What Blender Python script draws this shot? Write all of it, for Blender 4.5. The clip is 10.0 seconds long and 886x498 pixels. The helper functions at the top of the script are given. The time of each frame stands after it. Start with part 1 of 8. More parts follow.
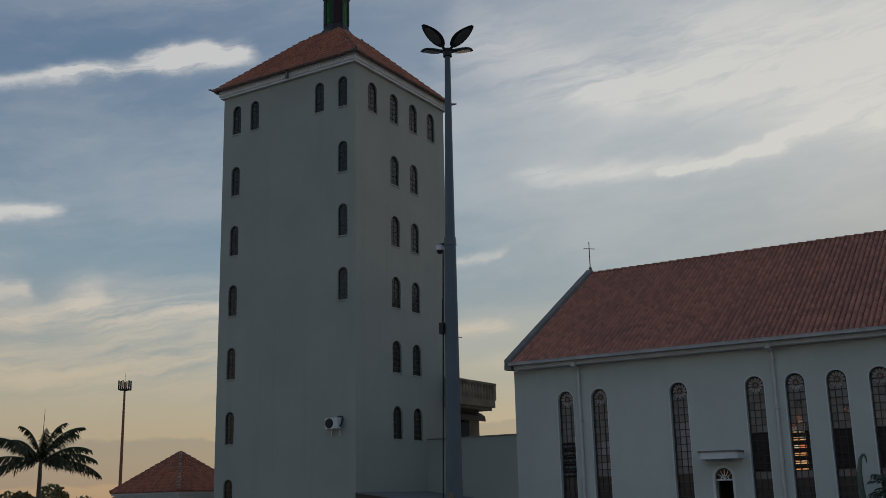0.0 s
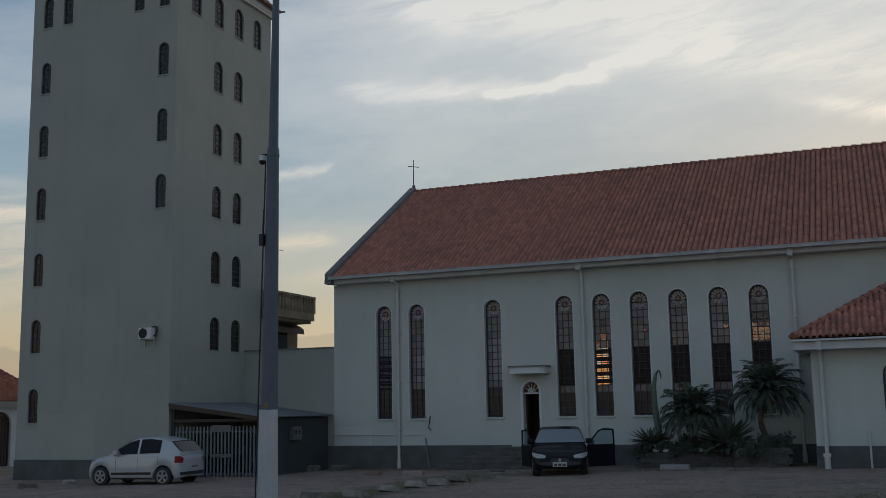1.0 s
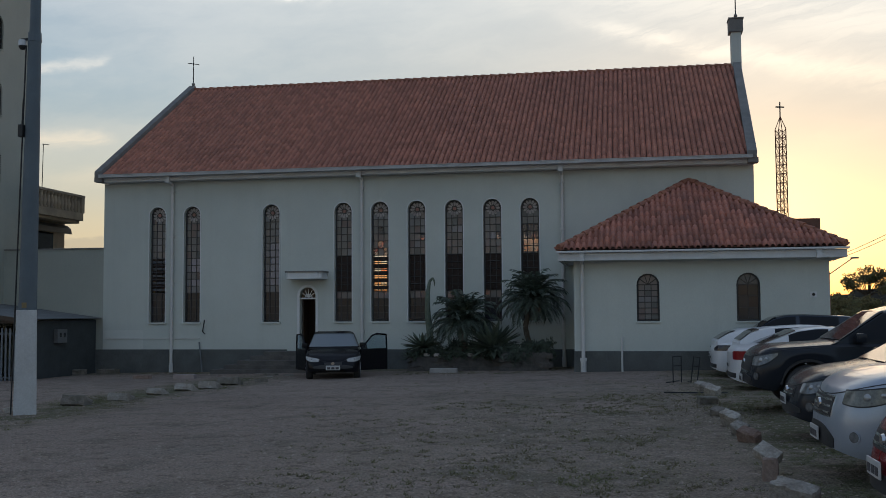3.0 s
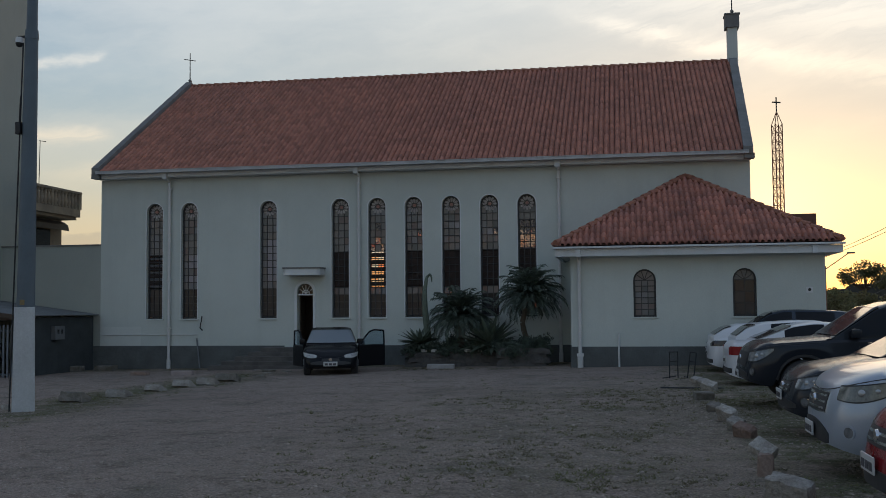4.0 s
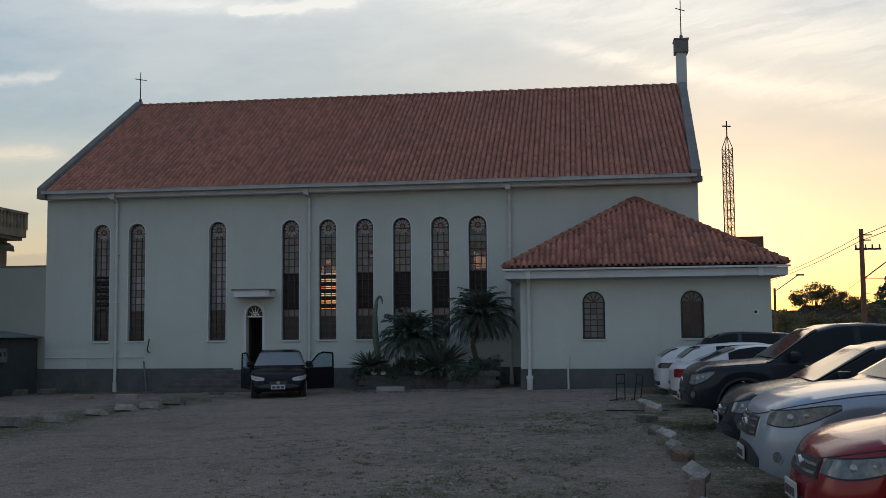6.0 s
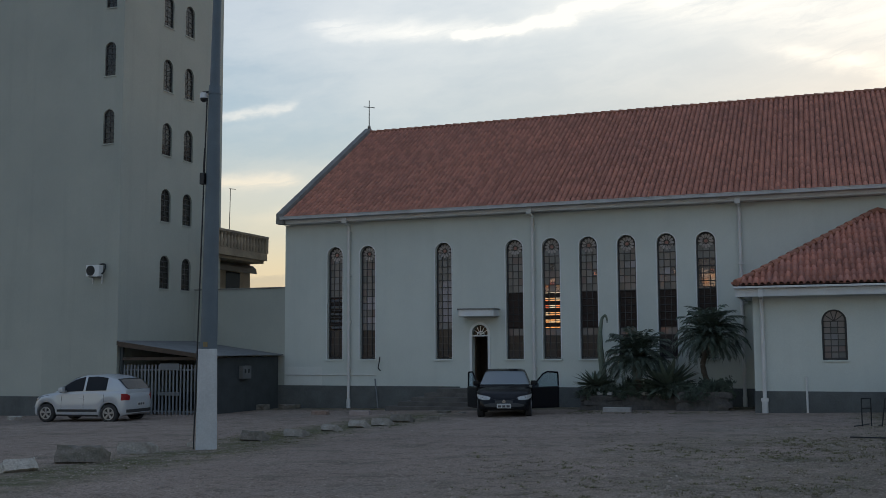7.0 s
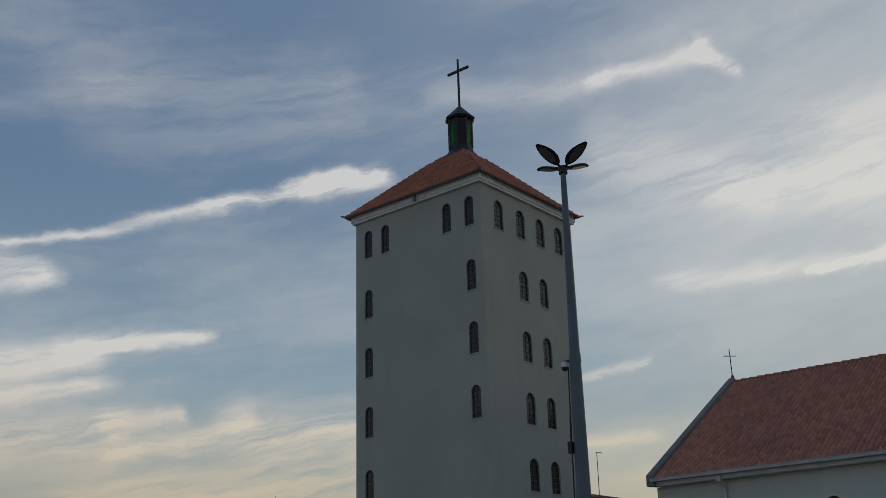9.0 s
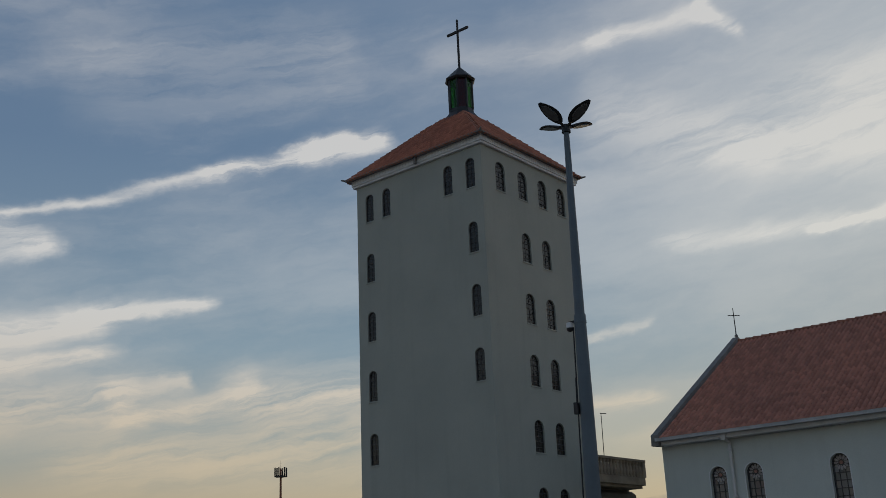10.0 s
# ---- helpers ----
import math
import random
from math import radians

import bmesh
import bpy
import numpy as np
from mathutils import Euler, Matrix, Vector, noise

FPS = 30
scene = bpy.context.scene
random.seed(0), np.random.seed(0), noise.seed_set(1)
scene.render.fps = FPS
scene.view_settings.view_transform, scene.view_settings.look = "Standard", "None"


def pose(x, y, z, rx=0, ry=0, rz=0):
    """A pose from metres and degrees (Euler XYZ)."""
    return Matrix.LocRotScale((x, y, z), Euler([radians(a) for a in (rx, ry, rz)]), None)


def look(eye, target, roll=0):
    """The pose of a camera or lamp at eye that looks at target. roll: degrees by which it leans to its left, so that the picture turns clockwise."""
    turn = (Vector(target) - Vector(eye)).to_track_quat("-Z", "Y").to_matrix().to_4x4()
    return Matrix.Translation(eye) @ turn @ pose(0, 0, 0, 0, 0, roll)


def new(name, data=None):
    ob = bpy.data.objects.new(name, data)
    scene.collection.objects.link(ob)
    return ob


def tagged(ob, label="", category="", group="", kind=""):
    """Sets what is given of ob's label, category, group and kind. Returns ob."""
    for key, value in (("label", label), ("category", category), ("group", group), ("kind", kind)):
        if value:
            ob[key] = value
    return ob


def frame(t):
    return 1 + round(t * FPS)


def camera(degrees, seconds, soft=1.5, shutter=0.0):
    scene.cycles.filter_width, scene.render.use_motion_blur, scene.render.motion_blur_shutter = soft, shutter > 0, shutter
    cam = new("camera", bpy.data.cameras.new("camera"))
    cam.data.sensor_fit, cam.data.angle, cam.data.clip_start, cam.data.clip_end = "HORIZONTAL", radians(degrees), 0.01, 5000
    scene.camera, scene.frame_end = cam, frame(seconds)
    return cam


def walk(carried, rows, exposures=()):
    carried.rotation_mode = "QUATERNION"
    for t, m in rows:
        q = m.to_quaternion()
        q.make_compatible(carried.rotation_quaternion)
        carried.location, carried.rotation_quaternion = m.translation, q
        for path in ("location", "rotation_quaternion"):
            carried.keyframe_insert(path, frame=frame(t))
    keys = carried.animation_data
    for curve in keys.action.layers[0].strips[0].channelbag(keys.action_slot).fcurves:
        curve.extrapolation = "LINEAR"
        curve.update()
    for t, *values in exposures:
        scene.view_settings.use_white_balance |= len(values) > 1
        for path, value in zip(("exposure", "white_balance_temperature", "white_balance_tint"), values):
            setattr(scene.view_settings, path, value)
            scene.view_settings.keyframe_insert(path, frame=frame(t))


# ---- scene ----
cam = camera(46.29, 10.0, 0.8)
PATH = (
    (0, (-0.312, -0.081, 1.972), (-5.403, 8.199, 4.319), -1.37),
    (0.2, (-0.321, -0.074, 1.973), (-5.229, 8.314, 4.327), -1.26),
    (0.5, (-0.306, -0.073, 1.968), (-4.999, 8.476, 4.180), -1.04),
    (0.7, (-0.274, -0.114, 1.956), (-4.587, 8.695, 3.903), -1.03),
    (1, (-0.233, -0.147, 1.927), (-3.905, 9.029, 3.444), -1.05),
    (1.2, (-0.169, -0.176, 1.905), (-3.623, 9.111, 3.257), -0.90),
    (1.5, (-0.108, -0.176, 1.880), (-3.001, 9.313, 3.145), -0.74),
    (2, (-0.028, -0.175, 1.856), (-1.883, 9.576, 3.070), -0.71),
    (2.5, (-0.056, -0.120, 1.850), (-1.674, 9.713, 2.681), -0.54),
    (3, (-0.063, -0.124, 1.853), (-1.790, 9.706, 2.467), -0.38),
    (3.2, (-0.050, -0.126, 1.855), (-1.814, 9.701, 2.421), -0.35),
    (4.3, (-0.066, -0.190, 1.873), (-1.705, 9.658, 2.441), -0.55),
    (4.5, (-0.074, -0.189, 1.871), (-1.651, 9.671, 2.423), -0.57),
    (5, (-0.065, -0.173, 1.875), (-1.317, 9.740, 2.276), -0.60),
    (5.2, (-0.036, -0.158, 1.877), (-1.210, 9.767, 2.206), -0.49),
    (6.3, (0.251, -0.023, 1.908), (-1.257, 9.821, 2.809), -0.78),
    (6.5, (0.263, -0.002, 1.912), (-1.863, 9.729, 2.804), -0.47),
    (6.8, (0.222, 0.016, 1.924), (-2.655, 9.530, 2.847), -0.40),
    (7, (0.192, 0.027, 1.935), (-3.191, 9.389, 2.893), -0.33),
    (7.2, (0.138, 0.050, 1.959), (-3.845, 9.156, 3.055), -0.28),
    (7.5, (0.059, 0.085, 2.009), (-4.859, 8.654, 3.557), -0.46),
    (7.7, (0.038, 0.094, 2.029), (-5.455, 8.249, 3.852), -0.86),
    (8, (0.024, 0.114, 2.066), (-5.971, 7.805, 4.280), -1.12),
    (8.2, (0.018, 0.114, 2.075), (-6.043, 7.628, 4.683), -1.06),
    (8.5, (0.034, 0.102, 2.077), (-5.967, 7.451, 5.238), -1.13),
    (9, (0.063, 0.066, 2.078), (-5.909, 7.321, 5.498), -1.78),
    (9.5, (-0.008, 0.099, 2.086), (-6.015, 7.367, 5.418), -2.39),
    (10, (-0.121, 0.226, 2.104), (-6.182, 7.553, 5.199), -2.50),
)
EXPOSURES = ((0.0, -0.32), (0.6, -0.20), (1.0, -0.06), (1.3, 0.05), (1.6, 0.10), (2.0, -0.12), (2.6, 0.08), (3.2, 0.25), (4.3, 0.22), (5.2, 0.26), (6.5, 0.16), (6.8, 0.30), (7.1, 0.42), (7.6, 0.05), (8.0, -0.08), (8.4, -0.18), (9.2, -0.25), (10.0, -0.27))
walk(cam, [(t, look(eye, target, roll)) for t, eye, target, roll in PATH], EXPOSURES)
# ---- sky and sun ----
SUN_DIR = Vector((0.125, 0.985, 0.062)).normalized()
SUN_ELEV = math.asin(SUN_DIR.z)
EAST = 0.86
SUN_AZ = math.atan2(SUN_DIR.x, SUN_DIR.y)


def make_sky():
    world = bpy.data.worlds.new("dusk_sky")
    scene.world = world
    world.use_nodes = True
    nt = world.node_tree
    nt.nodes.clear()
    N, L = nt.nodes.new, nt.links.new

    def math_node(op, a, b=None, clamp=False):
        n = N("ShaderNodeMath")
        n.operation, n.use_clamp = op, clamp
        for i, v in enumerate((a, b)):
            if v is None:
                continue
            if isinstance(v, (int, float)):
                n.inputs[i].default_value = v
            else:
                L(v, n.inputs[i])
        return n.outputs[0]

    def smooth(v, lo, hi):
        n = N("ShaderNodeMapRange")
        n.interpolation_type = "SMOOTHSTEP"
        L(v, n.inputs[0])
        n.inputs[1].default_value, n.inputs[2].default_value = lo, hi
        return n.outputs[0]

    def ramp(v, stops):
        n = N("ShaderNodeValToRGB")
        el = n.color_ramp.elements
        el[0].position, el[0].color = stops[0][0], (*stops[0][1], 1)
        el[1].position, el[1].color = stops[-1][0], (*stops[-1][1], 1)
        for p, c in stops[1:-1]:
            e = el.new(p)
            e.color = (*c, 1)
        L(v, n.inputs[0])
        return n.outputs[0]

    def mix(f, a, b, kind="MIX"):
        n = N("ShaderNodeMix")
        n.data_type, n.blend_type = "RGBA", kind
        if isinstance(f, (int, float)):
            n.inputs[0].default_value = f
        else:
            L(f, n.inputs[0])
        for i, v in ((6, a), (7, b)):
            if isinstance(v, tuple):
                n.inputs[i].default_value = (*v, 1)
            else:
                L(v, n.inputs[i])
        return n.outputs[2]

    tc = N("ShaderNodeTexCoord").outputs["Generated"]
    sep = N("ShaderNodeSeparateXYZ")
    L(tc, sep.inputs[0])
    dx, dy, dz = sep.outputs
    dot = N("ShaderNodeVectorMath")
    dot.operation = "DOT_PRODUCT"
    L(tc, dot.inputs[0])
    dot.inputs[1].default_value = SUN_DIR
    near = dot.outputs["Value"]
    up = math_node("MAXIMUM", dz, 0.0)

    cool = ramp(up, ((0.0, (0.40, 0.29, 0.22)), (0.035, (0.44, 0.33, 0.235)), (0.055, (0.42, 0.325, 0.255)), (0.085, (0.42, 0.35, 0.28)), (0.13, (0.30, 0.325, 0.335)),
                     (0.22, (0.215, 0.305, 0.395)), (0.40, (0.125, 0.20, 0.325)), (1.0, (0.15, 0.21, 0.325))))
    warm = ramp(up, ((0.0, (0.45, 0.28, 0.18)), (0.05, (0.45, 0.348, 0.285)), (0.12, (0.385, 0.342, 0.315)), (0.20, (0.335, 0.352, 0.37)), (0.28, (0.36, 0.40, 0.435)),
                     (0.34, (0.435, 0.478, 0.515)), (0.50, (0.36, 0.42, 0.48)), (0.70, (0.20, 0.27, 0.37)), (1.0, (0.15, 0.21, 0.325))))
    toward = mix(smooth(up, 0.12, 0.30), smooth(near, 0.86, 0.997), smooth(near, 0.66, 0.96))
    base = mix(toward, cool, warm)
    glow = math_node("POWER", math_node("MAXIMUM", near, 0.0), 420.0)
    base = mix(1.0, base, mix(glow, (0, 0, 0), (0.24, 0.19, 0.125)), "ADD")

    # towards the darker half of the sky, away from the sunset
    dim = N("ShaderNodeMapRange")
    L(near, dim.inputs[0])
    for i, v in enumerate((-0.9, 0.45, 0.0, 1.0)):
        dim.inputs[i + 1].default_value = v
    base = mix(1.0, base, mix(dim.outputs[0], (EAST * 0.97, EAST, EAST * 1.07), (1.0, 1.0, 1.0)), "MULTIPLY")

    # thin high cloud: bearing and height above the horizon in degrees, bent by noise, then long wisps
    az = math_node("MULTIPLY", math_node("ARCTAN2", dx, dy), 57.2958)
    el = math_node("MULTIPLY", math_node("ARCSINE", dz), 57.2958)

    def noise2(u, v, sx, sy, turn, detail, seed, rough=0.6, warp=0.0):
        comb = N("ShaderNodeCombineXYZ")
        L(u, comb.inputs[0])
        L(v, comb.inputs[1])
        comb.inputs[2].default_value = seed
        mp = N("ShaderNodeMapping")
        mp.vector_type = "TEXTURE"
        mp.inputs["Rotation"].default_value[2] = radians(turn)
        mp.inputs["Scale"].default_value = (1 / sx, 1 / sy, 1)
        L(comb.outputs[0], mp.inputs[0])
        nz = N("ShaderNodeTexNoise")
        nz.inputs["Scale"].default_value = 1.0
        nz.inputs["Detail"].default_value = detail
        nz.inputs["Roughness"].default_value = rough
        nz.inputs["Distortion"].default_value = warp
        L(mp.outputs[0], nz.inputs[0])
        return nz.outputs[0]

    def shift(v, n, amount):
        return math_node("ADD", v, math_node("MULTIPLY", math_node("SUBTRACT", n, 0.5), amount))

    u1 = shift(az, noise2(az, el, 0.16, 0.25, 0, 4, 1.7), 3.0)
    v1 = shift(el, noise2(az, el, 0.14, 0.30, 10, 5, 5.2), 1.7)
    u1 = shift(u1, noise2(az, el, 0.7, 0.9, 0, 4, 2.6), 1.0)
    v1 = shift(v1, noise2(az, el, 0.6, 1.1, 10, 4, 4.4), 0.5)
    fibre = noise2(u1, v1, 0.10, 0.85, 9, 8, 9.3, 0.65, 0.4)

    def wisp(a0, e0, a1, e1, w0, w1, power):
        """A streak of cloud from one bearing and height to another, w0 to w1 degrees thick."""
        ln = math.hypot(a1 - a0, e1 - e0)
        cx_, sx_ = (a1 - a0) / ln, (e1 - e0) / ln
        pu = math_node("SUBTRACT", u1, a0)
        pv = math_node("SUBTRACT", v1, e0)
        along = math_node("ADD", math_node("MULTIPLY", pu, cx_), math_node("MULTIPLY", pv, sx_))
        across = math_node("SUBTRACT", math_node("MULTIPLY", pv, cx_), math_node("MULTIPLY", pu, sx_))
        t = math_node("DIVIDE", along, ln)
        wide = N("ShaderNodeMapRange")
        L(t, wide.inputs[0])
        wide.inputs[3].default_value, wide.inputs[4].default_value = w0, w1
        q = math_node("DIVIDE", across, wide.outputs[0])
        fall = math_node("EXPONENT", math_node("MULTIPLY", math_node("MULTIPLY", q, q), -1.0))
        ends = math_node("MULTIPLY", smooth(t, -0.12, 0.12), math_node("SUBTRACT", 1.0, smooth(t, 0.90, 1.08)))
        return math_node("MULTIPLY", math_node("MULTIPLY", fall, ends), power)

    WISPS_WEST = ((-65, 19.0, -51, 22.6, 0.22, 0.4, 0.9), (-53, 22.2, -42.8, 24.1, 0.26, 0.55, 1.4), (-49.5, 23.4, -44.6, 24.3, 0.2, 0.36, 1.0), (-70, 19.0, -61, 17.8, 1.2, 0.5, 0.9), (-66, 16.9, -60.8, 17.6, 0.4, 0.3, 0.6),
                  (-70, 11.9, -58, 14.2, 1.4, 0.8, 1.0), (-60, 14.1, -52.5, 15.2, 0.6, 0.3, 1.1), (-70, 10.5, -57.6, 12.4, 0.6, 0.35, 0.9), (-72, 8.8, -57, 9.9, 1.6, 1.3, 0.85),
                  (-58, 10.1, -53.8, 11.2, 1.0, 0.4, 0.8), (-57.5, 8.8, -50, 10.8, 0.4, 0.9, 1.0), (-51, 10.0, -36, 10.6, 1.4, 1.6, 0.9), (-60, 6.6, -36, 8.0, 1.6, 2.0, 0.75),
                  (-62, 27.5, -44, 29.5, 1.6, 1.8, 0.25), (-60, 25.0, -44, 27.0, 1.0, 1.2, 0.15))
    WISPS_HIGH = ((-48, 23.2, -43, 24.2, 0.6, 0.4, 0.9), (-40, 28.2, -29, 28.8, 0.8, 0.5, 0.32), (-30, 28.7, -23, 29.4, 0.5, 0.6, 0.75), (-24, 29.5, -21.2, 28.0, 0.6, 0.4, 0.9),
                  (-31, 25.0, -20, 21.5, 1.8, 1.8, 0.5), (-24, 22.4, -5, 19.6, 1.6, 1.8, 0.6), (-20, 24.5, 8, 21.5, 2.4, 2.6, 0.55), (-2, 23.5, 20, 18.0, 2.0, 2.0, 0.6))
    WISPS_LOW = ((-30, 7.2, 4, 8.2, 0.5, 0.8, 0.4), (-36, 9.0, -28, 9.2, 0.6, 0.4, 0.6), (-8, 19.0, 18, 14.0, 1.8, 2.0, 0.7), (-27, 17.3, -17, 17.3, 0.6, 0.4, 0.6),
                 (-19, 16.9, -12.5, 18.0, 0.22, 0.4, 1.5), (-13.5, 17.8, -9.2, 19.5, 0.4, 0.35, 1.3), (-32.3, 12.4, -27.6, 13.4, 0.15, 0.28, 0.55), (-2, 15.6, 18, 10.6, 0.4, 0.7, 0.7))
    streaks = None
    for w in WISPS_WEST + WISPS_HIGH + WISPS_LOW:
        one = wisp(*w)
        streaks = one if streaks is None else math_node("ADD", streaks, one)
    streaks = math_node("MULTIPLY", streaks, smooth(fibre, 0.22, 0.62))
    veil = math_node("MULTIPLY", smooth(noise2(u1, v1, 0.045, 0.16, 8, 7, 8.4, 0.62), 0.40, 0.72), 0.30)
    veil = math_node("MULTIPLY", veil, smooth(el, 3.0, 9.0))
    # a broad thin sheet of high cloud towards the sunset
    sheet = math_node("MULTIPLY", smooth(az, -50.0, -22.0), smooth(el, 11.0, 23.0))
    sheet = math_node("MULTIPLY", sheet, math_node("MULTIPLY", math_node("SUBTRACT", 1.0, smooth(az, 25.0, 55.0)), math_node("SUBTRACT", 1.0, smooth(el, 34.0, 50.0))))
    sheet = math_node("MULTIPLY", sheet, smooth(noise2(u1, v1, 0.05, 0.22, 7, 6, 6.1, 0.6), 0.12, 0.62))
    veil = math_node("ADD", veil, math_node("MULTIPLY", sheet, 0.29))
    cloud = math_node("ADD", streaks, veil, True)
    tint = mix(smooth(near, 0.70, 0.985), (0.78, 0.75, 0.72), (0.78, 0.745, 0.68))
    low = mix(smooth(el, 5.0, 17.0), (0.68, 0.52, 0.36), tint)
    base = mix(math_node("MULTIPLY", cloud, 0.9), base, low)

    # a low bank of grey-mauve cloud with a ragged top, away from the sunset
    edge = math_node("ADD", v1, math_node("MULTIPLY", noise2(az, el, 0.22, 0.9, 0, 6, 3.1), 1.6))
    # lifted on this side, drawn in place of a hazy distant hill
    edge = math_node("SUBTRACT", edge, math_node("MULTIPLY", smooth(az, -40.0, -32.0), 0.75))
    bank = math_node("MULTIPLY", smooth(edge, 1.6, 2.0), math_node("SUBTRACT", 1.0, smooth(edge, 4.0, 4.35)))
    bank = math_node("MULTIPLY", bank, math_node("SUBTRACT", 1.0, smooth(near, 0.88, 0.97)))
    base = mix(math_node("MULTIPLY", bank, 0.85), base, (0.275, 0.235, 0.23))

    sky = N("ShaderNodeTexSky")
    sky.sky_type, sky.sun_disc = "NISHITA", False
    sky.sun_elevation, sky.sun_rotation = SUN_ELEV, SUN_AZ
    sky.dust_density, sky.ozone_density = 0.45, 1.2
    air = N("ShaderNodeBackground")
    L(sky.outputs[0], air.inputs[0])
    air.inputs[1].default_value = 0.05
    bg = N("ShaderNodeBackground")
    L(base, bg.inputs[0])
    bg.inputs[1].default_value = 0.91
    add = N("ShaderNodeAddShader")
    L(air.outputs[0], add.inputs[0])
    L(bg.outputs[0], add.inputs[1])
    L(add.outputs[0], N("ShaderNodeOutputWorld").inputs[0])


make_sky()
sun = bpy.data.lights.new("sun", "SUN")
sun.energy, sun.angle, sun.color = 0.10, radians(20), (1.0, 0.76, 0.52)
sun_ob = new("sun", sun)
sun_ob.matrix_world = look(SUN_DIR * 100, (0, 0, 0))

# ---- materials ----
def material(name, color, rough=0.7, vary=0.12, scale=3.0, fine=40.0, bump=0.15, metal=0.0, second=None, island=False, per_object=0.0,
             spec=0.5, coat=0.0, streak=0.0, bump_scale=None, depth=0.01):
    """Principled surface with variation at two scales: broad patches (mixing towards `second`) and fine grain, with bump."""
    m = bpy.data.materials.new(name)
    m.use_nodes = True
    nt = m.node_tree
    N, L = nt.nodes.new, nt.links.new
    bs = nt.nodes["Principled BSDF"]
    bs.inputs["Roughness"].default_value = rough
    bs.inputs["Metallic"].default_value = metal
    bs.inputs["Specular IOR Level"].default_value = spec
    bs.inputs["Coat Weight"].default_value = coat
    tc = N("ShaderNodeTexCoord")
    geo = N("ShaderNodeNewGeometry")
    src = geo.outputs["Position"]

    def nz(sc, det, stretch=None):
        n = N("ShaderNodeTexNoise")
        n.inputs["Scale"].default_value, n.inputs["Detail"].default_value = sc, det
        n.inputs["Roughness"].default_value = 0.6
        if stretch:
            mp = N("ShaderNodeMapping")
            mp.inputs["Scale"].default_value = stretch
            L(src, mp.inputs[0])
            L(mp.outputs[0], n.inputs[0])
        else:
            L(src, n.inputs[0])
        return n.outputs[0]

    def mixc(f, a, b, kind="MIX"):
        n = N("ShaderNodeMix")
        n.data_type, n.blend_type = "RGBA", kind
        if isinstance(f, float):
            n.inputs[0].default_value = f
        else:
            L(f, n.inputs[0])
        for i, v in ((6, a), (7, b)):
            if isinstance(v, tuple):
                n.inputs[i].default_value = (*v, 1)
            else:
                L(v, n.inputs[i])
        return n.outputs[2]

    def span(v, lo, hi, a=0.0, b=1.0):
        n = N("ShaderNodeMapRange")
        L(v, n.inputs[0])
        for i, x in enumerate((lo, hi, a, b)):
            n.inputs[i + 1].default_value = x
        return n.outputs[0]

    second = second or tuple(c * (1 - 2 * vary) for c in color)
    col = mixc(span(nz(scale, 5), 0.35, 0.68), color, second)
    if streak:
        dark = tuple(c * 0.55 for c in color)
        col = mixc(span(nz(1.0, 6, (2.2, 2.2, 0.12)), 0.52, 0.80, 0.0, streak), col, dark)
    grain = span(nz(fine, 4), 0.3, 0.7, 1 - vary, 1 + vary)
    hv = N("ShaderNodeHueSaturation")
    L(col, hv.inputs["Color"])
    val = grain
    if island or per_object:
        r = geo.outputs["Random Per Island"] if island else N("ShaderNodeObjectInfo").outputs["Random"]
        k = per_object or 0.25
        mm = N("ShaderNodeMath")
        mm.operation = "MULTIPLY"
        L(grain, mm.inputs[0])
        L(span(r, 0, 1, 1 - k, 1 + k), mm.inputs[1])
        val = mm.outputs[0]
    L(val, hv.inputs["Value"])
    L(hv.outputs[0], bs.inputs["Base Color"])
    if bump:
        bp = N("ShaderNodeBump")
        bp.inputs["Strength"].default_value, bp.inputs["Distance"].default_value = bump, depth
        L(nz(bump_scale or fine, 6), bp.inputs["Height"])
        L(bp.outputs[0], bs.inputs["Normal"])
    return m


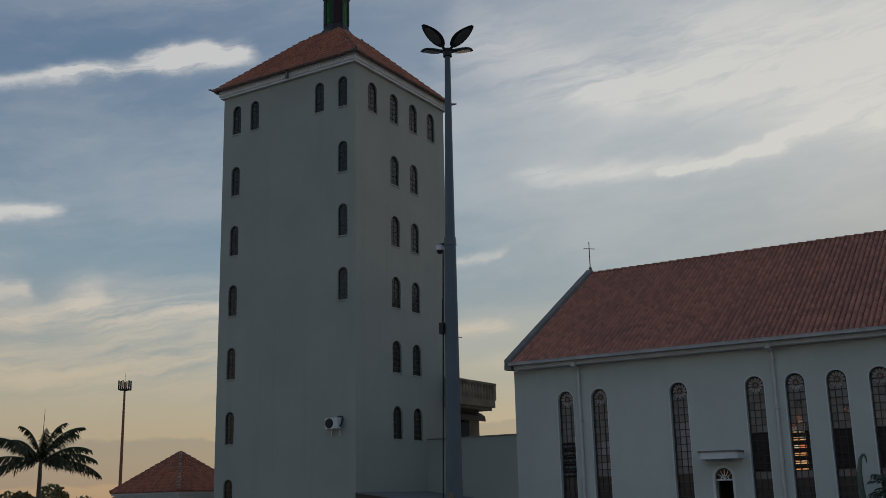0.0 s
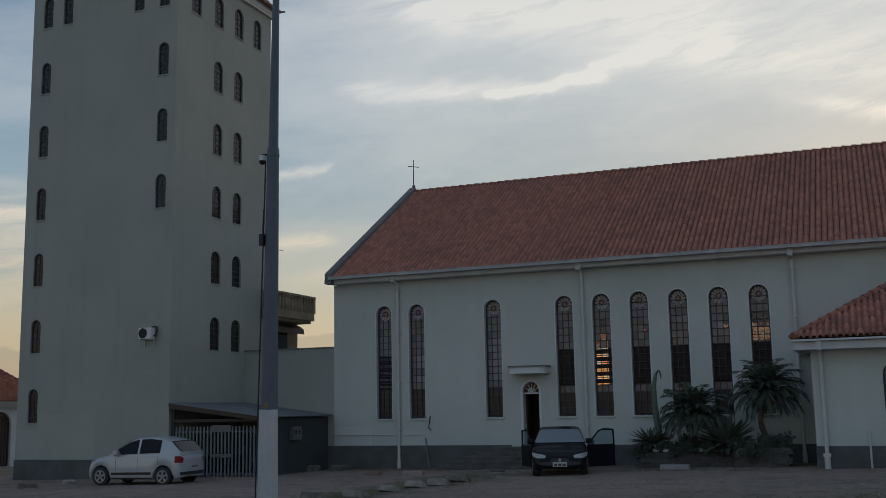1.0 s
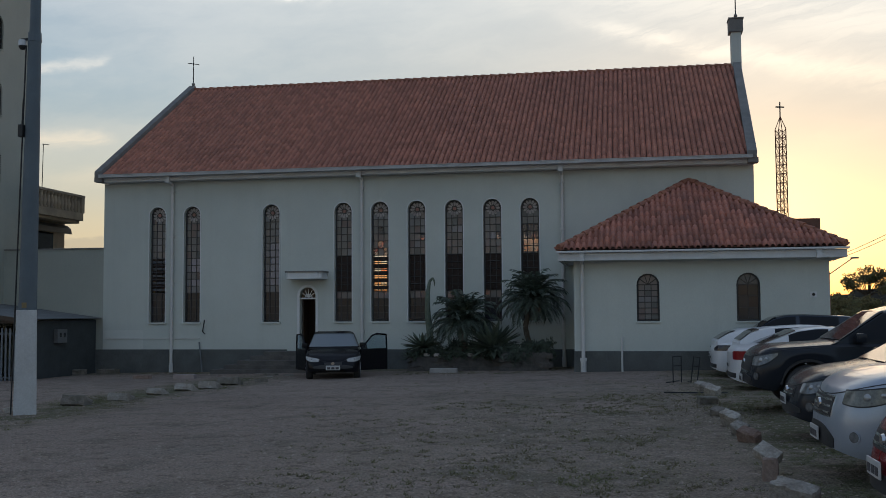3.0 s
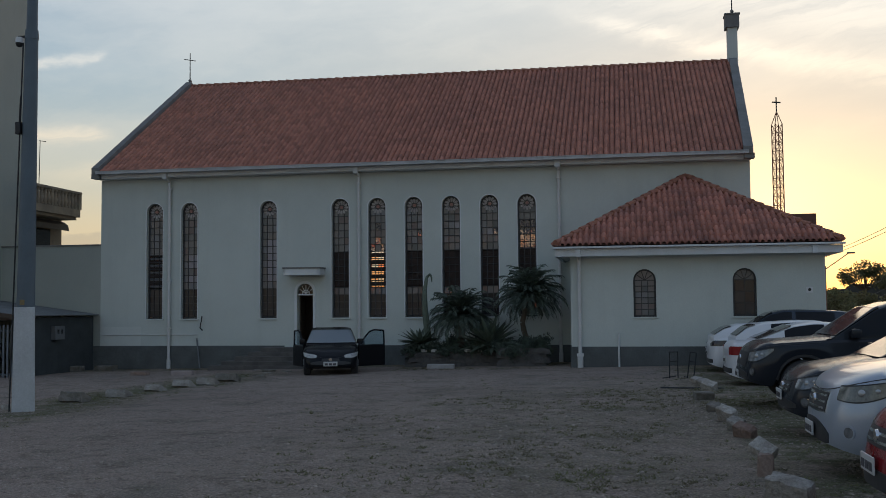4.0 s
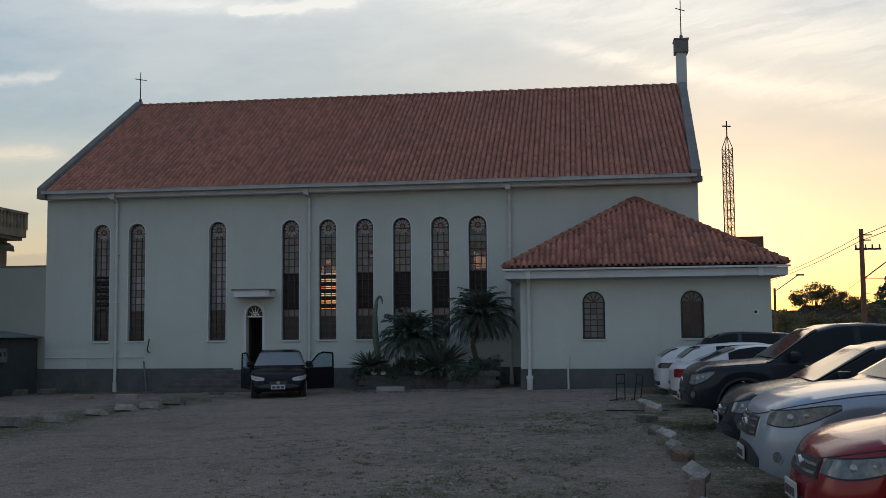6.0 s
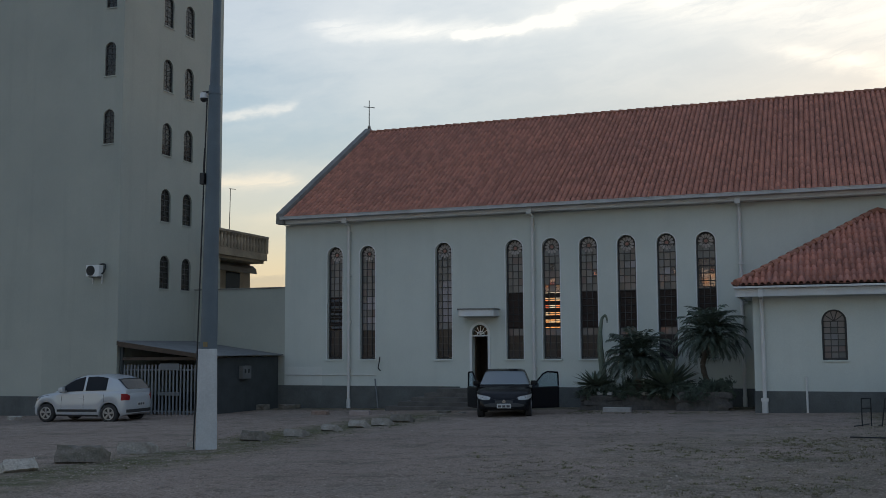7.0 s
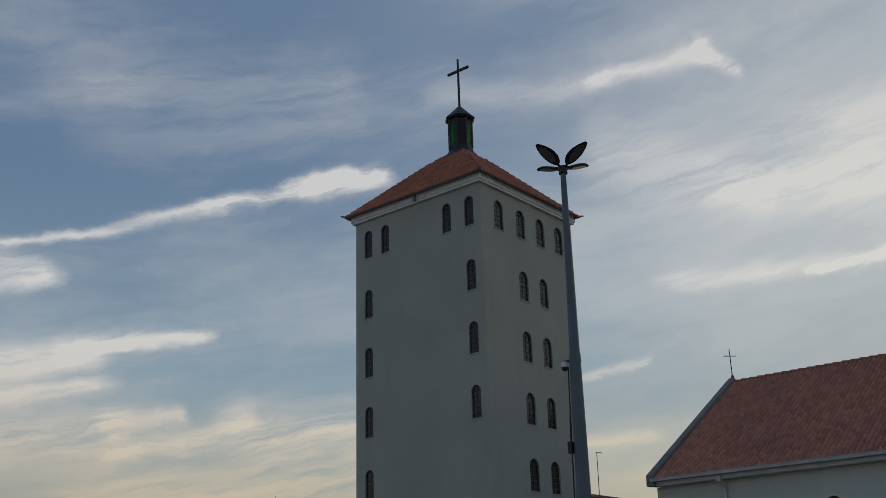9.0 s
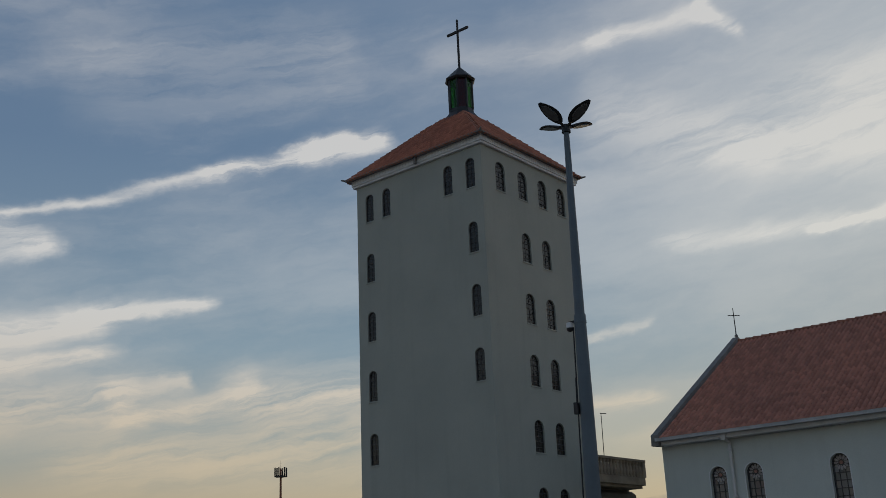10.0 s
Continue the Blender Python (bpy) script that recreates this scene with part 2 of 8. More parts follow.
def glass(name, tint, clear=0.35, rough=0.06, body=(0.02, 0.02, 0.022), per_object=0.0, spec=0.5):
    m = bpy.data.materials.new(name)
    m.use_nodes = True
    nt = m.node_tree
    N, L = nt.nodes.new, nt.links.new
    bs = nt.nodes["Principled BSDF"]
    bs.inputs["Base Color"].default_value = (*body, 1)
    bs.inputs["Specular IOR Level"].default_value = spec
    bs.inputs["Roughness"].default_value = rough
    tr = N("ShaderNodeBsdfTransparent")
    tr.inputs[0].default_value = (*tint, 1)
    if per_object:
        info = N("ShaderNodeObjectInfo").outputs["Random"]
        rp = N("ShaderNodeValToRGB")
        rp.color_ramp.interpolation = "CONSTANT"
        stops = ((0.0, (0.50, 0.46, 0.45)), (0.3, (0.44, 0.45, 0.46)), (0.5, (0.50, 0.53, 0.58)), (0.7, (0.30, 0.33, 0.34)), (0.85, (0.42, 0.33, 0.33)))
        el = rp.color_ramp.elements
        el[0].position, el[0].color = 0.0, (*stops[0][1], 1)
        el[1].position, el[1].color = 0.85, (*stops[-1][1], 1)
        for p, c in stops[1:-1]:
            el.new(p).color = (*c, 1)
        L(info, rp.inputs[0])
        mx = N("ShaderNodeMix")
        mx.data_type = "RGBA"
        mx.inputs[0].default_value = 0.8
        mx.inputs[6].default_value = (*body, 1)
        sc = N("ShaderNodeVectorMath")
        sc.operation = "SCALE"
        sc.inputs[3].default_value = per_object
        L(rp.outputs[0], sc.inputs[0])
        L(sc.outputs[0], mx.inputs[7])
        L(mx.outputs[2], bs.inputs["Base Color"])
    ms = N("ShaderNodeMixShader")
    ms.inputs[0].default_value = clear
    L(bs.outputs[0], ms.inputs[1])
    L(tr.outputs[0], ms.inputs[2])
    out = nt.nodes["Material Output"]
    L(ms.outputs[0], out.inputs[0])
    return m


def leafy_light(m, share=0.45):
    """Lets light through thin leaves."""
    nt = m.node_tree
    N, L = nt.nodes.new, nt.links.new
    bs = nt.nodes["Principled BSDF"]
    tr = N("ShaderNodeBsdfTranslucent")
    L(bs.inputs["Base Color"].links[0].from_socket, tr.inputs[0])
    ms = N("ShaderNodeMixShader")
    ms.inputs[0].default_value = share
    L(bs.outputs[0], ms.inputs[1])
    L(tr.outputs[0], ms.inputs[2])
    L(ms.outputs[0], nt.nodes["Material Output"].inputs[0])
    return m


M = {}
M["wall"] = material("pale_green_render", (0.60, 0.64, 0.60), 0.88, 0.04, 0.5, 30, 0.25, second=(0.54, 0.58, 0.545), streak=0.16, bump_scale=60)
M["tower"] = material("tower_render", (0.40, 0.42, 0.375), 0.9, 0.05, 0.4, 25, 0.25, second=(0.35, 0.372, 0.335), streak=0.22, bump_scale=60)
M["white"] = material("white_paint", (0.74, 0.76, 0.76), 0.6, 0.05, 1.2, 40, 0.1, streak=0.2)
M["plinth"] = material("grey_plinth_render", (0.128, 0.138, 0.136), 0.9, 0.15, 1.5, 30, 0.5, streak=0.3)
M["tile"] = material("clay_tile", (0.495, 0.218, 0.155), 0.72, 0.16, 0.35, 25, 0.2, second=(0.42, 0.19, 0.14), island=True, per_object=0.2)
M["tile_orange"] = material("orange_clay_tile", (0.46, 0.175, 0.105), 0.72, 0.14, 0.5, 25, 0.2, second=(0.37, 0.14, 0.09), island=True, per_object=0.2)
M["tile_piece"] = material("clay_tile_piece", (0.46, 0.19, 0.132), 0.75, 0.10, 1.6, 25, 0.2, second=(0.33, 0.155, 0.125), per_object=0.3)
# bed under the tiles, darkened so the gaps between them look shaded
M["roof_bed"] = material("tile_gap_shade", (0.24, 0.125, 0.095), 0.95, 0.2, 3, 30, 0.3)
M["ridge"] = material("ridge_tile", (0.36, 0.15, 0.09), 0.8, 0.15, 3, 25, 0.2, second=(0.25, 0.11, 0.08), island=True, per_object=0.2)
M["stone"] = material("kerb_stone", (0.44, 0.415, 0.375), 0.9, 0.25, 4, 30, 0.8, second=(0.26, 0.23, 0.195), per_object=0.25, depth=0.03)
M["stone_dark"] = material("mossy_stone", (0.23, 0.205, 0.18), 0.9, 0.2, 4, 30, 0.8, second=(0.11, 0.105, 0.08), depth=0.03)
M["step"] = material("worn_concrete_step", (0.14, 0.13, 0.12), 0.9, 0.2, 2.5, 30, 0.5, second=(0.085, 0.08, 0.075))
M["brown_render"] = material("brown_block", (0.20, 0.105, 0.075), 0.9, 0.12, 2, 30, 0.3)
M["parapet"] = material("weathered_cement", (0.24, 0.235, 0.225), 0.9, 0.15, 1.5, 30, 0.4, streak=0.4)
M["gutter"] = material("painted_gutter", (0.66, 0.68, 0.69), 0.45, 0.06, 2, 30, 0.05, streak=0.3)
M["gutter_old"] = material("weathered_gutter", (0.52, 0.53, 0.53), 0.6, 0.12, 1.5, 30, 0.1, streak=0.4)
M["pipe"] = material("painted_downpipe", (0.66, 0.66, 0.645), 0.5, 0.06, 2, 30, 0.05, streak=0.3)
M["dark_metal"] = material("dark_metal", (0.035, 0.037, 0.04), 0.5, 0.1, 4, 40, 0.1, metal=0.4)
M["steel"] = material("galvanised_steel", (0.20, 0.215, 0.23), 0.5, 0.1, 3, 40, 0.1, metal=0.6, streak=0.2)
M["pole"] = material("painted_pole_steel", (0.115, 0.15, 0.18), 0.55, 0.08, 2, 40, 0.1, metal=0.2, streak=0.3)
M["rust"] = material("red_oxide_steel", (0.28, 0.12, 0.07), 0.7, 0.15, 3, 40, 0.2)
M["frame"] = material("dark_window_frame", (0.05, 0.05, 0.052), 0.6, 0.1, 4, 40, 0.1)
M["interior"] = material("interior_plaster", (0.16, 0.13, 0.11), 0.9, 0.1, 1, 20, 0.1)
M["black"] = material("black_void_paint", (0.02, 0.02, 0.021), 0.7, 0.1, 3, 30, 0.1)
M["wood"] = material("dark_wood", (0.075, 0.05, 0.035), 0.6, 0.2, 5, 50, 0.2)
M["concrete"] = material("concrete", (0.36, 0.35, 0.33), 0.9, 0.12, 1.5, 30, 0.4, streak=0.35)
M["brick"] = material("orange_brick", (0.42, 0.17, 0.085), 0.9, 0.15, 2, 30, 0.3, second=(0.34, 0.13, 0.07))
M["trunk"] = material("palm_trunk", (0.16, 0.13, 0.10), 0.9, 0.25, 6, 40, 0.8, depth=0.03)
M["bark"] = material("bark", (0.10, 0.075, 0.055), 0.9, 0.25, 6, 40, 0.8, depth=0.03)
M["leaf"] = material("palm_leaf", (0.115, 0.15, 0.115), 0.5, 0.2, 3, 30, 0.0, island=True, per_object=0.3)
M["foliage"] = material("tree_foliage", (0.05, 0.075, 0.03), 0.6, 0.25, 1.0, 20, 0.0, second=(0.085, 0.075, 0.03), island=True, per_object=0.35)
M["agave"] = material("agave_leaf", (0.14, 0.18, 0.135), 0.55, 0.2, 3, 30, 0.0, island=True, per_object=0.25)
M["grass"] = material("grass_blades", (0.18, 0.185, 0.09), 0.85, 0.25, 0.8, 20, 0.0, second=(0.19, 0.16, 0.105), island=True, per_object=0.3)
leafy_light(M["grass"])
leafy_light(M["leaf"], 0.25)
M["pane"] = glass("stained_glass", (0.8, 0.6, 0.4), 0.15, 0.14, (0.18, 0.18, 0.19), per_object=0.52)
M["dark_glass"] = glass("dark_window_glass", (0.35, 0.36, 0.38), 0.25, 0.05, (0.02, 0.022, 0.025))


def ground_material(name="gravel_yard"):
    m = bpy.data.materials.new(name)
    m.use_nodes = True
    nt = m.node_tree
    N, L = nt.nodes.new, nt.links.new
    bs = nt.nodes["Principled BSDF"]
    bs.inputs["Roughness"].default_value = 0.95
    bs.inputs["Specular IOR Level"].default_value = 0.2
    src = N("ShaderNodeNewGeometry").outputs["Position"]

    def nz(sc, det=6, rough=0.6):
        n = N("ShaderNodeTexNoise")
        n.inputs["Scale"].default_value, n.inputs["Detail"].default_value, n.inputs["Roughness"].default_value = sc, det, rough
        L(src, n.inputs[0])
        return n.outputs[0]

    def span(v, lo, hi, a=0.0, b=1.0):
        n = N("ShaderNodeMapRange")
        L(v, n.inputs[0])
        for i, x in enumerate((lo, hi, a, b)):
            n.inputs[i + 1].default_value = x
        return n.outputs[0]

    def mixc(f, a, b, kind="MIX"):
        n = N("ShaderNodeMix")
        n.data_type, n.blend_type = "RGBA", kind
        if isinstance(f, float):
            n.inputs[0].default_value = f
        else:
            L(f, n.inputs[0])
        for i, v in ((6, a), (7, b)):
            if isinstance(v, tuple):
                n.inputs[i].default_value = (*v, 1)
            else:
                L(v, n.inputs[i])
        return n.outputs[2]

    col = mixc(span(nz(0.18, 5), 0.4, 0.62), (0.53, 0.415, 0.345), (0.43, 0.335, 0.28))
    col = mixc(span(nz(0.9, 6), 0.52, 0.72), col, (0.26, 0.225, 0.18))
    col = mixc(span(nz(0.28, 4), 0.55, 0.66, 0.0, 0.6), col, (0.40, 0.335, 0.285))
    # thin moss and worn turf in broken patches
    turf = N("ShaderNodeMath")
    turf.operation = "MULTIPLY"
    pos = N("ShaderNodeSeparateXYZ")
    L(src, pos.inputs[0])

    def calc(op, a, b):
        n = N("ShaderNodeMath")
        n.operation = op
        for i, v in enumerate((a, b)):
            if isinstance(v, (int, float)):
                n.inputs[i].default_value = v
            else:
                L(v, n.inputs[i])
        return n.outputs[0]

    lane = lambda x0, half: span(calc("ABSOLUTE", calc("SUBTRACT", pos.outputs[0], x0), 0), half, half * 0.3)
    field = calc("MULTIPLY", span(pos.outputs[0], -6.0, -1.0, 0.0, 0.42), span(pos.outputs[1], 27.0, 20.0))
    lanes = calc("MAXIMUM", calc("MULTIPLY", calc("MAXIMUM", lane(2.3, 1.6), lane(-11.3, 1.7)), span(pos.outputs[1], 33.0, 29.0)), field)
    lanes = calc("MAXIMUM", lanes, span(pos.outputs[1], 32.9, 33.5, 0.0, 0.7))
    L(calc("MULTIPLY", lanes, span(nz(0.45, 4, 0.6), 0.30, 0.48)), turf.inputs[0])
    L(span(nz(2.3, 6, 0.75), 0.36, 0.56, 0.25, 1.0), turf.inputs[1])
    col = mixc(turf.outputs[0], col, (0.155, 0.165, 0.075))
    vo = N("ShaderNodeTexVoronoi")
    vo.inputs["Scale"].default_value = 30
    L(src, vo.inputs[0])
    col = mixc(span(vo.outputs["Distance"], 0.0, 0.5, 0.0, 0.35), col, (0.13, 0.117, 0.108))
    col = mixc(span(nz(4.2, 5, 0.7), 0.53, 0.63, 0.0, 0.6), col, (0.17, 0.135, 0.105))
    col = mixc(span(nz(7.5, 4, 0.7), 0.60, 0.68, 0.0, 0.5), col, (0.50, 0.43, 0.37))
    hv = N("ShaderNodeHueSaturation")
    L(col, hv.inputs["Color"])
    L(span(nz(30, 5, 0.75), 0.3, 0.7, 0.5, 1.5), hv.inputs["Value"])
    L(hv.outputs[0], bs.inputs["Base Color"])
    bp = N("ShaderNodeBump")
    bp.inputs["Strength"].default_value, bp.inputs["Distance"].default_value = 1.0, 0.05
    hsum = N("ShaderNodeMath")
    hsum.operation = "ADD"
    L(nz(14, 8, 0.7), hsum.inputs[0])
    L(vo.outputs["Distance"], hsum.inputs[1])
    L(hsum.outputs[0], bp.inputs["Height"])
    L(bp.outputs[0], bs.inputs["Normal"])
    return m


M["ground"] = ground_material()
M["yellow_mark"] = material("faded_yellow_paint", (0.26, 0.20, 0.10), 0.8, 0.15, 6, 40, 0.1)
M["lantern_green"] = glass("green_glass", (0.35, 0.8, 0.25), 0.6, 0.1, (0.05, 0.14, 0.05))
M["lantern_red"] = glass("red_glass", (0.25, 0.03, 0.04), 0.4, 0.1, (0.06, 0.01, 0.015))

# ---- mesh helpers ----
def part(name, bm, mat, parent=None, label="", smooth=False, kind=""):
    """Links a bmesh as one mesh object under a thing or a part."""
    me = bpy.data.meshes.new(name)
    bm.normal_update()
    bm.to_mesh(me)
    bm.free()
    me.materials.append(mat)
    if smooth:
        me.shade_smooth()
        me.set_sharp_from_angle(angle=radians(35))
    ob = new(name, me)
    if parent is not None:
        ob.parent = parent
    return tagged(ob, label, kind=kind)


def piece(name, me, parent, m):
    ob = new(name, me)
    ob.parent = parent
    ob.matrix_basis = m
    return ob


def empty(name, x=0, y=0, z=0, rz=0, label="", category="", group="", kind=""):
    ob = new(name)
    ob.empty_display_size = 0.2
    ob.matrix_basis = pose(x, y, z, 0, 0, rz)
    return tagged(ob, label, category, group, kind)


def box(bm, x0, x1, y0, y1, z0, z1, bevel=0.0):
    r = bmesh.ops.create_cube(bm, size=1, matrix=Matrix.LocRotScale(((x0 + x1) / 2, (y0 + y1) / 2, (z0 + z1) / 2), None, (abs(x1 - x0), abs(y1 - y0), abs(z1 - z0))))
    if bevel:
        edges = list({e for v in r["verts"] for e in v.link_edges})
        bmesh.ops.bevel(bm, geom=edges, offset=bevel, segments=2, affect="EDGES", profile=0.6)
    return bm


def boxes(*rows, bevel=0.0):
    bm = bmesh.new()
    for r in rows:
        box(bm, *r, bevel=bevel)
    return bm


def tube(bm, a, b, r0, r1=None, n=10, caps=True):
    a, b = Vector(a), Vector(b)
    r1 = r0 if r1 is None else r1
    d = b - a
    m = Matrix.Translation((a + b) / 2) @ d.to_track_quat("Z", "Y").to_matrix().to_4x4()
    bmesh.ops.create_cone(bm, cap_ends=caps, segments=n, radius1=max(r0, 1e-4), radius2=max(r1, 1e-4), depth=d.length, matrix=m)
    return bm


def ball(bm, c, r, sx=1, sy=1, sz=1, sub=2):
    bmesh.ops.create_icosphere(bm, subdivisions=sub, radius=r, matrix=Matrix.LocRotScale(c, None, (sx, sy, sz)))
    return bm


def prism(bm, outline, place, thick):
    """A flat outline [(u, v)] set into space by place(u, v, w) and given depth from w=0 to w=thick."""
    a = [bm.verts.new(place(u, v, 0)) for u, v in outline]
    b = [bm.verts.new(place(u, v, thick)) for u, v in outline]
    n = len(a)
    bm.faces.new(a)
    bm.faces.new(b[::-1])
    for i in range(n):
        bm.faces.new((a[(i + 1) % n], a[i], b[i], b[(i + 1) % n]))
    return bm


def arch(uc, w, zb, zt, n=12):
    """Outline of a round-headed opening, counter-clockwise from its lower left."""
    r = w / 2
    pts = [(uc - r, zb), (uc + r, zb)]
    zs = zt - r
    return pts + [(uc + r * math.cos(a), zs + r * math.sin(a)) for a in np.linspace(0, math.pi, n)]


def pierced_wall(u0, u1, z0, z1, columns, place, thick):
    """A wall with round-headed openings. columns: (uc, width, [(zb, zt), ...]) in order of u."""
    bm = bmesh.new()
    rect = lambda a, b, c, d: prism(bm, [(a, c), (b, c), (b, d), (a, d)], place, thick)

    def strip(a, b, left, right):
        """A full-height strip that shares its edge points with its neighbours."""
        prism(bm, [(a, z0), (b, z0)] + [(b, z) for z in right] + [(b, z1), (a, z1)] + [(a, z) for z in left[::-1]], place, thick)

    def breaks(w, holes):
        out = []
        for k, (zb, zt) in enumerate(sorted(holes)):
            out += [zb, zt - w / 2] + ([zt + 0.05] if k + 1 < len(holes) else [])
        return out

    u, prev = u0, []
    for uc, w, holes in sorted(columns):
        a, b = uc - w / 2, uc + w / 2
        strip(u, a, prev, breaks(w, holes))
        prev = breaks(w, holes)
        low = z0
        for k, (zb, zt) in enumerate(sorted(holes)):
            rect(a, b, low, zb)
            nxt = sorted(holes)[k + 1][0] if k + 1 < len(holes) else z1
            top = zt + 0.05 if k + 1 < len(holes) else z1
            head = arch(uc, w, zb, zt)[2:]
            prism(bm, [(b, top), (a, top)] + head[::-1], place, thick)
            low = top
        u = b
    strip(u, u1, prev, [])
    bmesh.ops.remove_doubles(bm, verts=bm.verts, dist=1e-4)
    bmesh.ops.recalc_face_normals(bm, faces=bm.faces)
    return bm


def ring(bm, outer, inner, place, thick):
    """A band between two outlines with the same number of points."""
    n = len(outer)
    vs = [[bm.verts.new(place(u, v, w)) for u, v in o] for o, w in ((outer, 0), (inner, 0), (inner, thick), (outer, thick))]
    for k in range(4):
        a, b = vs[k], vs[(k + 1) % 4]
        for i in range(n):
            j = (i + 1) % n
            bm.faces.new((a[i], a[j], b[j], b[i]))
    bmesh.ops.recalc_face_normals(bm, faces=bm.faces)
    return bm


def ground_z(x, y):
    y = max(-20, min(45, y))
    return 0.2 + 0.017 * max(-45, min(15, x)) - 0.002 * y - 0.004 * max(0, y - 20)


# ---- numbers of the place ----
YF, XL, XR = 34.79, -18.72, 4.13          # church: long wall and its ends
YR, ZR, ZE = 42.3, 11.62, 6.84            # ridge and eave
YB = 51.0
YA, AX0, AX1 = 30.99, -1.58, 5.69         # annex front wall
TX0, TX1, TY0, TY1 = -29.50, -22.70, 30.09, 36.6   # bell tower

# ---- ground ----
def build_ground():
    xs = sorted(set(list(np.linspace(-48, 18, 67)) + [-900, -400, -200, -120, -80, -60, 25, 40, 80, 160, 400, 900]))
    ys = sorted(set(list(np.linspace(-6, 46, 53)) + [-500, -100, -40, -15, 55, 70, 100, 160, 300, 600, 1200]))
    verts = []
    for y in ys:
        for x in xs:
            near = -46 < x < 16 and 0 < y < 44
            n = noise.noise(Vector((x * 0.22, y * 0.22, 3.3))) * 0.025 if near else 0
            verts.append((x, y, ground_z(x, y) + n))
    w = len(xs)
    faces = [(j * w + i, j * w + i + 1, (j + 1) * w + i + 1, (j + 1) * w + i) for j in range(len(ys) - 1) for i in range(w - 1)]
    me = bpy.data.meshes.new("ground")
    me.from_pydata(verts, [], faces)
    me.materials.append(M["ground"])
    me.shade_smooth()
    tagged(new("ground", me), "grey-brown gravel and dirt parking yard", "ground", kind="structure")


build_ground()


# ---- clay tiles ----
def tile_mesh(name, w=0.19, l=0.42, h=0.082, mat=None):
    """One barrel tile: crown up, lying along +v, its lower end lifted over the next."""
    verts, faces = [], []
    us = (-0.5, -0.37, -0.31, -0.17, 0.0, 0.17, 0.31, 0.37, 0.5)
    hs = (0.0, 0.0, 0.5, 0.88, 1.0, 0.88, 0.5, 0.0, 0.0)
    for v, lift in ((0.0, 0.028), (l, 0.0)):
        for u, z in zip(us, hs):
            verts.append((u * w, v, z * h + lift))
    n = len(us)
    for u, z in zip(us, hs):
        verts.append((u * w, 0.0, z * h - 0.004))
    for i in range(n - 1):
        faces.append((i, i + 1, n + i + 1, n + i))
        faces.append((2 * n + i, 2 * n + i + 1, i + 1, i))
    me = bpy.data.meshes.new(name)
    me.from_pydata(verts, [], faces)
    if mat:
        me.materials.append(mat)
    me.shade_smooth()
    return me


def tile_places(origin, u_dir, v_dir, length, height, inside, pitch=0.19, row=0.36):
    """Matrices of the tiles on a roof slope, from its eave corner along u and up along v."""
    u, v = Vector(u_dir).normalized(), Vector(v_dir).normalized()
    n = u.cross(v)
    rot = Matrix((u, v, n)).transposed()
    rng = random.Random(round(origin[0] * 100 + origin[1] * 10 + u.x * 7 + u.y * 3))
    out = []
    for r in range(int(height / row) + 1):
        for c in range(int(length / pitch) + 1):
            pu, pv = (c + 0.5) * pitch, r * row
            if pu > length or not inside(pu, pv + row * 0.45):
                continue
            p = Vector(origin) + u * pu + v * (pv - 0.04 + rng.uniform(-0.01, 0.01)) + n * (0.012 + rng.uniform(0, 0.008))
            out.append(Matrix.Translation(p) @ rot.to_4x4() @ pose(0, 0, 0, 0, 0, rng.uniform(-0.9, 0.9)))
    return out


def joined_tiles(name, places, me0, mat, parent, label=""):
    co = np.array([v.co for v in me0.vertices])
    fs = [tuple(p.vertices) for p in me0.polygons]
    k = len(co)
    verts = np.concatenate([co @ np.array(m.to_3x3()).T + np.array(m.translation) for m in places])
    faces = [tuple(i + k * j for i in f) for j in range(len(places)) for f in fs]
    me = bpy.data.meshes.new(name)
    me.from_pydata(verts.tolist(), [], faces)
    me.materials.append(mat)
    me.shade_smooth()
    ob = new(name, me)
    ob.parent = parent
    return tagged(ob, label, kind="stuff")


TILE_PIECE = tile_mesh("roof_tile", w=0.172, mat=M["tile_piece"])
TILE_SLIM = tile_mesh("tile", w=0.172)
TILE_CHURCH = tile_mesh("tile", w=0.166, l=0.37, h=0.075)


def ridge_line(name, a, b, parent, r=0.10, step=0.36, label="rounded clay ridge tiles"):
    """A row of half-round cap tiles along a ridge or hip."""
    a, b = Vector(a), Vector(b)
    d = b - a
    n = int(d.length / step)
    bm = bmesh.new()
    for i in range(n):
        p, q = a + d * (i / n), a + d * ((i + 1.12) / n)
        tube(bm, p + Vector((0, 0, 0.01)), q + Vector((0, 0, -0.02)), r * 1.08, r * 0.9, 8)
    return part(name, bm, M["ridge"], parent, label)


# ---- church ----
church = empty("church", (XL + XR) / 2, YF, 0, label="long pale green rendered church with a red clay tile roof", category="church")


def under(parent_ob):
    """Keeps a thing's parts in world coordinates under its empty."""
    for o in parent_ob.children:
        if o.matrix_parent_inverse == Matrix.Identity(4):
            o.matrix_parent_inverse = parent_ob.matrix_basis.inverted()


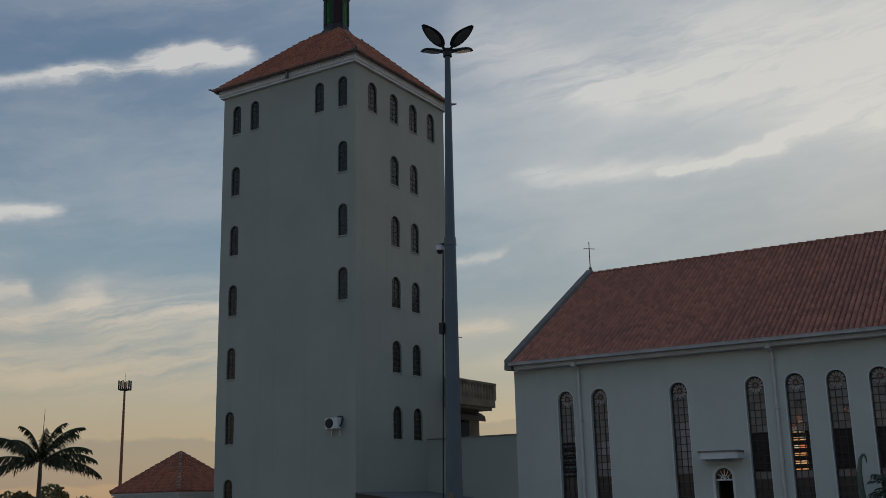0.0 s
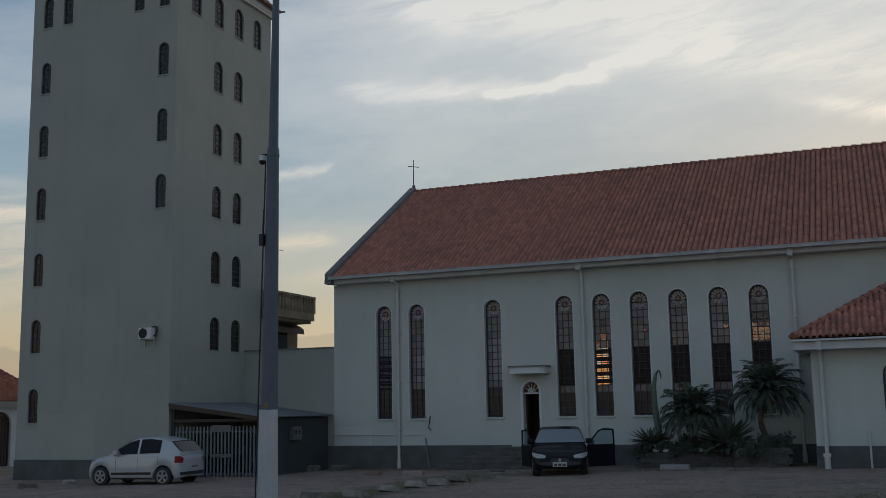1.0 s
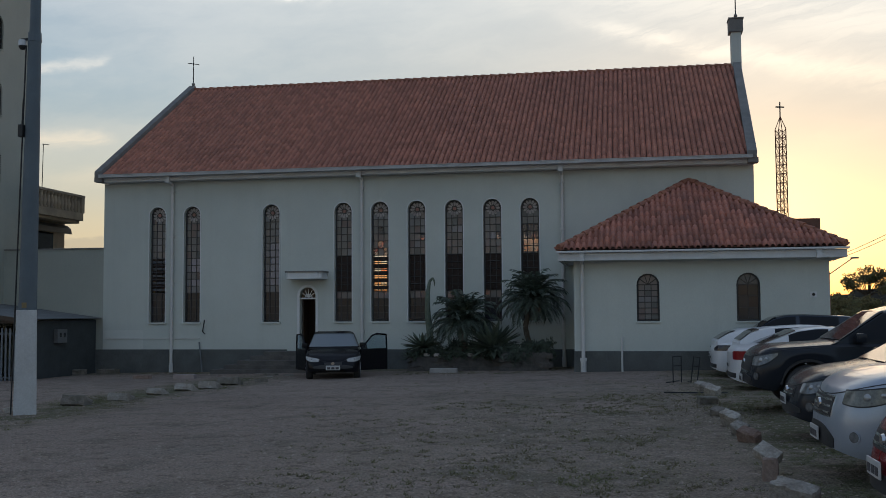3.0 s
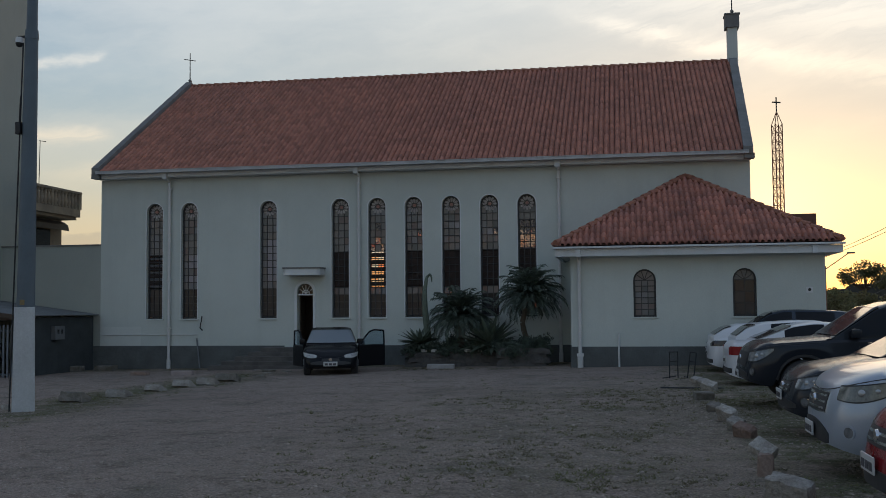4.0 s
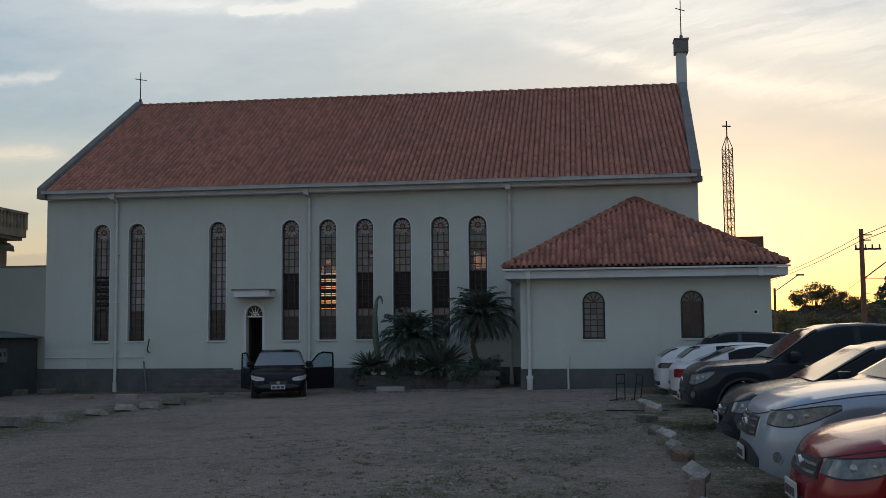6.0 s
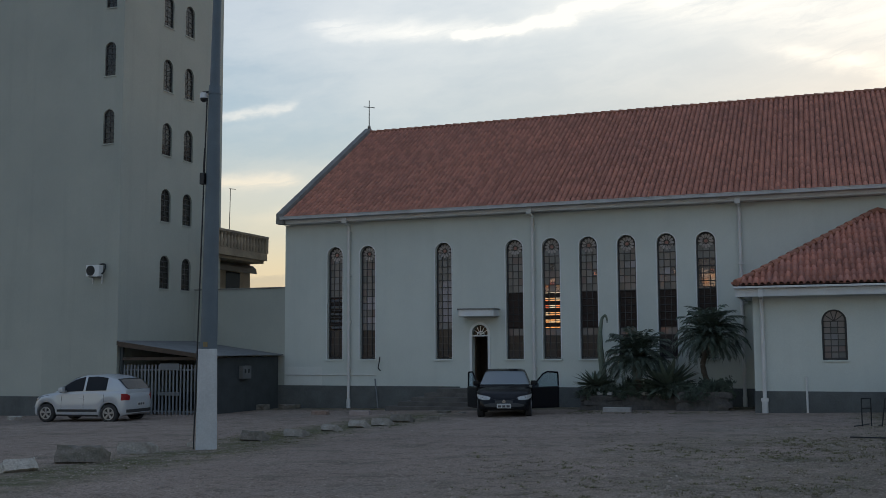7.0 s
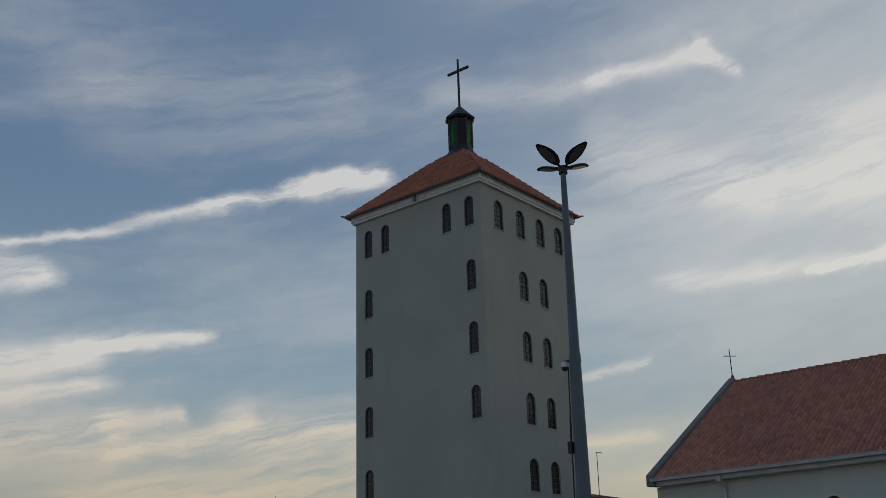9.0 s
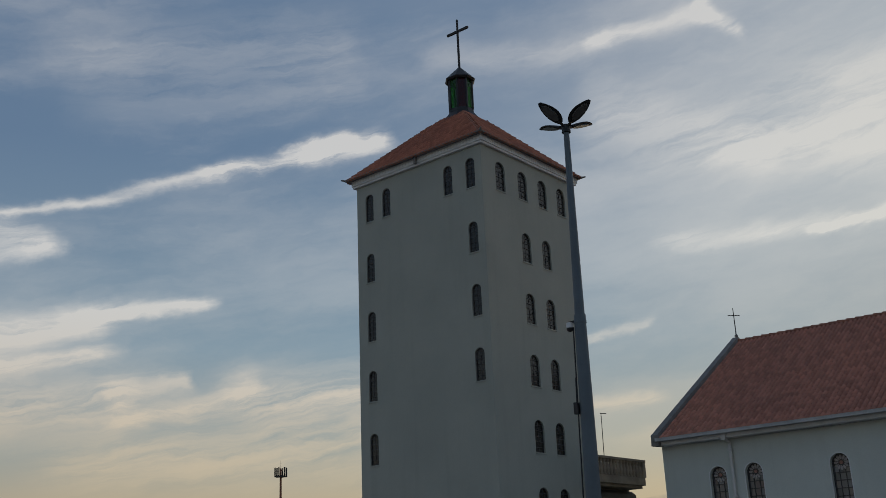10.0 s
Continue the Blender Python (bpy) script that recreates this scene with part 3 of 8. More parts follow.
WINDOWS = [(-16.64, 0.62), (-15.32, 0.62), (-12.36, 0.62), (-9.735, 0.62), (-8.42, 0.62), (-7.12, 0.62), (-5.815, 0.62), (-4.49, 0.62), (-3.21, 0.62)]
ZW0, ZW1 = 1.57, 5.72
DOOR_X, DOOR_W, DOOR_Z0, DOOR_Z1 = -11.01, 0.60, 0.56, 2.78
facade = lambda u, v, w: (u, YF + w, v)
cols = [(x, w, [(ZW0, ZW1)]) for x, w in WINDOWS] + [(DOOR_X, DOOR_W, [(DOOR_Z0, DOOR_Z1)])]
part("wall", pierced_wall(XL, XR, -0.4, 6.62, cols, facade, 0.32), M["wall"], church)
back_cols = [(x, 1.04, [(ZW0, 6.35)]) for x, w in WINDOWS]
part("back_wall", pierced_wall(XL, XR, -0.4, 6.62, back_cols, lambda u, v, w: (u, YB - w, v), 0.32), M["wall"], church)
SKEW = 0.055                              # the far gable stands slightly out of square


def skew(x, y):
    return x + (SKEW * (y - YF) if x > 0 else 0)


for gx0, gx1, nm in ((XL, XL + 0.32, "gable_wall"), (XR - 0.32, XR, "gable_wall")):
    bm = bmesh.new()
    prism(bm, [(YF + 0.32, -0.4), (YB - 0.32, -0.4), (YB - 0.32, 6.62), (YB - 0.1, 6.75), (YR, ZR - 0.25), (YF + 0.1, 6.75), (YF + 0.32, 6.62)], lambda u, v, w: (skew(gx0, u) + w, u, v), gx1 - gx0)
    bmesh.ops.recalc_face_normals(bm, faces=bm.faces)
    part(nm, bm, M["wall"], church)
part("nave_floor", boxes((XL + 0.33, XR - 0.33, YF + 0.33, YB - 0.33, 0.3, 0.5)), M["interior"], church)

slope = Vector((0, YR - 34.28, ZR - ZE))
SL = slope.length
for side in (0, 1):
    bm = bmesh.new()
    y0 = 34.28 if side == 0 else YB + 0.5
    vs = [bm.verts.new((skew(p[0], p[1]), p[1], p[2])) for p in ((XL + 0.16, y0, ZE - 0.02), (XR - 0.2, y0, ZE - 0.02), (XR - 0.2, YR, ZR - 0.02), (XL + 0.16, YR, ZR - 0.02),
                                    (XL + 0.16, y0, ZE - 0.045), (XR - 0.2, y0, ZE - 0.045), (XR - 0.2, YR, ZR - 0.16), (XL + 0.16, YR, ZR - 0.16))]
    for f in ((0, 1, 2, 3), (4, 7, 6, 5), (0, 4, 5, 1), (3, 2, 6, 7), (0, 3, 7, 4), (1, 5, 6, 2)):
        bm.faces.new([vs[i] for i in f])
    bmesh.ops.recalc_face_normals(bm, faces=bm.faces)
    # the dark bed colour paints the shade between the tile columns
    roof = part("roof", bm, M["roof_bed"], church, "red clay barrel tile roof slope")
    u, o = (Vector((1, 0, 0)), (XL + 0.18, 34.28, ZE)) if side == 0 else (Vector((-1, 0, 0)), (XR - 0.32, y0, ZE))
    v = slope if side == 0 else Vector((0, -slope.y, slope.z))
    if side == 0:
        joined_tiles("roof_tiles", tile_places(o, u, v, XR - XL - 0.38 + SKEW * 8, SL - 0.05, lambda a, b: b < SL and a < XR - XL - 0.38 + SKEW * 8 * b / SL, 0.185, 0.31), TILE_CHURCH, M["tile"], church, "rows of weathered red clay barrel tiles")
ridge_line("ridge_tiles", (XL + 0.16, YR, ZR + 0.05), (skew(XR - 0.2, YR), YR, ZR + 0.05), church)


def gable_coping(x0, x1):
    bm = bmesh.new()
    for s in (-1, 1):
        lo, hi = Vector((0, 34.15 if s < 0 else YB + 0.6, ZE - 0.08)), Vector((0, YR, ZR + 0.02))
        n = Vector((0, s * -(hi.z - lo.z) * -1, abs(hi.y - lo.y))).normalized()
        pts = [lo, hi, hi + Vector((0, 0, 0.24)), lo + Vector((0, 0, 0.24))]
        prism(bm, [(p.y, p.z) for p in pts], lambda u, v, w: (skew(x0 if x0 < 0 else x0, u) + w, u, v), x1 - x0)
        y = lo.y
        if s > 0:
            continue
        box(bm, x0 - 0.02, x1 + 0.01, y + 0.02, y + 0.4, ZE - 0.22, ZE - 0.06)
    bmesh.ops.recalc_face_normals(bm, faces=bm.faces)
    return part("gable_coping", bm, M["parapet"], church, "weathered grey cement gable coping")


gable_coping(XL - 0.06, XL + 0.20)
gable_coping(XR - 0.22, XR + 0.08)

# fascia, gutter, hoppers and downpipes of the long wall
bm = boxes((XL - 0.02, XR + 0.02, 34.36, YF - 0.004, 6.625, 6.79))
part("fascia", bm, M["gutter"], church, "pale painted boxed eave fascia")
bm = boxes((XL + 0.12, XR - 0.1, 34.10, 34.355, 6.765, 6.79), (XL + 0.12, XR - 0.1, 34.085, 34.10, 6.765, 6.87), (XL + 0.12, XR - 0.1, 34.07, 34.086, 6.855, 6.875))
part("gutter", bm, M["gutter_old"], church, "weathered grey metal gutter")
for px, zb in ((-16.04, ground_z(-16, YF)), (-9.04, ground_z(-9, YF)), (-2.11, ground_z(-2, YF))):
    part("rain_hopper", boxes((px - 0.11, px + 0.07, 34.28, 34.359, 6.54, 6.79), bevel=0.01), M["gutter"], church)
    bm = bmesh.new()
    tube(bm, (px, YF - 0.09, zb), (px, YF - 0.09, 6.5), 0.055, n=12)
    tube(bm, (px, YF - 0.09, 6.5), (px - 0.02, 34.40, 6.58), 0.055, n=12)
    for z in (1.2, 2.9, 4.6, 6.2):
        box(bm, px - 0.075, px + 0.075, YF - 0.16, YF - 0.002, z, z + 0.05)
    tube(bm, (px, YF - 0.09, zb), (px, YF - 0.09, zb + 0.32), 0.075, n=12)
    part("downpipe", bm, M["pipe"], church, "pale painted round downpipe", smooth=True)
bm = boxes((XL - 0.35, DOOR_X - 0.75, YF - 0.035, YF - 0.001, -0.45, 0.61), (DOOR_X + 0.7, -1.6, YF - 0.035, YF - 0.001, -0.45, 0.61))
part("plinth", bm, M["plinth"], church, "dark grey painted plinth")


def tall_window(x, w, y, z0, z1, inward, rows=15, group="tall church windows", front=True):
    """A tall round-headed leaded window with a flower tracery in its head."""
    win = empty("arched_window", x, y, z0, label="tall round-headed stained glass window with dark bars and flower tracery", category="window", group=group)
    s = inward
    pl = lambda u, v, q: (u, s * q, v)
    h = z1 - z0
    fr = bmesh.new()
    ring(fr, arch(0, w, 0, h, 14), arch(0, w - 0.09, 0.045, h - 0.045, 14), lambda u, v, q: pl(u, v, 0.16 + q), 0.06)
    part("window_frame", fr, M["frame"], win)
    zr = h - w / 2                       # spring of the head
    bars = bmesh.new()
    dz = (zr - 0.1) / rows
    for i in range(1, rows + 1):
        box(bars, -w / 2 + 0.03, w / 2 - 0.03, s * 0.165, s * 0.195, 0.05 + i * dz - 0.014, 0.05 + i * dz + 0.014)
    for k in (-1, 1):
        box(bars, k * w / 6 - 0.012, k * w / 6 + 0.012, s * 0.170, s * 0.190, 0.05, zr - 0.02)
    part("glazing_bars", bars, M["frame"], win)
    tr = bmesh.new()
    R = w / 2 - 0.045
    for k in range(12):
        a = k * math.tau / 12
        ca, sa = math.cos(a), math.sin(a)
        ring_pts = [(R * (0.65 + 0.29 * math.cos(b)), R * 0.15 * (1 + 0.35 * math.cos(b)) * math.sin(b)) for b in np.linspace(0, math.tau, 10, endpoint=False)]
        prism(tr, [(u * ca - v * sa, zr + 0.02 + u * sa + v * ca) for u, v in ring_pts], lambda u, v, q: pl(u, v, 0.165 + q), 0.018)
    core = bmesh.new()
    bmesh.ops.create_cone(core, cap_ends=True, segments=12, radius1=R * 0.24, radius2=R * 0.22, depth=0.034, matrix=Matrix.LocRotScale((0, s * 0.178, zr + 0.02), Euler((radians(90), 0, 0)), None))
    part("flower_core", core, M["flower_core"], win, "reddish glass flower centre")
    bmesh.ops.recalc_face_normals(tr, faces=tr.faces)
    part("flower_tracery", tr, M["petal"], win, "pale glass flower in the window head")
    head = bmesh.new()
    prism(head, [(R * math.cos(a), zr + R * math.sin(a)) for a in np.linspace(-0.35, math.pi + 0.35, 20)], lambda u, v, q: pl(u, v, 0.186 + q), 0.008)
    part("head_glass", head, M["pane_dark"], win)
    if front:
        # white ring imitates the highlight on the bevelled edge of the opening
        edge = bmesh.new()
        ring(edge, arch(0, w + 0.07, -0.001, h + 0.035, 14), arch(0, w + 0.004, 0.0, h + 0.002, 14), lambda u, v, q: pl(u, v, -0.012 + q), 0.011)
        part("painted_edge", edge, M["white"], win, "thin white ring in place of a lit bevel edge")
        sill = boxes((-w / 2 - 0.05, w / 2 + 0.05, -0.05, 0.16, -0.06, -0.001), bevel=0.008)
        part("window_sill", sill, M["wall"], win)
    return win, dz, zr


def pane_mesh(name, w, h, mat):
    bm = bmesh.new()
    box(bm, -w / 2, w / 2, -0.004, 0.004, -h / 2, h / 2)
    me = bpy.data.meshes.new(name)
    bm.to_mesh(me)
    bm.free()
    me.materials.append(mat)
    return me


M["petal"] = material("tracery_glass", (0.42, 0.39, 0.38), 0.35, 0.25, 5, 40, 0.0, second=(0.22, 0.19, 0.19))
M["flower_core"] = material("flower_core_glass", (0.36, 0.17, 0.14), 0.4, 0.2, 8, 40, 0.0)
M["pane_dark"] = glass("leaded_dark_glass", (0.4, 0.3, 0.22), 0.12, 0.15, (0.05, 0.045, 0.045))
def stained(name, clear=0.9):
    """Coloured see-through glass, a colour to each pane."""
    m = glass(name, (1, 1, 1), clear, 0.15, (0.12, 0.08, 0.06))
    nt = m.node_tree
    rp = nt.nodes.new("ShaderNodeValToRGB")
    rp.color_ramp.interpolation = "CONSTANT"
    stops = ((0.0, (0.90, 0.76, 0.66)), (0.2, (0.86, 0.90, 1.0)), (0.42, (0.92, 0.62, 0.52)), (0.58, (0.90, 0.86, 0.84)), (0.74, (0.78, 0.42, 0.38)), (0.84, (0.80, 0.88, 1.0)))
    el = rp.color_ramp.elements
    el[0].position, el[0].color = stops[0][0], (*stops[0][1], 1)
    el[1].position, el[1].color = stops[-1][0], (*stops[-1][1], 1)
    for q, c in stops[1:-1]:
        el.new(q).color = (*c, 1)
    nt.links.new(nt.nodes.new("ShaderNodeObjectInfo").outputs["Random"], rp.inputs[0])
    tr = [n for n in nt.nodes if n.bl_idname == "ShaderNodeBsdfTransparent"][0]
    nt.links.new(rp.outputs[0], tr.inputs[0])
    return m


M["pane_back"] = stained("coloured_back_glass")
M["louvre"] = material("brown_louvre", (0.075, 0.052, 0.046), 0.6, 0.2, 5, 40, 0.1)
M["pane_low"] = glass("dark_low_glass", (0.45, 0.4, 0.42), 0.06, 0.15, (0.055, 0.052, 0.062), per_object=0.09)
M["pane_grey_slat"] = glass("pale_louvre_glass", (0.7, 0.75, 0.8), 0.1, 0.15, (0.23, 0.25, 0.28))
W0 = WINDOWS[0][1]
DZ = (ZW1 - ZW0 - W0 / 2 - 0.1) / 15
PANE = pane_mesh("pane", W0 / 3 - 0.014, DZ - 0.02, M["pane"])
# pale body colour stands in for daylight coming through the pane
PANE_DAYLIT = pane_mesh("pane", W0 / 3 - 0.014, DZ - 0.02, glass("daylit_pale_glass", (0.8, 0.8, 0.85), 0.2, 0.1, (0.36, 0.355, 0.40)))
PANE_CLEAR = pane_mesh("pane", W0 / 3 - 0.014, DZ - 0.02, glass("clear_rose_glass", (0.95, 0.86, 0.84), 0.46, 0.1, (0.30, 0.22, 0.21), per_object=0.42))
PANE_LOW = pane_mesh("pane", W0 / 3 - 0.014, DZ - 0.02, M["pane_low"])
SLAT_PALE = pane_mesh("louvre_slat", W0 - 0.10, DZ * 0.34, M["pane_grey_slat"])
SLAT = pane_mesh("louvre_slat", W0 - 0.03, DZ * 0.62, M["louvre"])
# which third-height bands are opened louvres or shut dark ones: window number -> kind
BAND = {0: "clear", 1: "glass", 2: "glass", 3: "dark", 4: "open", 5: "dark", 6: "dark", 7: "dark", 8: "dark"}
for i, (x, w) in enumerate(WINDOWS):
    win, dz, zr = tall_window(x, w, YF, ZW0, ZW1, 1)
    if BAND[i] == "dark":
        # added panel, stops light from the far windows leaking between the slats
        part("blind", boxes((-w / 2 - 0.1, w / 2 + 0.1, 0.325, 0.335, 0.05 + 3.9 * dz, 0.05 + 9.05 * dz)), M["louvre"], win, "dark panel added behind the slats to stop light")
    for r in range(15):
        z = 0.05 + (r + 0.5) * dz
        if 4 <= r < 9 and BAND[i] != "glass":
            if BAND[i] == "dark":
                piece("louvre_slat", SLAT, win, pose(0, 0.21, z, 22))
                piece("louvre_slat", SLAT, win, pose(0, 0.23, z + dz / 2, 22))
            elif BAND[i] == "open":
                piece("louvre_slat", SLAT, win, pose(0, 0.21, z, 24))
            else:
                piece("louvre_slat", SLAT_PALE, win, pose(0, 0.21, z, 30))
                piece("louvre_slat", SLAT, win, pose(0, 0.235, z + dz / 2, 30))
            continue
        for k in (-1, 0, 1):
            kind = PANE_LOW if r < (3 if i > 2 else 4) else PANE
            if (i == 8 and (8 < r < 13 or (r == 1 and k == 1))) or (i == 4 and r in (9, 10, 12) and (k + r) % 2 == 0) or (i in (5, 7) and r == 11 and k == 1):
                kind = PANE_CLEAR
            elif (i == 2 and 5 <= r < 11 and k > -1) or (i == 1 and r in (5, 7, 8) and k > -1) or (i == 6 and r == 12 and k == 1) or (i == 7 and r == 11 and k == 0):
                kind = PANE_DAYLIT
            piece("pane", kind, win, pose(k * w * 0.332, 0.2, z))
PANE_BACK = pane_mesh("pane", 1.04 / 3 - 0.014, 0.275, M["pane_back"])
for x, w, _ in back_cols:
    win, dz, zr = tall_window(x, w, YB, ZW0, 6.35, -1, group="windows of the far long wall", front=False)
    for r in range(15):
        for k in (-1, 0, 1):
            piece("pane", PANE_BACK, win, pose(k * w * 0.332, -0.2, 0.05 + (r + 0.5) * dz))
nave = boxes((XL + 0.33, XR - 0.33, YF + 0.7, YB - 0.7, 6.5, 6.6))
part("nave_ceiling", nave, M["interior"], church)

M["wall_patch"] = material("repainted_render", (0.64, 0.67, 0.63), 0.88, 0.04, 0.7, 30, 0.25, second=(0.59, 0.62, 0.59))
part("repainted_patch", boxes((XL + 0.01, -17.15, YF - 0.004, YF - 0.001, 0.615, 1.30)), M["wall_patch"], church, "slightly lighter repainted patch")

# door of the long wall
door = empty("door_1", DOOR_X, YF, DOOR_Z0, label="narrow arched church door standing open with a fanlight", category="door", kind="structure")
dh = DOOR_Z1 - DOOR_Z0
bm = bmesh.new()
ring(bm, arch(0, DOOR_W + 0.16, -0.001, dh + 0.08, 16), arch(0, DOOR_W - 0.02, -0.001, dh - 0.01, 16), lambda u, v, q: (u, -0.03 + q, v), 0.06)
part("door_frame", bm, M["white"], door, "white painted arched surround")
part("transom", boxes((-DOOR_W / 2 + 0.01, DOOR_W / 2 - 0.01, 0.05, 0.12, dh - 0.42, dh - 0.37)), M["white"], door)
bm = bmesh.new()
for a in np.linspace(0, math.pi, 7)[1:-1]:
    tube(bm, (0, 0.09, dh - 0.37), (0.27 * math.cos(a), 0.09, dh - 0.33 + 0.27 * math.sin(a)), 0.012, n=6)
ring(bm, [(0.14 * math.cos(a), dh - 0.37 + 0.14 * math.sin(a)) for a in np.linspace(0, math.pi, 12)], [(0.115 * math.cos(a), dh - 0.37 + 0.115 * math.sin(a)) for a in np.linspace(0, math.pi, 12)], lambda u, v, q: (u, 0.08 + q, v), 0.02)
part("fanlight_bars", bm, M["white"], door, "white radiating fanlight bars")
bm = bmesh.new()
prism(bm, [(0.28 * math.cos(a), dh - 0.37 + 0.33 * math.sin(a)) for a in np.linspace(0, math.pi, 14)], lambda u, v, q: (u, 0.12 + q, v), 0.006)
part("fanlight_glass", bm, M["dark_glass"], door)
# added panel that keeps the glow of the far windows out of the doorway
part("inner_screen", boxes((-1.4, 1.4, 1.9, 1.95, -0.05, 3.2)), M["interior"], door, "brown panel added inside to keep the doorway dark")
leaf = part("door_leaf", boxes((-DOOR_W / 2 + 0.0, -DOOR_W / 2 + 0.045, 0.33, 0.9, 0.0, dh - 0.43)), M["wood"], door, "dark wooden leaf swung inwards")

canopy = empty("door_canopy", DOOR_X + 0.06, YF, 3.05, label="curved pale concrete canopy over the door", category="canopy")
bm = bmesh.new()
out = [(0.66, 0), (0.66, -0.55)] + [(0.66 - 0.18 + 0.18 * math.cos(a), -0.55 - 0.18 * math.sin(a)) for a in np.linspace(0, math.pi / 2, 6)]
out += [(-u, v) for u, v in out[::-1]]
prism(bm, out, lambda u, v, w: (u, v, w), 0.22)
bmesh.ops.recalc_face_normals(bm, faces=bm.faces)
part("slab", bm, M["white"], canopy)
bm = bmesh.new()
prism(bm, [(u * 1.05, v * 1.05 if v else 0) for u, v in out], lambda u, v, w: (u, v, 0.22 + w), 0.05)
bmesh.ops.recalc_face_normals(bm, faces=bm.faces)
part("drip_edge", bm, M["parapet"], canopy)

steps = empty("entrance_steps", DOOR_X, YF, 0, label="worn dark concrete entrance steps below the church door", category="steps")
zg = ground_z(-12, 34)
for k in range(5):
    z1 = 0.56 - 0.14 * k
    bm = boxes((-1.35 - 0.36 * k, 1.05, -0.75 - 0.3 * k, -0.002, zg - 0.1 - 0.0, z1) if k == 0 else (-1.35 - 0.36 * k, 1.05 + 0.02 * k, -0.75 - 0.3 * k, -0.75 - 0.3 * (k - 1) - 0.002, zg - 0.1, z1), bevel=0.012)
    part("step", bm, M["step"], steps)
    if k:
        part("step", boxes((-1.35 - 0.36 * k, -1.35 - 0.36 * (k - 1) - 0.002, -0.75 - 0.3 * (k - 1), -0.004, zg - 0.1, z1), bevel=0.012), M["step"], steps)

# crosses and the end pier on the ridge
def ridge_cross(x, y, z, h, arm, r=0.022, bead=0.075, label="thin iron cross on a ball finial"):
    c = empty("ridge_cross", x, y, z, label=label, category="cross")
    part("ball_finial", ball(bmesh.new(), (0, 0, bead * 1.5), bead), M["parapet"], c, smooth=True)
    part("collar", tube(bmesh.new(), (0, 0, -0.12), (0, 0, bead * 0.7), bead * 0.8, bead * 0.5), M["parapet"], c)
    part("upright", tube(bmesh.new(), (0, 0, bead * 2), (0, 0, h), r * 1.1, r * 0.8, 8), M["dark_metal"], c)
    part("crossbar", tube(bmesh.new(), (-arm * 0.75, -arm * 0.75, h * 0.76), (arm * 0.75, arm * 0.75, h * 0.76), r * 0.8, n=8), M["dark_metal"], c)
    return c


ridge_cross(-18.6, YR, ZR + 0.2, 1.35, 0.25)
pier = empty("ridge_pier", 4.46, YR, ZR, label="pale square masonry pier on the ridge end", category="pier")
part("shaft", boxes((-0.19, 0.19, -0.24, 0.24, -0.35, 1.35), bevel=0.01), M["wall"], pier)
part("cap", boxes((-0.27, 0.27, -0.32, 0.32, 1.35, 1.86), (-0.30, 0.30, -0.35, 0.35, 1.86, 1.92), bevel=0.01), M["parapet"], pier, "weathered grey cap")
ridge_cross(4.48, YR, ZR + 1.95, 1.62, 0.27)

# ---- connecting wall, shed and gate ----
link = empty("connecting_wall", -20.7, YF, 0, label="plain pale rendered wall between tower and church", category="wall", kind="structure")
part("wall", boxes((TX1 - 0.2 + 20.7, XL + 20.7 - 0.002, 0.02, 0.32, -0.45, 4.25)), M["tower"], link)
part("coping", boxes((TX1 - 0.2 + 20.7, XL + 20.7 - 0.004, -0.02, 0.36, 4.251, 4.30)), M["parapet"], link)

# ---- annex ----
annex = empty("annex", 2.05, YA, 0, label="low pale green rendered annex with hipped clay tile roof", category="building")
AW = [(0.59, 0.66, [(1.56, 2.97)]), (3.445, 0.67, [(1.56, 2.96)])]
af = lambda u, v, w: (u - 2.05, w, v)
part("wall", pierced_wall(AX0, AX1, -0.2, 3.40, AW, af, 0.25), M["wall"], annex)
part("side_wall", boxes((AX0 - 2.05, AX0 - 2.05 + 0.25, 0.252, YF - YA - 0.002, -0.2, 3.40)), M["wall"], annex)
part("side_wall", boxes((AX1 - 2.05 - 0.25, AX1 - 2.05, 0.252, 8.0, -0.2, 3.40)), M["wall"], annex)
part("back_wall", boxes((XR - 2.05 + 0.01, AX1 - 2.05 - 0.252, 7.7, 8.0, -0.2, 3.40)), M["wall"], annex)
part("plinth", boxes((AX0 - 2.05 - 0.02, AX1 - 2.05 + 0.02, -0.03, -0.001, -0.3, 0.69)), M["plinth"], annex, "dark grey painted plinth")
EX0, EX1, EY0, EY1, EZ = -2.03, 6.12, 30.42, 38.8, 3.675
AP = Vector(((EX0 + EX1) / 2, (EY0 + EY1) / 2, 6.07))
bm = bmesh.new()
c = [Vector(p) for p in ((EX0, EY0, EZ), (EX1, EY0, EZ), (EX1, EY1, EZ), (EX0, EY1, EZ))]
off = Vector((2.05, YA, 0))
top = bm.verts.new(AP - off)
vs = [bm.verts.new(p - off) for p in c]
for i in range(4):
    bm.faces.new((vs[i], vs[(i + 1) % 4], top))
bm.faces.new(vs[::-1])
# same darkened bed, painting shade into the gaps of the hipped slopes
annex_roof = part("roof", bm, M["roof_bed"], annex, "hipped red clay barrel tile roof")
part("soffit", boxes((EX0 - 2.05 + 0.08, EX1 - 2.05 - 0.08, EY0 - YA + 0.08, YF - YA - 0.01, 3.40, 3.45)), M["gutter"], annex)
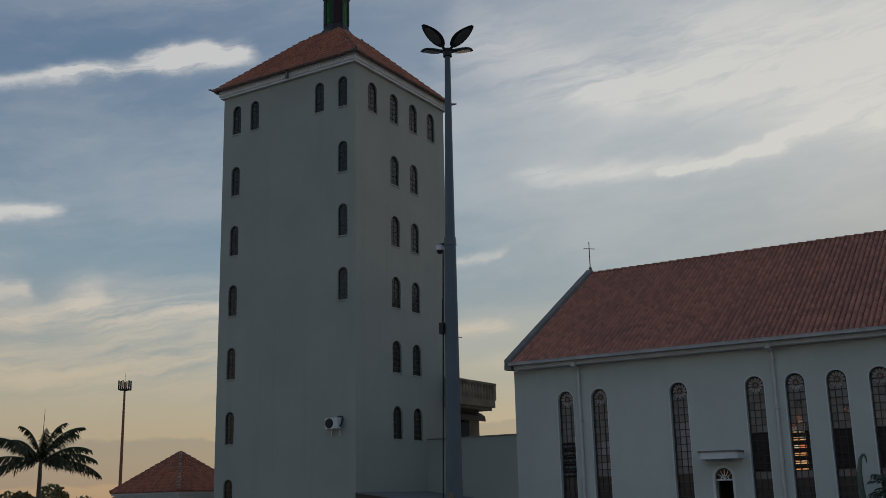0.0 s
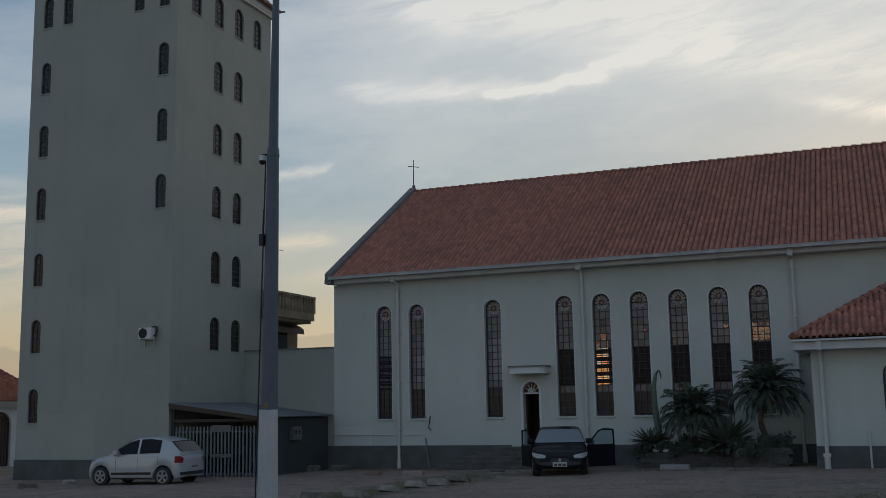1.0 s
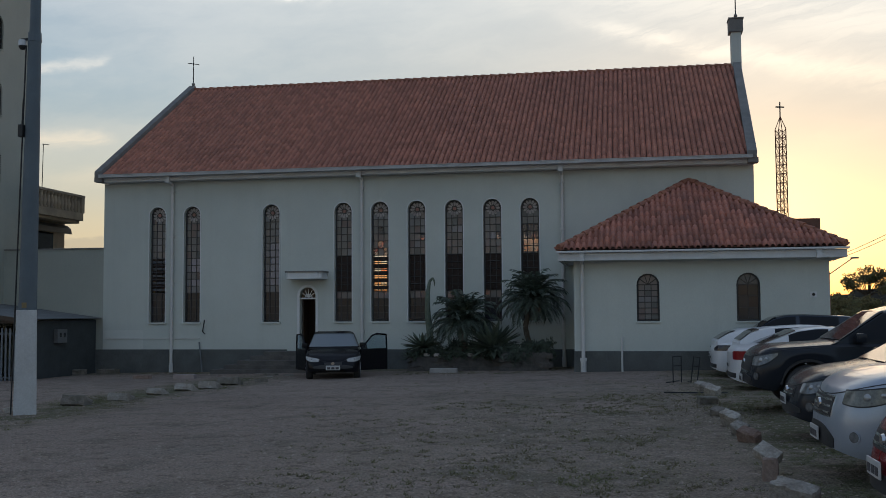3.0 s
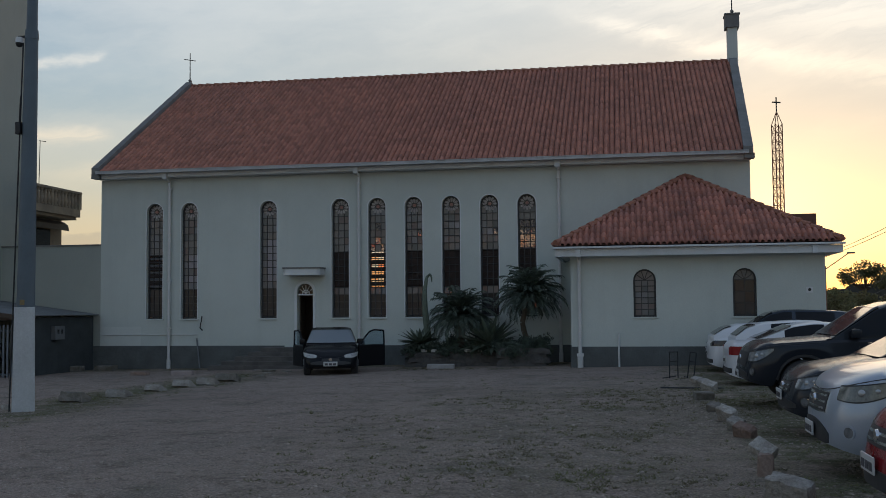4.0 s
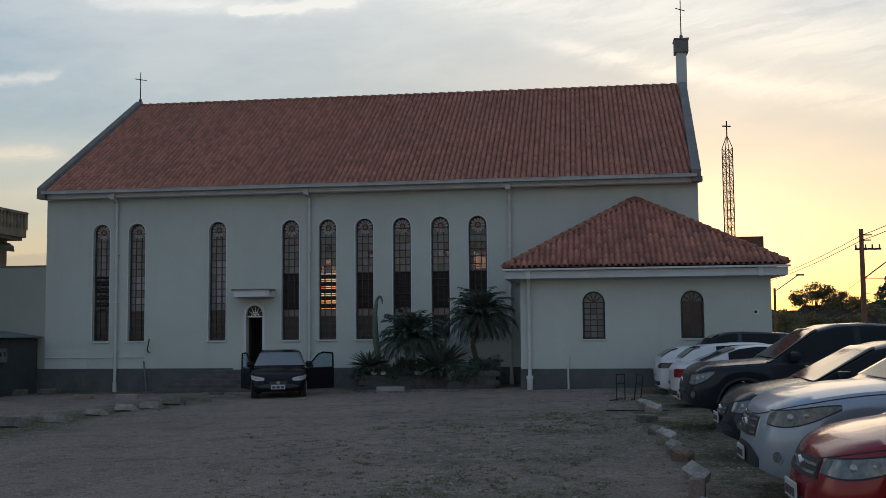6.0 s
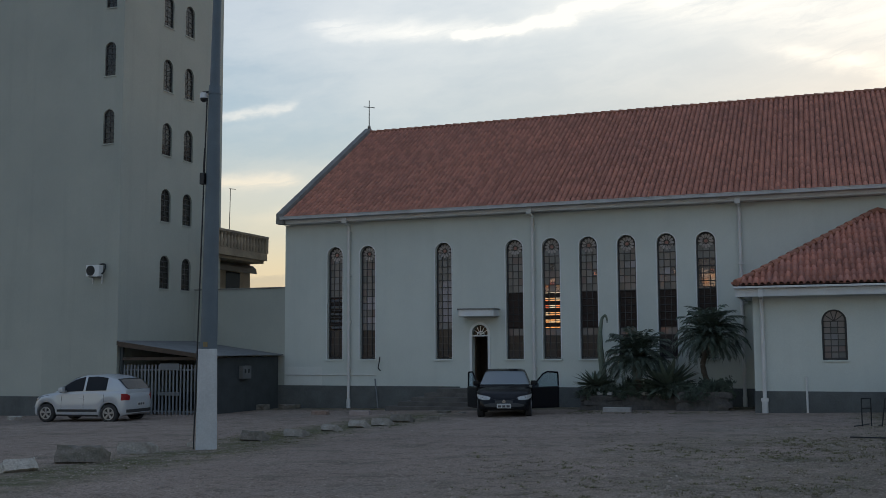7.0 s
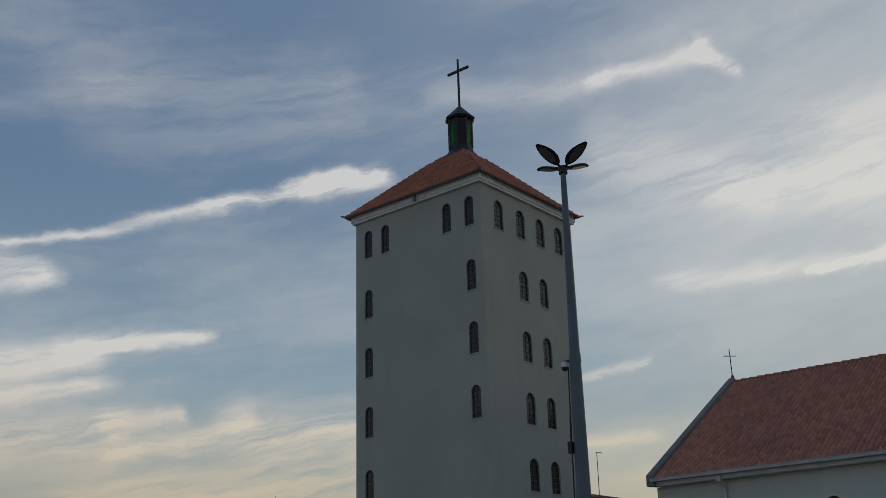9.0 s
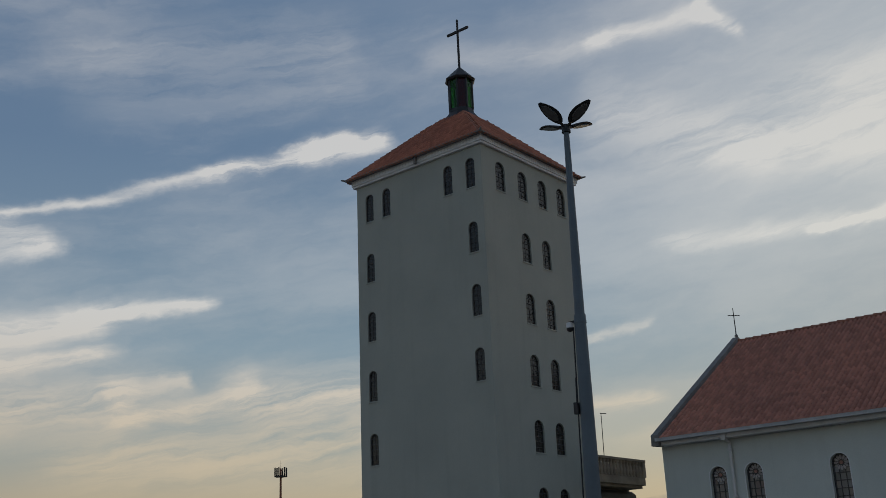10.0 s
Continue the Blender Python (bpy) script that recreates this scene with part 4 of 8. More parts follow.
part("fascia", boxes((EX0 - 2.05 + 0.03, EX1 - 2.05 - 0.03, EY0 - YA + 0.02, EY0 - YA + 0.10, 3.35, 3.57), (EX1 - 2.05 - 0.11, EX1 - 2.05 - 0.03, EY0 - YA + 0.101, 7.9, 3.35, 3.57), (EX0 - 2.05 + 0.03, EX0 - 2.05 + 0.11, EY0 - YA + 0.101, YF - YA - 0.02, 3.35, 3.57)), M["gutter"], annex, "pale painted eave fascia")
part("gutter", boxes((EX0 - 2.05 - 0.02, EX1 - 2.05 + 0.02, EY0 - YA - 0.12, EY0 - YA + 0.015, 3.575, 3.635), bevel=0.015), M["gutter"], annex)
for px in (-1.32, 5.32):
    part("rain_hopper", boxes((px - 2.05 - 0.07, px - 2.05 + 0.07, EY0 - YA - 0.06, EY0 - YA + 0.018, 3.33, 3.574), bevel=0.008), M["gutter"], annex)
bm = bmesh.new()
zb = ground_z(-1.3, YA)
tube(bm, (-1.32 - 2.05, -0.08, zb), (-1.32 - 2.05, -0.08, 3.3), 0.055, n=12)
tube(bm, (-1.32 - 2.05, -0.08, 3.3), (-1.32 - 2.05, EY0 - YA + 0.06, 3.40), 0.05, n=12)
tube(bm, (-1.32 - 2.05, -0.08, zb), (-1.32 - 2.05, -0.08, zb + 0.35), 0.085, n=12)
box(bm, -1.32 - 2.05 - 0.1, -1.32 - 2.05 + 0.1, -0.16, -0.031, zb + 0.33, zb + 0.42)
part("downpipe", bm, M["pipe"], annex, "pale painted round downpipe", smooth=True)
for hx in (EX0, EX1):
    ridge_ob = ridge_line("hip_tiles", (hx + (0.05 if hx < 0 else -0.05), EY0 + 0.05, EZ + 0.06), AP + Vector((0, 0, 0.08)), annex, 0.10, 0.36)
    ridge_ob.matrix_parent_inverse = annex.matrix_basis.inverted()
part("ventilation_block", boxes((5.70 - 2.05, 6.66 - 2.05, 6.6, 8.4, 3.5, 5.06)), M["brown_render"], annex, "plain brown block behind the roof")


def annex_window(x, w, z0, z1, thing_y, rows, mat, label, grid=3):
    win = empty("arched_window", x, thing_y, z0, label=label, category="window", group="annex windows")
    h = z1 - z0
    fr = bmesh.new()
    ring(fr, arch(0, w, 0, h, 14), arch(0, w - 0.1, 0.05, h - 0.05, 14), lambda u, v, q: (u, 0.1 + q, v), 0.06)
    part("window_frame", fr, M["frame"], win)
    zr = h - w / 2
    bars = bmesh.new()
    dz = (zr - 0.05) / rows
    for i in range(1, rows + 1):
        box(bars, -w / 2 + 0.03, w / 2 - 0.03, 0.105, 0.145, 0.05 + i * dz - 0.014, 0.05 + i * dz + 0.014)
    for k in range(1, grid):
        xx = -w / 2 + 0.05 + (w - 0.1) * k / grid
        box(bars, xx - 0.012, xx + 0.012, 0.11, 0.14, 0.05, zr)
    for a in np.linspace(0, math.pi, 6)[1:-1]:
        tube(bars, (0, 0.125, zr), ((w / 2 - 0.05) * math.cos(a), 0.125, zr + (w / 2 - 0.05) * math.sin(a)), 0.012, n=6)
    part("glazing_bars", bars, M["frame"], win)
    pm = pane_mesh("pane", (w - 0.1) / grid - 0.024, dz - 0.028, mat)
    for i in range(rows):
        for k in range(grid):
            piece("pane", pm, win, pose(-w / 2 + 0.05 + (w - 0.1) * (k + 0.5) / grid, 0.128, 0.05 + (i + 0.5) * dz))
    head = bmesh.new()
    prism(head, [((w / 2 - 0.05) * math.cos(a), zr + (w / 2 - 0.05) * math.sin(a)) for a in np.linspace(0, math.pi, 14)], lambda u, v, q: (u, 0.13 + q, v), 0.006)
    part("head_glass", head, M["pane"], win)
    part("window_sill", boxes((-w / 2 - 0.05, w / 2 + 0.05, -0.035, 0.1, -0.05, -0.001), bevel=0.008), M["wall"], win)
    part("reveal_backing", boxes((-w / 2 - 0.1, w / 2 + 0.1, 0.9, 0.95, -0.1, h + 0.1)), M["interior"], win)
    return win


M["pane_grey"] = glass("frosted_pane", (0.4, 0.4, 0.4), 0.05, 0.25, (0.26, 0.25, 0.245), per_object=0.42)
annex_window(0.59, 0.66, 1.56, 2.97, YA, 6, M["pane_grey"], "round-headed annex window with frosted panes and dark bars")
annex_window(3.445, 0.67, 1.56, 2.96, YA, 3, M["pane_low"], "round-headed annex window with dark panes", 2)

# ---- bell tower ----
tower = empty("bell_tower", (TX0 + TX1) / 2, TY0, -0.3, label="tall square rendered bell tower with a red pyramid tile roof", category="tower")
LEVELS = (18.12, 15.46, 12.95, 10.49, 7.97, 5.46, 2.90)
WH = 1.24
front = [(-28.775, 0.46, [(z - WH, z) for z in LEVELS]), (-27.80, 0.46, [(18.12 - WH, 18.12)]), (-24.43, 0.46, [(18.12 - WH, 18.12)]), (-23.28, 0.46, [(z - WH, z) for z in LEVELS[:4]])]
right = [(31.29, 0.62, [(18.12 - WH, 18.12)]), (32.78, 0.62, [(z - WH, z) for z in LEVELS[:6]]), (34.18, 0.62, [(z - WH, z) for z in LEVELS[:6]]), (35.55, 0.62, [(18.12 - WH, 18.12)])]
cx, cy = (TX0 + TX1) / 2, (TY0 + TY1) / 2
TT = 0.35
o = Vector((cx, TY0, -0.3))
part("front_wall", pierced_wall(TX0, TX1, -0.6, 18.56, front, lambda u, v, w: (u - o.x, w, v - o.z), TT), M["tower"], tower)
part("side_wall", pierced_wall(TY0 + TT + 0.001, TY1, -0.6, 18.56, right, lambda u, v, w: (TX1 - w - o.x, u - o.y, v - o.z), TT), M["tower"], tower)
part("side_wall", boxes((TX0 - o.x, TX0 + TT - o.x, TT + 0.001, TY1 - o.y, -0.3, 18.56 - o.z)), M["tower"], tower)
part("back_wall", boxes((TX0 + TT + 0.001 - o.x, TX1 - TT - 0.001 - o.x, TY1 - TT - o.y, TY1 - o.y, -0.3, 18.56 - o.z)), M["tower"], tower)
for z in LEVELS:
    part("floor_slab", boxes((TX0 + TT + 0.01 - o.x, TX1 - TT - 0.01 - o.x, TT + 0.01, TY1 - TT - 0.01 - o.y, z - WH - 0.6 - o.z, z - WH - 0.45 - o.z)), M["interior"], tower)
bm = boxes((TX0 - 0.03 - o.x, TX1 + 0.03 - o.x, -0.03, -0.001, -0.4, 0.33 - o.z), (TX1 + 0.001 - o.x, TX1 + 0.03 - o.x, 0.0, TY1 - o.y, -0.4, 0.33 - o.z))
part("plinth", bm, M["plinth"], tower, "dark grey painted plinth")


def band(x0, x1, y0, y1, z0, z1, t):
    return ((x0, x1, y0, y0 + t, z0, z1), (x0, x1, y1 - t, y1, z0, z1), (x0, x0 + t, y0 + t + 0.001, y1 - t - 0.001, z0, z1), (x1 - t, x1, y0 + t + 0.001, y1 - t - 0.001, z0, z1))


TRS = [(a - o.x, b - o.x, c_ - o.y, d - o.y, e - o.z, f - o.z) for a, b, c_, d, e, f in band(TX0 - 0.12, TX1 + 0.12, TY0 - 0.12, TY1 + 0.12, 18.57, 18.66, 0.4)]
TRS += [(a - o.x, b - o.x, c_ - o.y, d - o.y, e - o.z, f - o.z) for a, b, c_, d, e, f in band(TX0 - 0.16, TX1 + 0.16, TY0 - 0.16, TY1 + 0.16, 18.661, 18.90, 0.4)]
for row in TRS:
    part("cornice_strip", boxes(row), M["white"], tower)
bm = bmesh.new()
for i in range(44):
    x = TX0 - 0.1 + i * (TX1 - TX0 + 0.2) / 43
    box(bm, x - 0.035 - o.x, x + 0.035 - o.x, -0.172, -0.159, 18.72 - o.z, 18.84 - o.z)
for i in range(43):
    y = TY0 - 0.02 + i * (TY1 - TY0) / 42
    box(bm, TX1 + 0.159 - o.x, TX1 + 0.172 - o.x, y - 0.035 - o.y, y + 0.035 - o.y, 18.72 - o.z, 18.84 - o.z)
part("dentils", bm, M["gutter"], tower, "row of small pale dentils", kind="stuff")
part("rain_outlet", boxes((-25.96 - o.x, -25.86 - o.x, -0.30, -0.173, 18.60 - o.z, 18.89 - o.z), bevel=0.01), M["parapet"], tower, "dark rain outlet on the cornice")
RX0, RX1, RY0, RY1, RZ = TX0 - 0.32, TX1 + 0.28, TY0 - 0.32, TY1 + 0.28, 18.91
LX, LY = -25.85, 33.03                      # lantern axis
tc_ = Vector((LX, LY, 22.22))
bm = bmesh.new()
vs = [bm.verts.new(Vector(p) - o) for p in ((RX0, RY0, RZ), (RX1, RY0, RZ), (RX1, RY1, RZ), (RX0, RY1, RZ))]
top = bm.verts.new(tc_ - o)
for i in range(4):
    bm.faces.new((vs[i], vs[(i + 1) % 4], top))
bm.faces.new(vs[::-1])
part("roof", bm, M["tile_orange"], tower, "red clay tile pyramid roof")
part("gutter", boxes(*[(a - o.x, b - o.x, c_ - o.y, d - o.y, e - o.z, f - o.z) for a, b, c_, d, e, f in band(RX0 - 0.06, RX1 + 0.06, RY0 - 0.06, RY1 + 0.06, 18.901, 18.96, 0.42)]), M["parapet"], tower, "dark weathered gutter edge")


def pyramid_tiles(x0, x1, y0, y1, z, apex, sides, cut=0.0, pitch=0.19, row=0.36):
    """Tiles on the slopes of a pyramid roof; cut is the width left free at the top."""
    cs = [Vector(p) for p in ((x0, y0, z), (x1, y0, z), (x1, y1, z), (x0, y1, z))]
    places = []
    for i in sides:
        a, b = cs[i], cs[(i + 1) % 4]
        ln = (b - a).length
        mid = (a + b) / 2
        v = Vector(apex) - mid
        h = v.length
        places += tile_places(a, b - a, v, ln, h, lambda pu, pv, ln=ln, h=h: abs(pu - ln / 2) < ln / 2 * (1 - pv / h) - 0.02 and pv < h * (1 - cut), pitch, row)
    return places


pl = [Matrix.Translation(-o - Vector((0, 0, 0.05))) @ m for m in pyramid_tiles(RX0, RX1, RY0, RY1, RZ, tc_, (0, 1, 2, 3), 0.2, 0.185, 0.27)]
joined_tiles("roof_tiles", pl, TILE_CHURCH, M["tile_orange"], tower, "red clay barrel tiles")
for p in ((RX0, RY0), (RX1, RY0), (RX1, RY1), (RX0, RY1)):
    q = Vector((*p, RZ))
    ridge_line("hip_tiles", q - o, q.lerp(tc_, 0.74) - o, tower, 0.085, 0.30)
for p in ((RX0, RY0), (RX1, RY0), (RX1, RY1), (RX0, RY1)):
    s = Vector((1 if p[0] > cx else -1, 1 if p[1] > cy else -1, 0))
    bm = bmesh.new()
    tube(bm, Vector((*p, RZ)) - o - s * 0.1, Vector((*p, RZ + 0.07)) - o + s * 0.16, 0.07, 0.03, 6)
    part("corner_tip", bm, M["parapet"], tower)


def tower_window(x, y, z0, w, h, face):
    """face 0: front wall, 1: the wall turned to the church."""
    win = empty("arched_window", x, y, z0, 0 if face == 0 else 90, "small round-headed tower window with dark lattice and sill", "window", "bell tower windows")
    fr = bmesh.new()
    ring(fr, arch(0, w, 0, h, 10), arch(0, w - 0.07, 0.035, h - 0.035, 10), lambda u, v, q: (u, 0.06 + q, v), 0.05)
    part("window_frame", fr, M["frame"], win)
    bars = bmesh.new()
    for i in range(1, 6):
        box(bars, -w / 2 + 0.02, w / 2 - 0.02, 0.065, 0.095, i * h / 6 - 0.012, i * h / 6 + 0.012)
    box(bars, -0.012, 0.012, 0.07, 0.09, 0.03, h - 0.03)
    part("glazing_bars", bars, M["frame"], win)
    gl = bmesh.new()
    prism(gl, arch(0, w - 0.06, 0.03, h - 0.03, 10), lambda u, v, q: (u, 0.082 + q, v), 0.005)
    part("pane", gl, M["tower_glass"], win)
    part("window_sill", boxes((-w / 2 - 0.03, w / 2 + 0.03, -0.03, 0.06, -0.045, -0.001)), M["tower"], win)
    return win


M["tower_glass"] = glass("dusty_tower_glass", (0.5, 0.45, 0.4), 0.2, 0.2, (0.035, 0.033, 0.03))
for uc, w, holes in front:
    for zb, zt in holes:
        tower_window(uc, TY0, zb, w, WH, 0)
for uc, w, holes in right:
    for zb, zt in holes:
        tower_window(TX1, uc, zb, w, WH, 1)

lantern = empty("lantern", LX, LY, 21.72, label="octagonal dark metal roof lantern with coloured glass sides", category="lantern")
def octagon(r, z0, r2, z1, n=8):
    bm = bmesh.new()
    bmesh.ops.create_cone(bm, cap_ends=True, segments=n, radius1=r, radius2=r2, depth=z1 - z0, matrix=Matrix.Translation((0, 0, (z0 + z1) / 2)) @ Matrix.Rotation(math.pi / 8, 4, "Z"))
    return bm
part("base", octagon(1.0, -0.42, 0.58, 0.12), M["dark_metal"], lantern)
part("base_ring", octagon(0.575, 0.12, 0.54, 0.32), M["dark_metal"], lantern)
for k in range(8):
    a = k * math.tau / 8
    bm = bmesh.new()
    tube(bm, (0.53 * math.cos(a + math.pi / 8), 0.53 * math.sin(a + math.pi / 8), 0.3), (0.53 * math.cos(a + math.pi / 8), 0.53 * math.sin(a + math.pi / 8), 1.78), 0.05, n=6)
    part("post", bm, M["dark_metal"], lantern)
    g = boxes((-0.185, 0.185, -0.01, 0.01, 0.32, 1.76))
    ob = part("glass_side", g, M["lantern_green" if k % 2 == 0 else "lantern_red"], lantern, "green glass side" if k % 2 == 0 else "deep red glass side")
    ob.matrix_basis = pose(0.485 * math.cos(a), 0.485 * math.sin(a), 0, 0, 0, math.degrees(a) + 90)
part("roof", octagon(0.70, 1.78, 0.04, 2.47), M["dark_metal"], lantern, "dark pointed metal roof")
part("eave", octagon(0.64, 1.70, 0.70, 1.779), M["dark_metal"], lantern)
M["cross_iron"] = material("painted_cross_iron", (0.03, 0.032, 0.035), 0.7, 0.05, 2, 20, 0.0)
cr = empty("tower_cross", LX, LY, 24.15, label="slim dark metal cross on the lantern", category="cross")
part("upright", tube(bmesh.new(), (0, 0, 0), (0, 0, 2.45), 0.055, 0.05, 8), M["cross_iron"], cr)
part("crossbar", boxes((-0.60, 0.60, -0.045, 0.045, 1.80, 1.90)), M["cross_iron"], cr)
M["repaint"] = material("lighter_repaint", (0.42, 0.44, 0.395), 0.9, 0.05, 0.6, 25, 0.2, second=(0.375, 0.395, 0.36))
part("repainted_patch", boxes((-28.5 - o.x, -25.9 - o.x, -0.004, -0.001, 0.334 - o.z, 1.98 - o.z), (TX0 + 0.02 - o.x, -28.5 - o.x, -0.004, -0.001, 0.334 - o.z, 1.42 - o.z)), M["repaint"], tower, "lighter repainted patch of wall")
under(church)

# ---- lamp post ----
M["petal_lamp"] = material("dark_lamp_housing", (0.03, 0.034, 0.038), 0.5, 0.1, 4, 40, 0.1, metal=0.3)
M["led"] = material("lamp_lens", (0.13, 0.135, 0.135), 0.3, 0.1, 8, 40, 0.0)
M["sleeve"] = material("white_concrete_sleeve", (0.56, 0.58, 0.59), 0.8, 0.08, 2, 30, 0.3, streak=0.3)
PX, PY = -11.41, 18.15
gz = ground_z(PX, PY)
post = empty("lamp_post", PX, PY, gz, label="tall dark steel lamp post in a white concrete sleeve", category="lamp post")
bm = bmesh.new()
box(bm, -0.18, 0.18, -0.18, 0.18, -0.12, 1.96 - gz, bevel=0.015)
for v in bm.verts:                          # slightly wider at its foot
    k = 1.14 - 0.12 * v.co.z / 2
    v.co.x, v.co.y = v.co.x * k, v.co.y * k
bmesh.ops.transform(bm, matrix=pose(0, 0, 0, 0, 0, 31), verts=bm.verts)
part("sleeve", bm, M["sleeve"], post, "white painted square sleeve")
part("lower_shaft", tube(bmesh.new(), (0.02, 0, 1.9 - gz), (0.07, 0, 7.3 - gz), 0.172, 0.122, 18), M["pole"], post, smooth=True)
part("upper_shaft", tube(bmesh.new(), (0.07, 0, 7.25 - gz), (0.125, 0, 11.55 - gz), 0.108, 0.062, 16), M["pole"], post, smooth=True)
part("joint_collar", tube(bmesh.new(), (0.07, 0, 7.18 - gz), (0.07, 0, 7.36 - gz), 0.134, 0.124, 16), M["pole"], post)
part("cable", tube(bmesh.new(), (-0.235, -0.10, 0.0), (-0.06, -0.08, 7.1 - gz), 0.016, 0.016, 6), M["dark_metal"], post)
part("paint_mark", boxes((0.0, 0.09, -0.175, -0.150, 2.0 - gz, 2.10 - gz)), M["yellow_mark"], post, "faded yellow mark")
TOP = Vector((0.125, 0, 11.6 - gz))
part("head_collar", tube(bmesh.new(), TOP - Vector((0, 0, 0.12)), TOP + Vector((0, 0, 0.06)), 0.10, 0.085, 12), M["petal_lamp"], post)
for ang, lift in ((-13, 24), (-103, 28), (77, 18), (167, 18)):
    bm = bmesh.new()
    sec = []
    for t in np.linspace(0, 1, 13):
        w = 0.025 + 0.165 * math.sin(math.pi * (0.06 + 0.92 * t ** 0.85)) ** 0.8
        sec.append([bm.verts.new((0.17 + 0.68 * t, w * math.cos(a), 0.05 * (1 - 0.6 * t) * math.sin(a) * (1.0 if math.sin(a) > 0 else 0.35) + 0.03 * math.sin(math.pi * t))) for a in np.linspace(0, math.tau, 16, endpoint=False)])
    for a, b in zip(sec, sec[1:]):
        for i in range(16):
            bm.faces.new((a[i], a[(i + 1) % 16], b[(i + 1) % 16], b[i]))
    bm.faces.new(sec[0])
    bm.faces.new(sec[-1][::-1])
    tube(bm, (0.0, 0, -0.02), (0.22, 0, 0.0), 0.035, 0.03, 8)
    bmesh.ops.recalc_face_normals(bm, faces=bm.faces)
    hd = part("lamp_head", bm, M["petal_lamp"], post, "dark petal-shaped lamp head", smooth=True)
    hd.matrix_basis = Matrix.Translation(TOP) @ pose(0, 0, 0, 0, 0, ang) @ pose(0, 0, 0, 0, -lift, 0)
    lens = bmesh.new()
    bmesh.ops.create_cone(lens, cap_ends=True, segments=18, radius1=0.5, radius2=0.5, depth=1.0, matrix=Matrix.LocRotScale((0.50, 0, -0.002), None, (0.50, 0.23, 0.025)))
    part("lens", lens, M["led"], hd, "pale ribbed lens")
cam_dome = empty("security_camera", PX - 0.14, PY - 0.08, 7.07, label="small dark dome camera on a bracket", category="camera")
part("dome", ball(bmesh.new(), (0, 0, 0.02), 0.075), M["dark_metal"], cam_dome, smooth=True)
part("housing", tube(bmesh.new(), (0, 0, 0.03), (0, 0, 0.14), 0.085, 0.07, 12), M["gutter"], cam_dome)
part("bracket", boxes((-0.02, 0.16, -0.02, 0.02, 0.13, 0.17)), M["dark_metal"], cam_dome)
box_c = empty("junction_box", PX - 0.11, PY - 0.10, 5.3, label="small dark cable box on the lamp post", category="box")
part("case", boxes((-0.05, 0.05, -0.06, 0.04, 0, 0.24), bevel=0.01), M["dark_metal"], box_c)
part("conduit", tube(bmesh.new(), (0, 0, 0.24), (0.02, 0, 0.75), 0.012, n=6), M["dark_metal"], box_c)

# ---- shed with railing gate against the tower ----
M["shed_wall"] = material("dark_green_grey_boards", (0.06, 0.07, 0.074), 0.85, 0.12, 2, 30, 0.2, streak=0.4)
M["sheet"] = material("corrugated_sheet", (0.165, 0.175, 0.18), 0.7, 0.12, 1.5, 30, 0.1, streak=0.4)
SX0, SX1, SY0, SY1 = TX1 + 0.04, -18.98, 30.25, YF - 0.02
zs = ground_z(-20, 32)
shed = empty("lean_to_shed", SX0, SY0, zs, label="dark lean-to shed with a corrugated sheet roof against the tower", category="shed")
part("side_wall", boxes((SX1 - SX0 - 0.1, SX1 - SX0, 0.06, SY1 - SY0, -0.2, 1.68 - zs)), M["shed_wall"], shed)
part("corner_post", boxes((SX1 - SX0 - 0.12, SX1 - SX0 + 0.02, -0.06, 0.058, -0.2, 1.72 - zs)), M["shed_wall"], shed)
part("tower_post", boxes((0.02, 0.12, -0.05, 0.05, -0.2, 2.14 - zs)), M["shed_wall"], shed)
part("beam", boxes((0.125, SX1 - SX0 - 0.125, -0.04, 0.04, 1.60 - zs, 1.70 - zs)), M["wood"], shed)
bm = bmesh.new()
n = 42
prev = None
wid = SX1 + 0.22 - SX0
ys = np.linspace(-0.22, SY1 - SY0, n * 2)
top_, bot_ = [], []
for i, yy in enumerate(ys):
    k = 0.018 if i % 2 else 0
    top_.append((bm.verts.new((-0.02, yy, 2.27 - zs + k)), bm.verts.new((wid, yy, 1.74 - zs + k))))
    bot_.append((bm.verts.new((-0.02, yy, 2.25 - zs + k)), bm.verts.new((wid, yy, 1.72 - zs + k))))
for i in range(len(ys) - 1):
    bm.faces.new((top_[i][0], top_[i][1], top_[i + 1][1], top_[i + 1][0]))
    bm.faces.new((bot_[i][1], bot_[i][0], bot_[i + 1][0], bot_[i + 1][1]))
    bm.faces.new((top_[i][1], bot_[i][1], bot_[i + 1][1], top_[i + 1][1]))
bm.faces.new((top_[0][1], top_[0][0], bot_[0][0], bot_[0][1]))
part("roof_sheet", bm, M["sheet"], shed, "grey corrugated roof sheets")
part("verge_board", boxes((0.0, 0.05, -0.24, -0.222, 2.12 - zs, 2.26 - zs)), M["wood"], shed)
bm = bmesh.new()
prism(bm, [(0.05, 2.08 - zs), (wid, 1.60 - zs), (wid, 1.73 - zs), (0.05, 2.25 - zs)], lambda u, v, q: (u, -0.245 + q, v), 0.025)
bmesh.ops.recalc_face_normals(bm, faces=bm.faces)
part("front_fascia", bm, M["wood"], shed)
gate = empty("railing_gate", SX0 + 0.15, SY0, zs, label="grey vertical bar gate with a blank sign panel", category="gate")
GW = SX1 - SX0 - 0.3
M["gate"] = material("dull_grey_gate_paint", (0.19, 0.21, 0.23), 0.65, 0.12, 3, 40, 0.1, streak=0.3)
part("top_rail", boxes((0, GW, -0.02, 0.02, 1.50, 1.55)), M["gate"], gate)
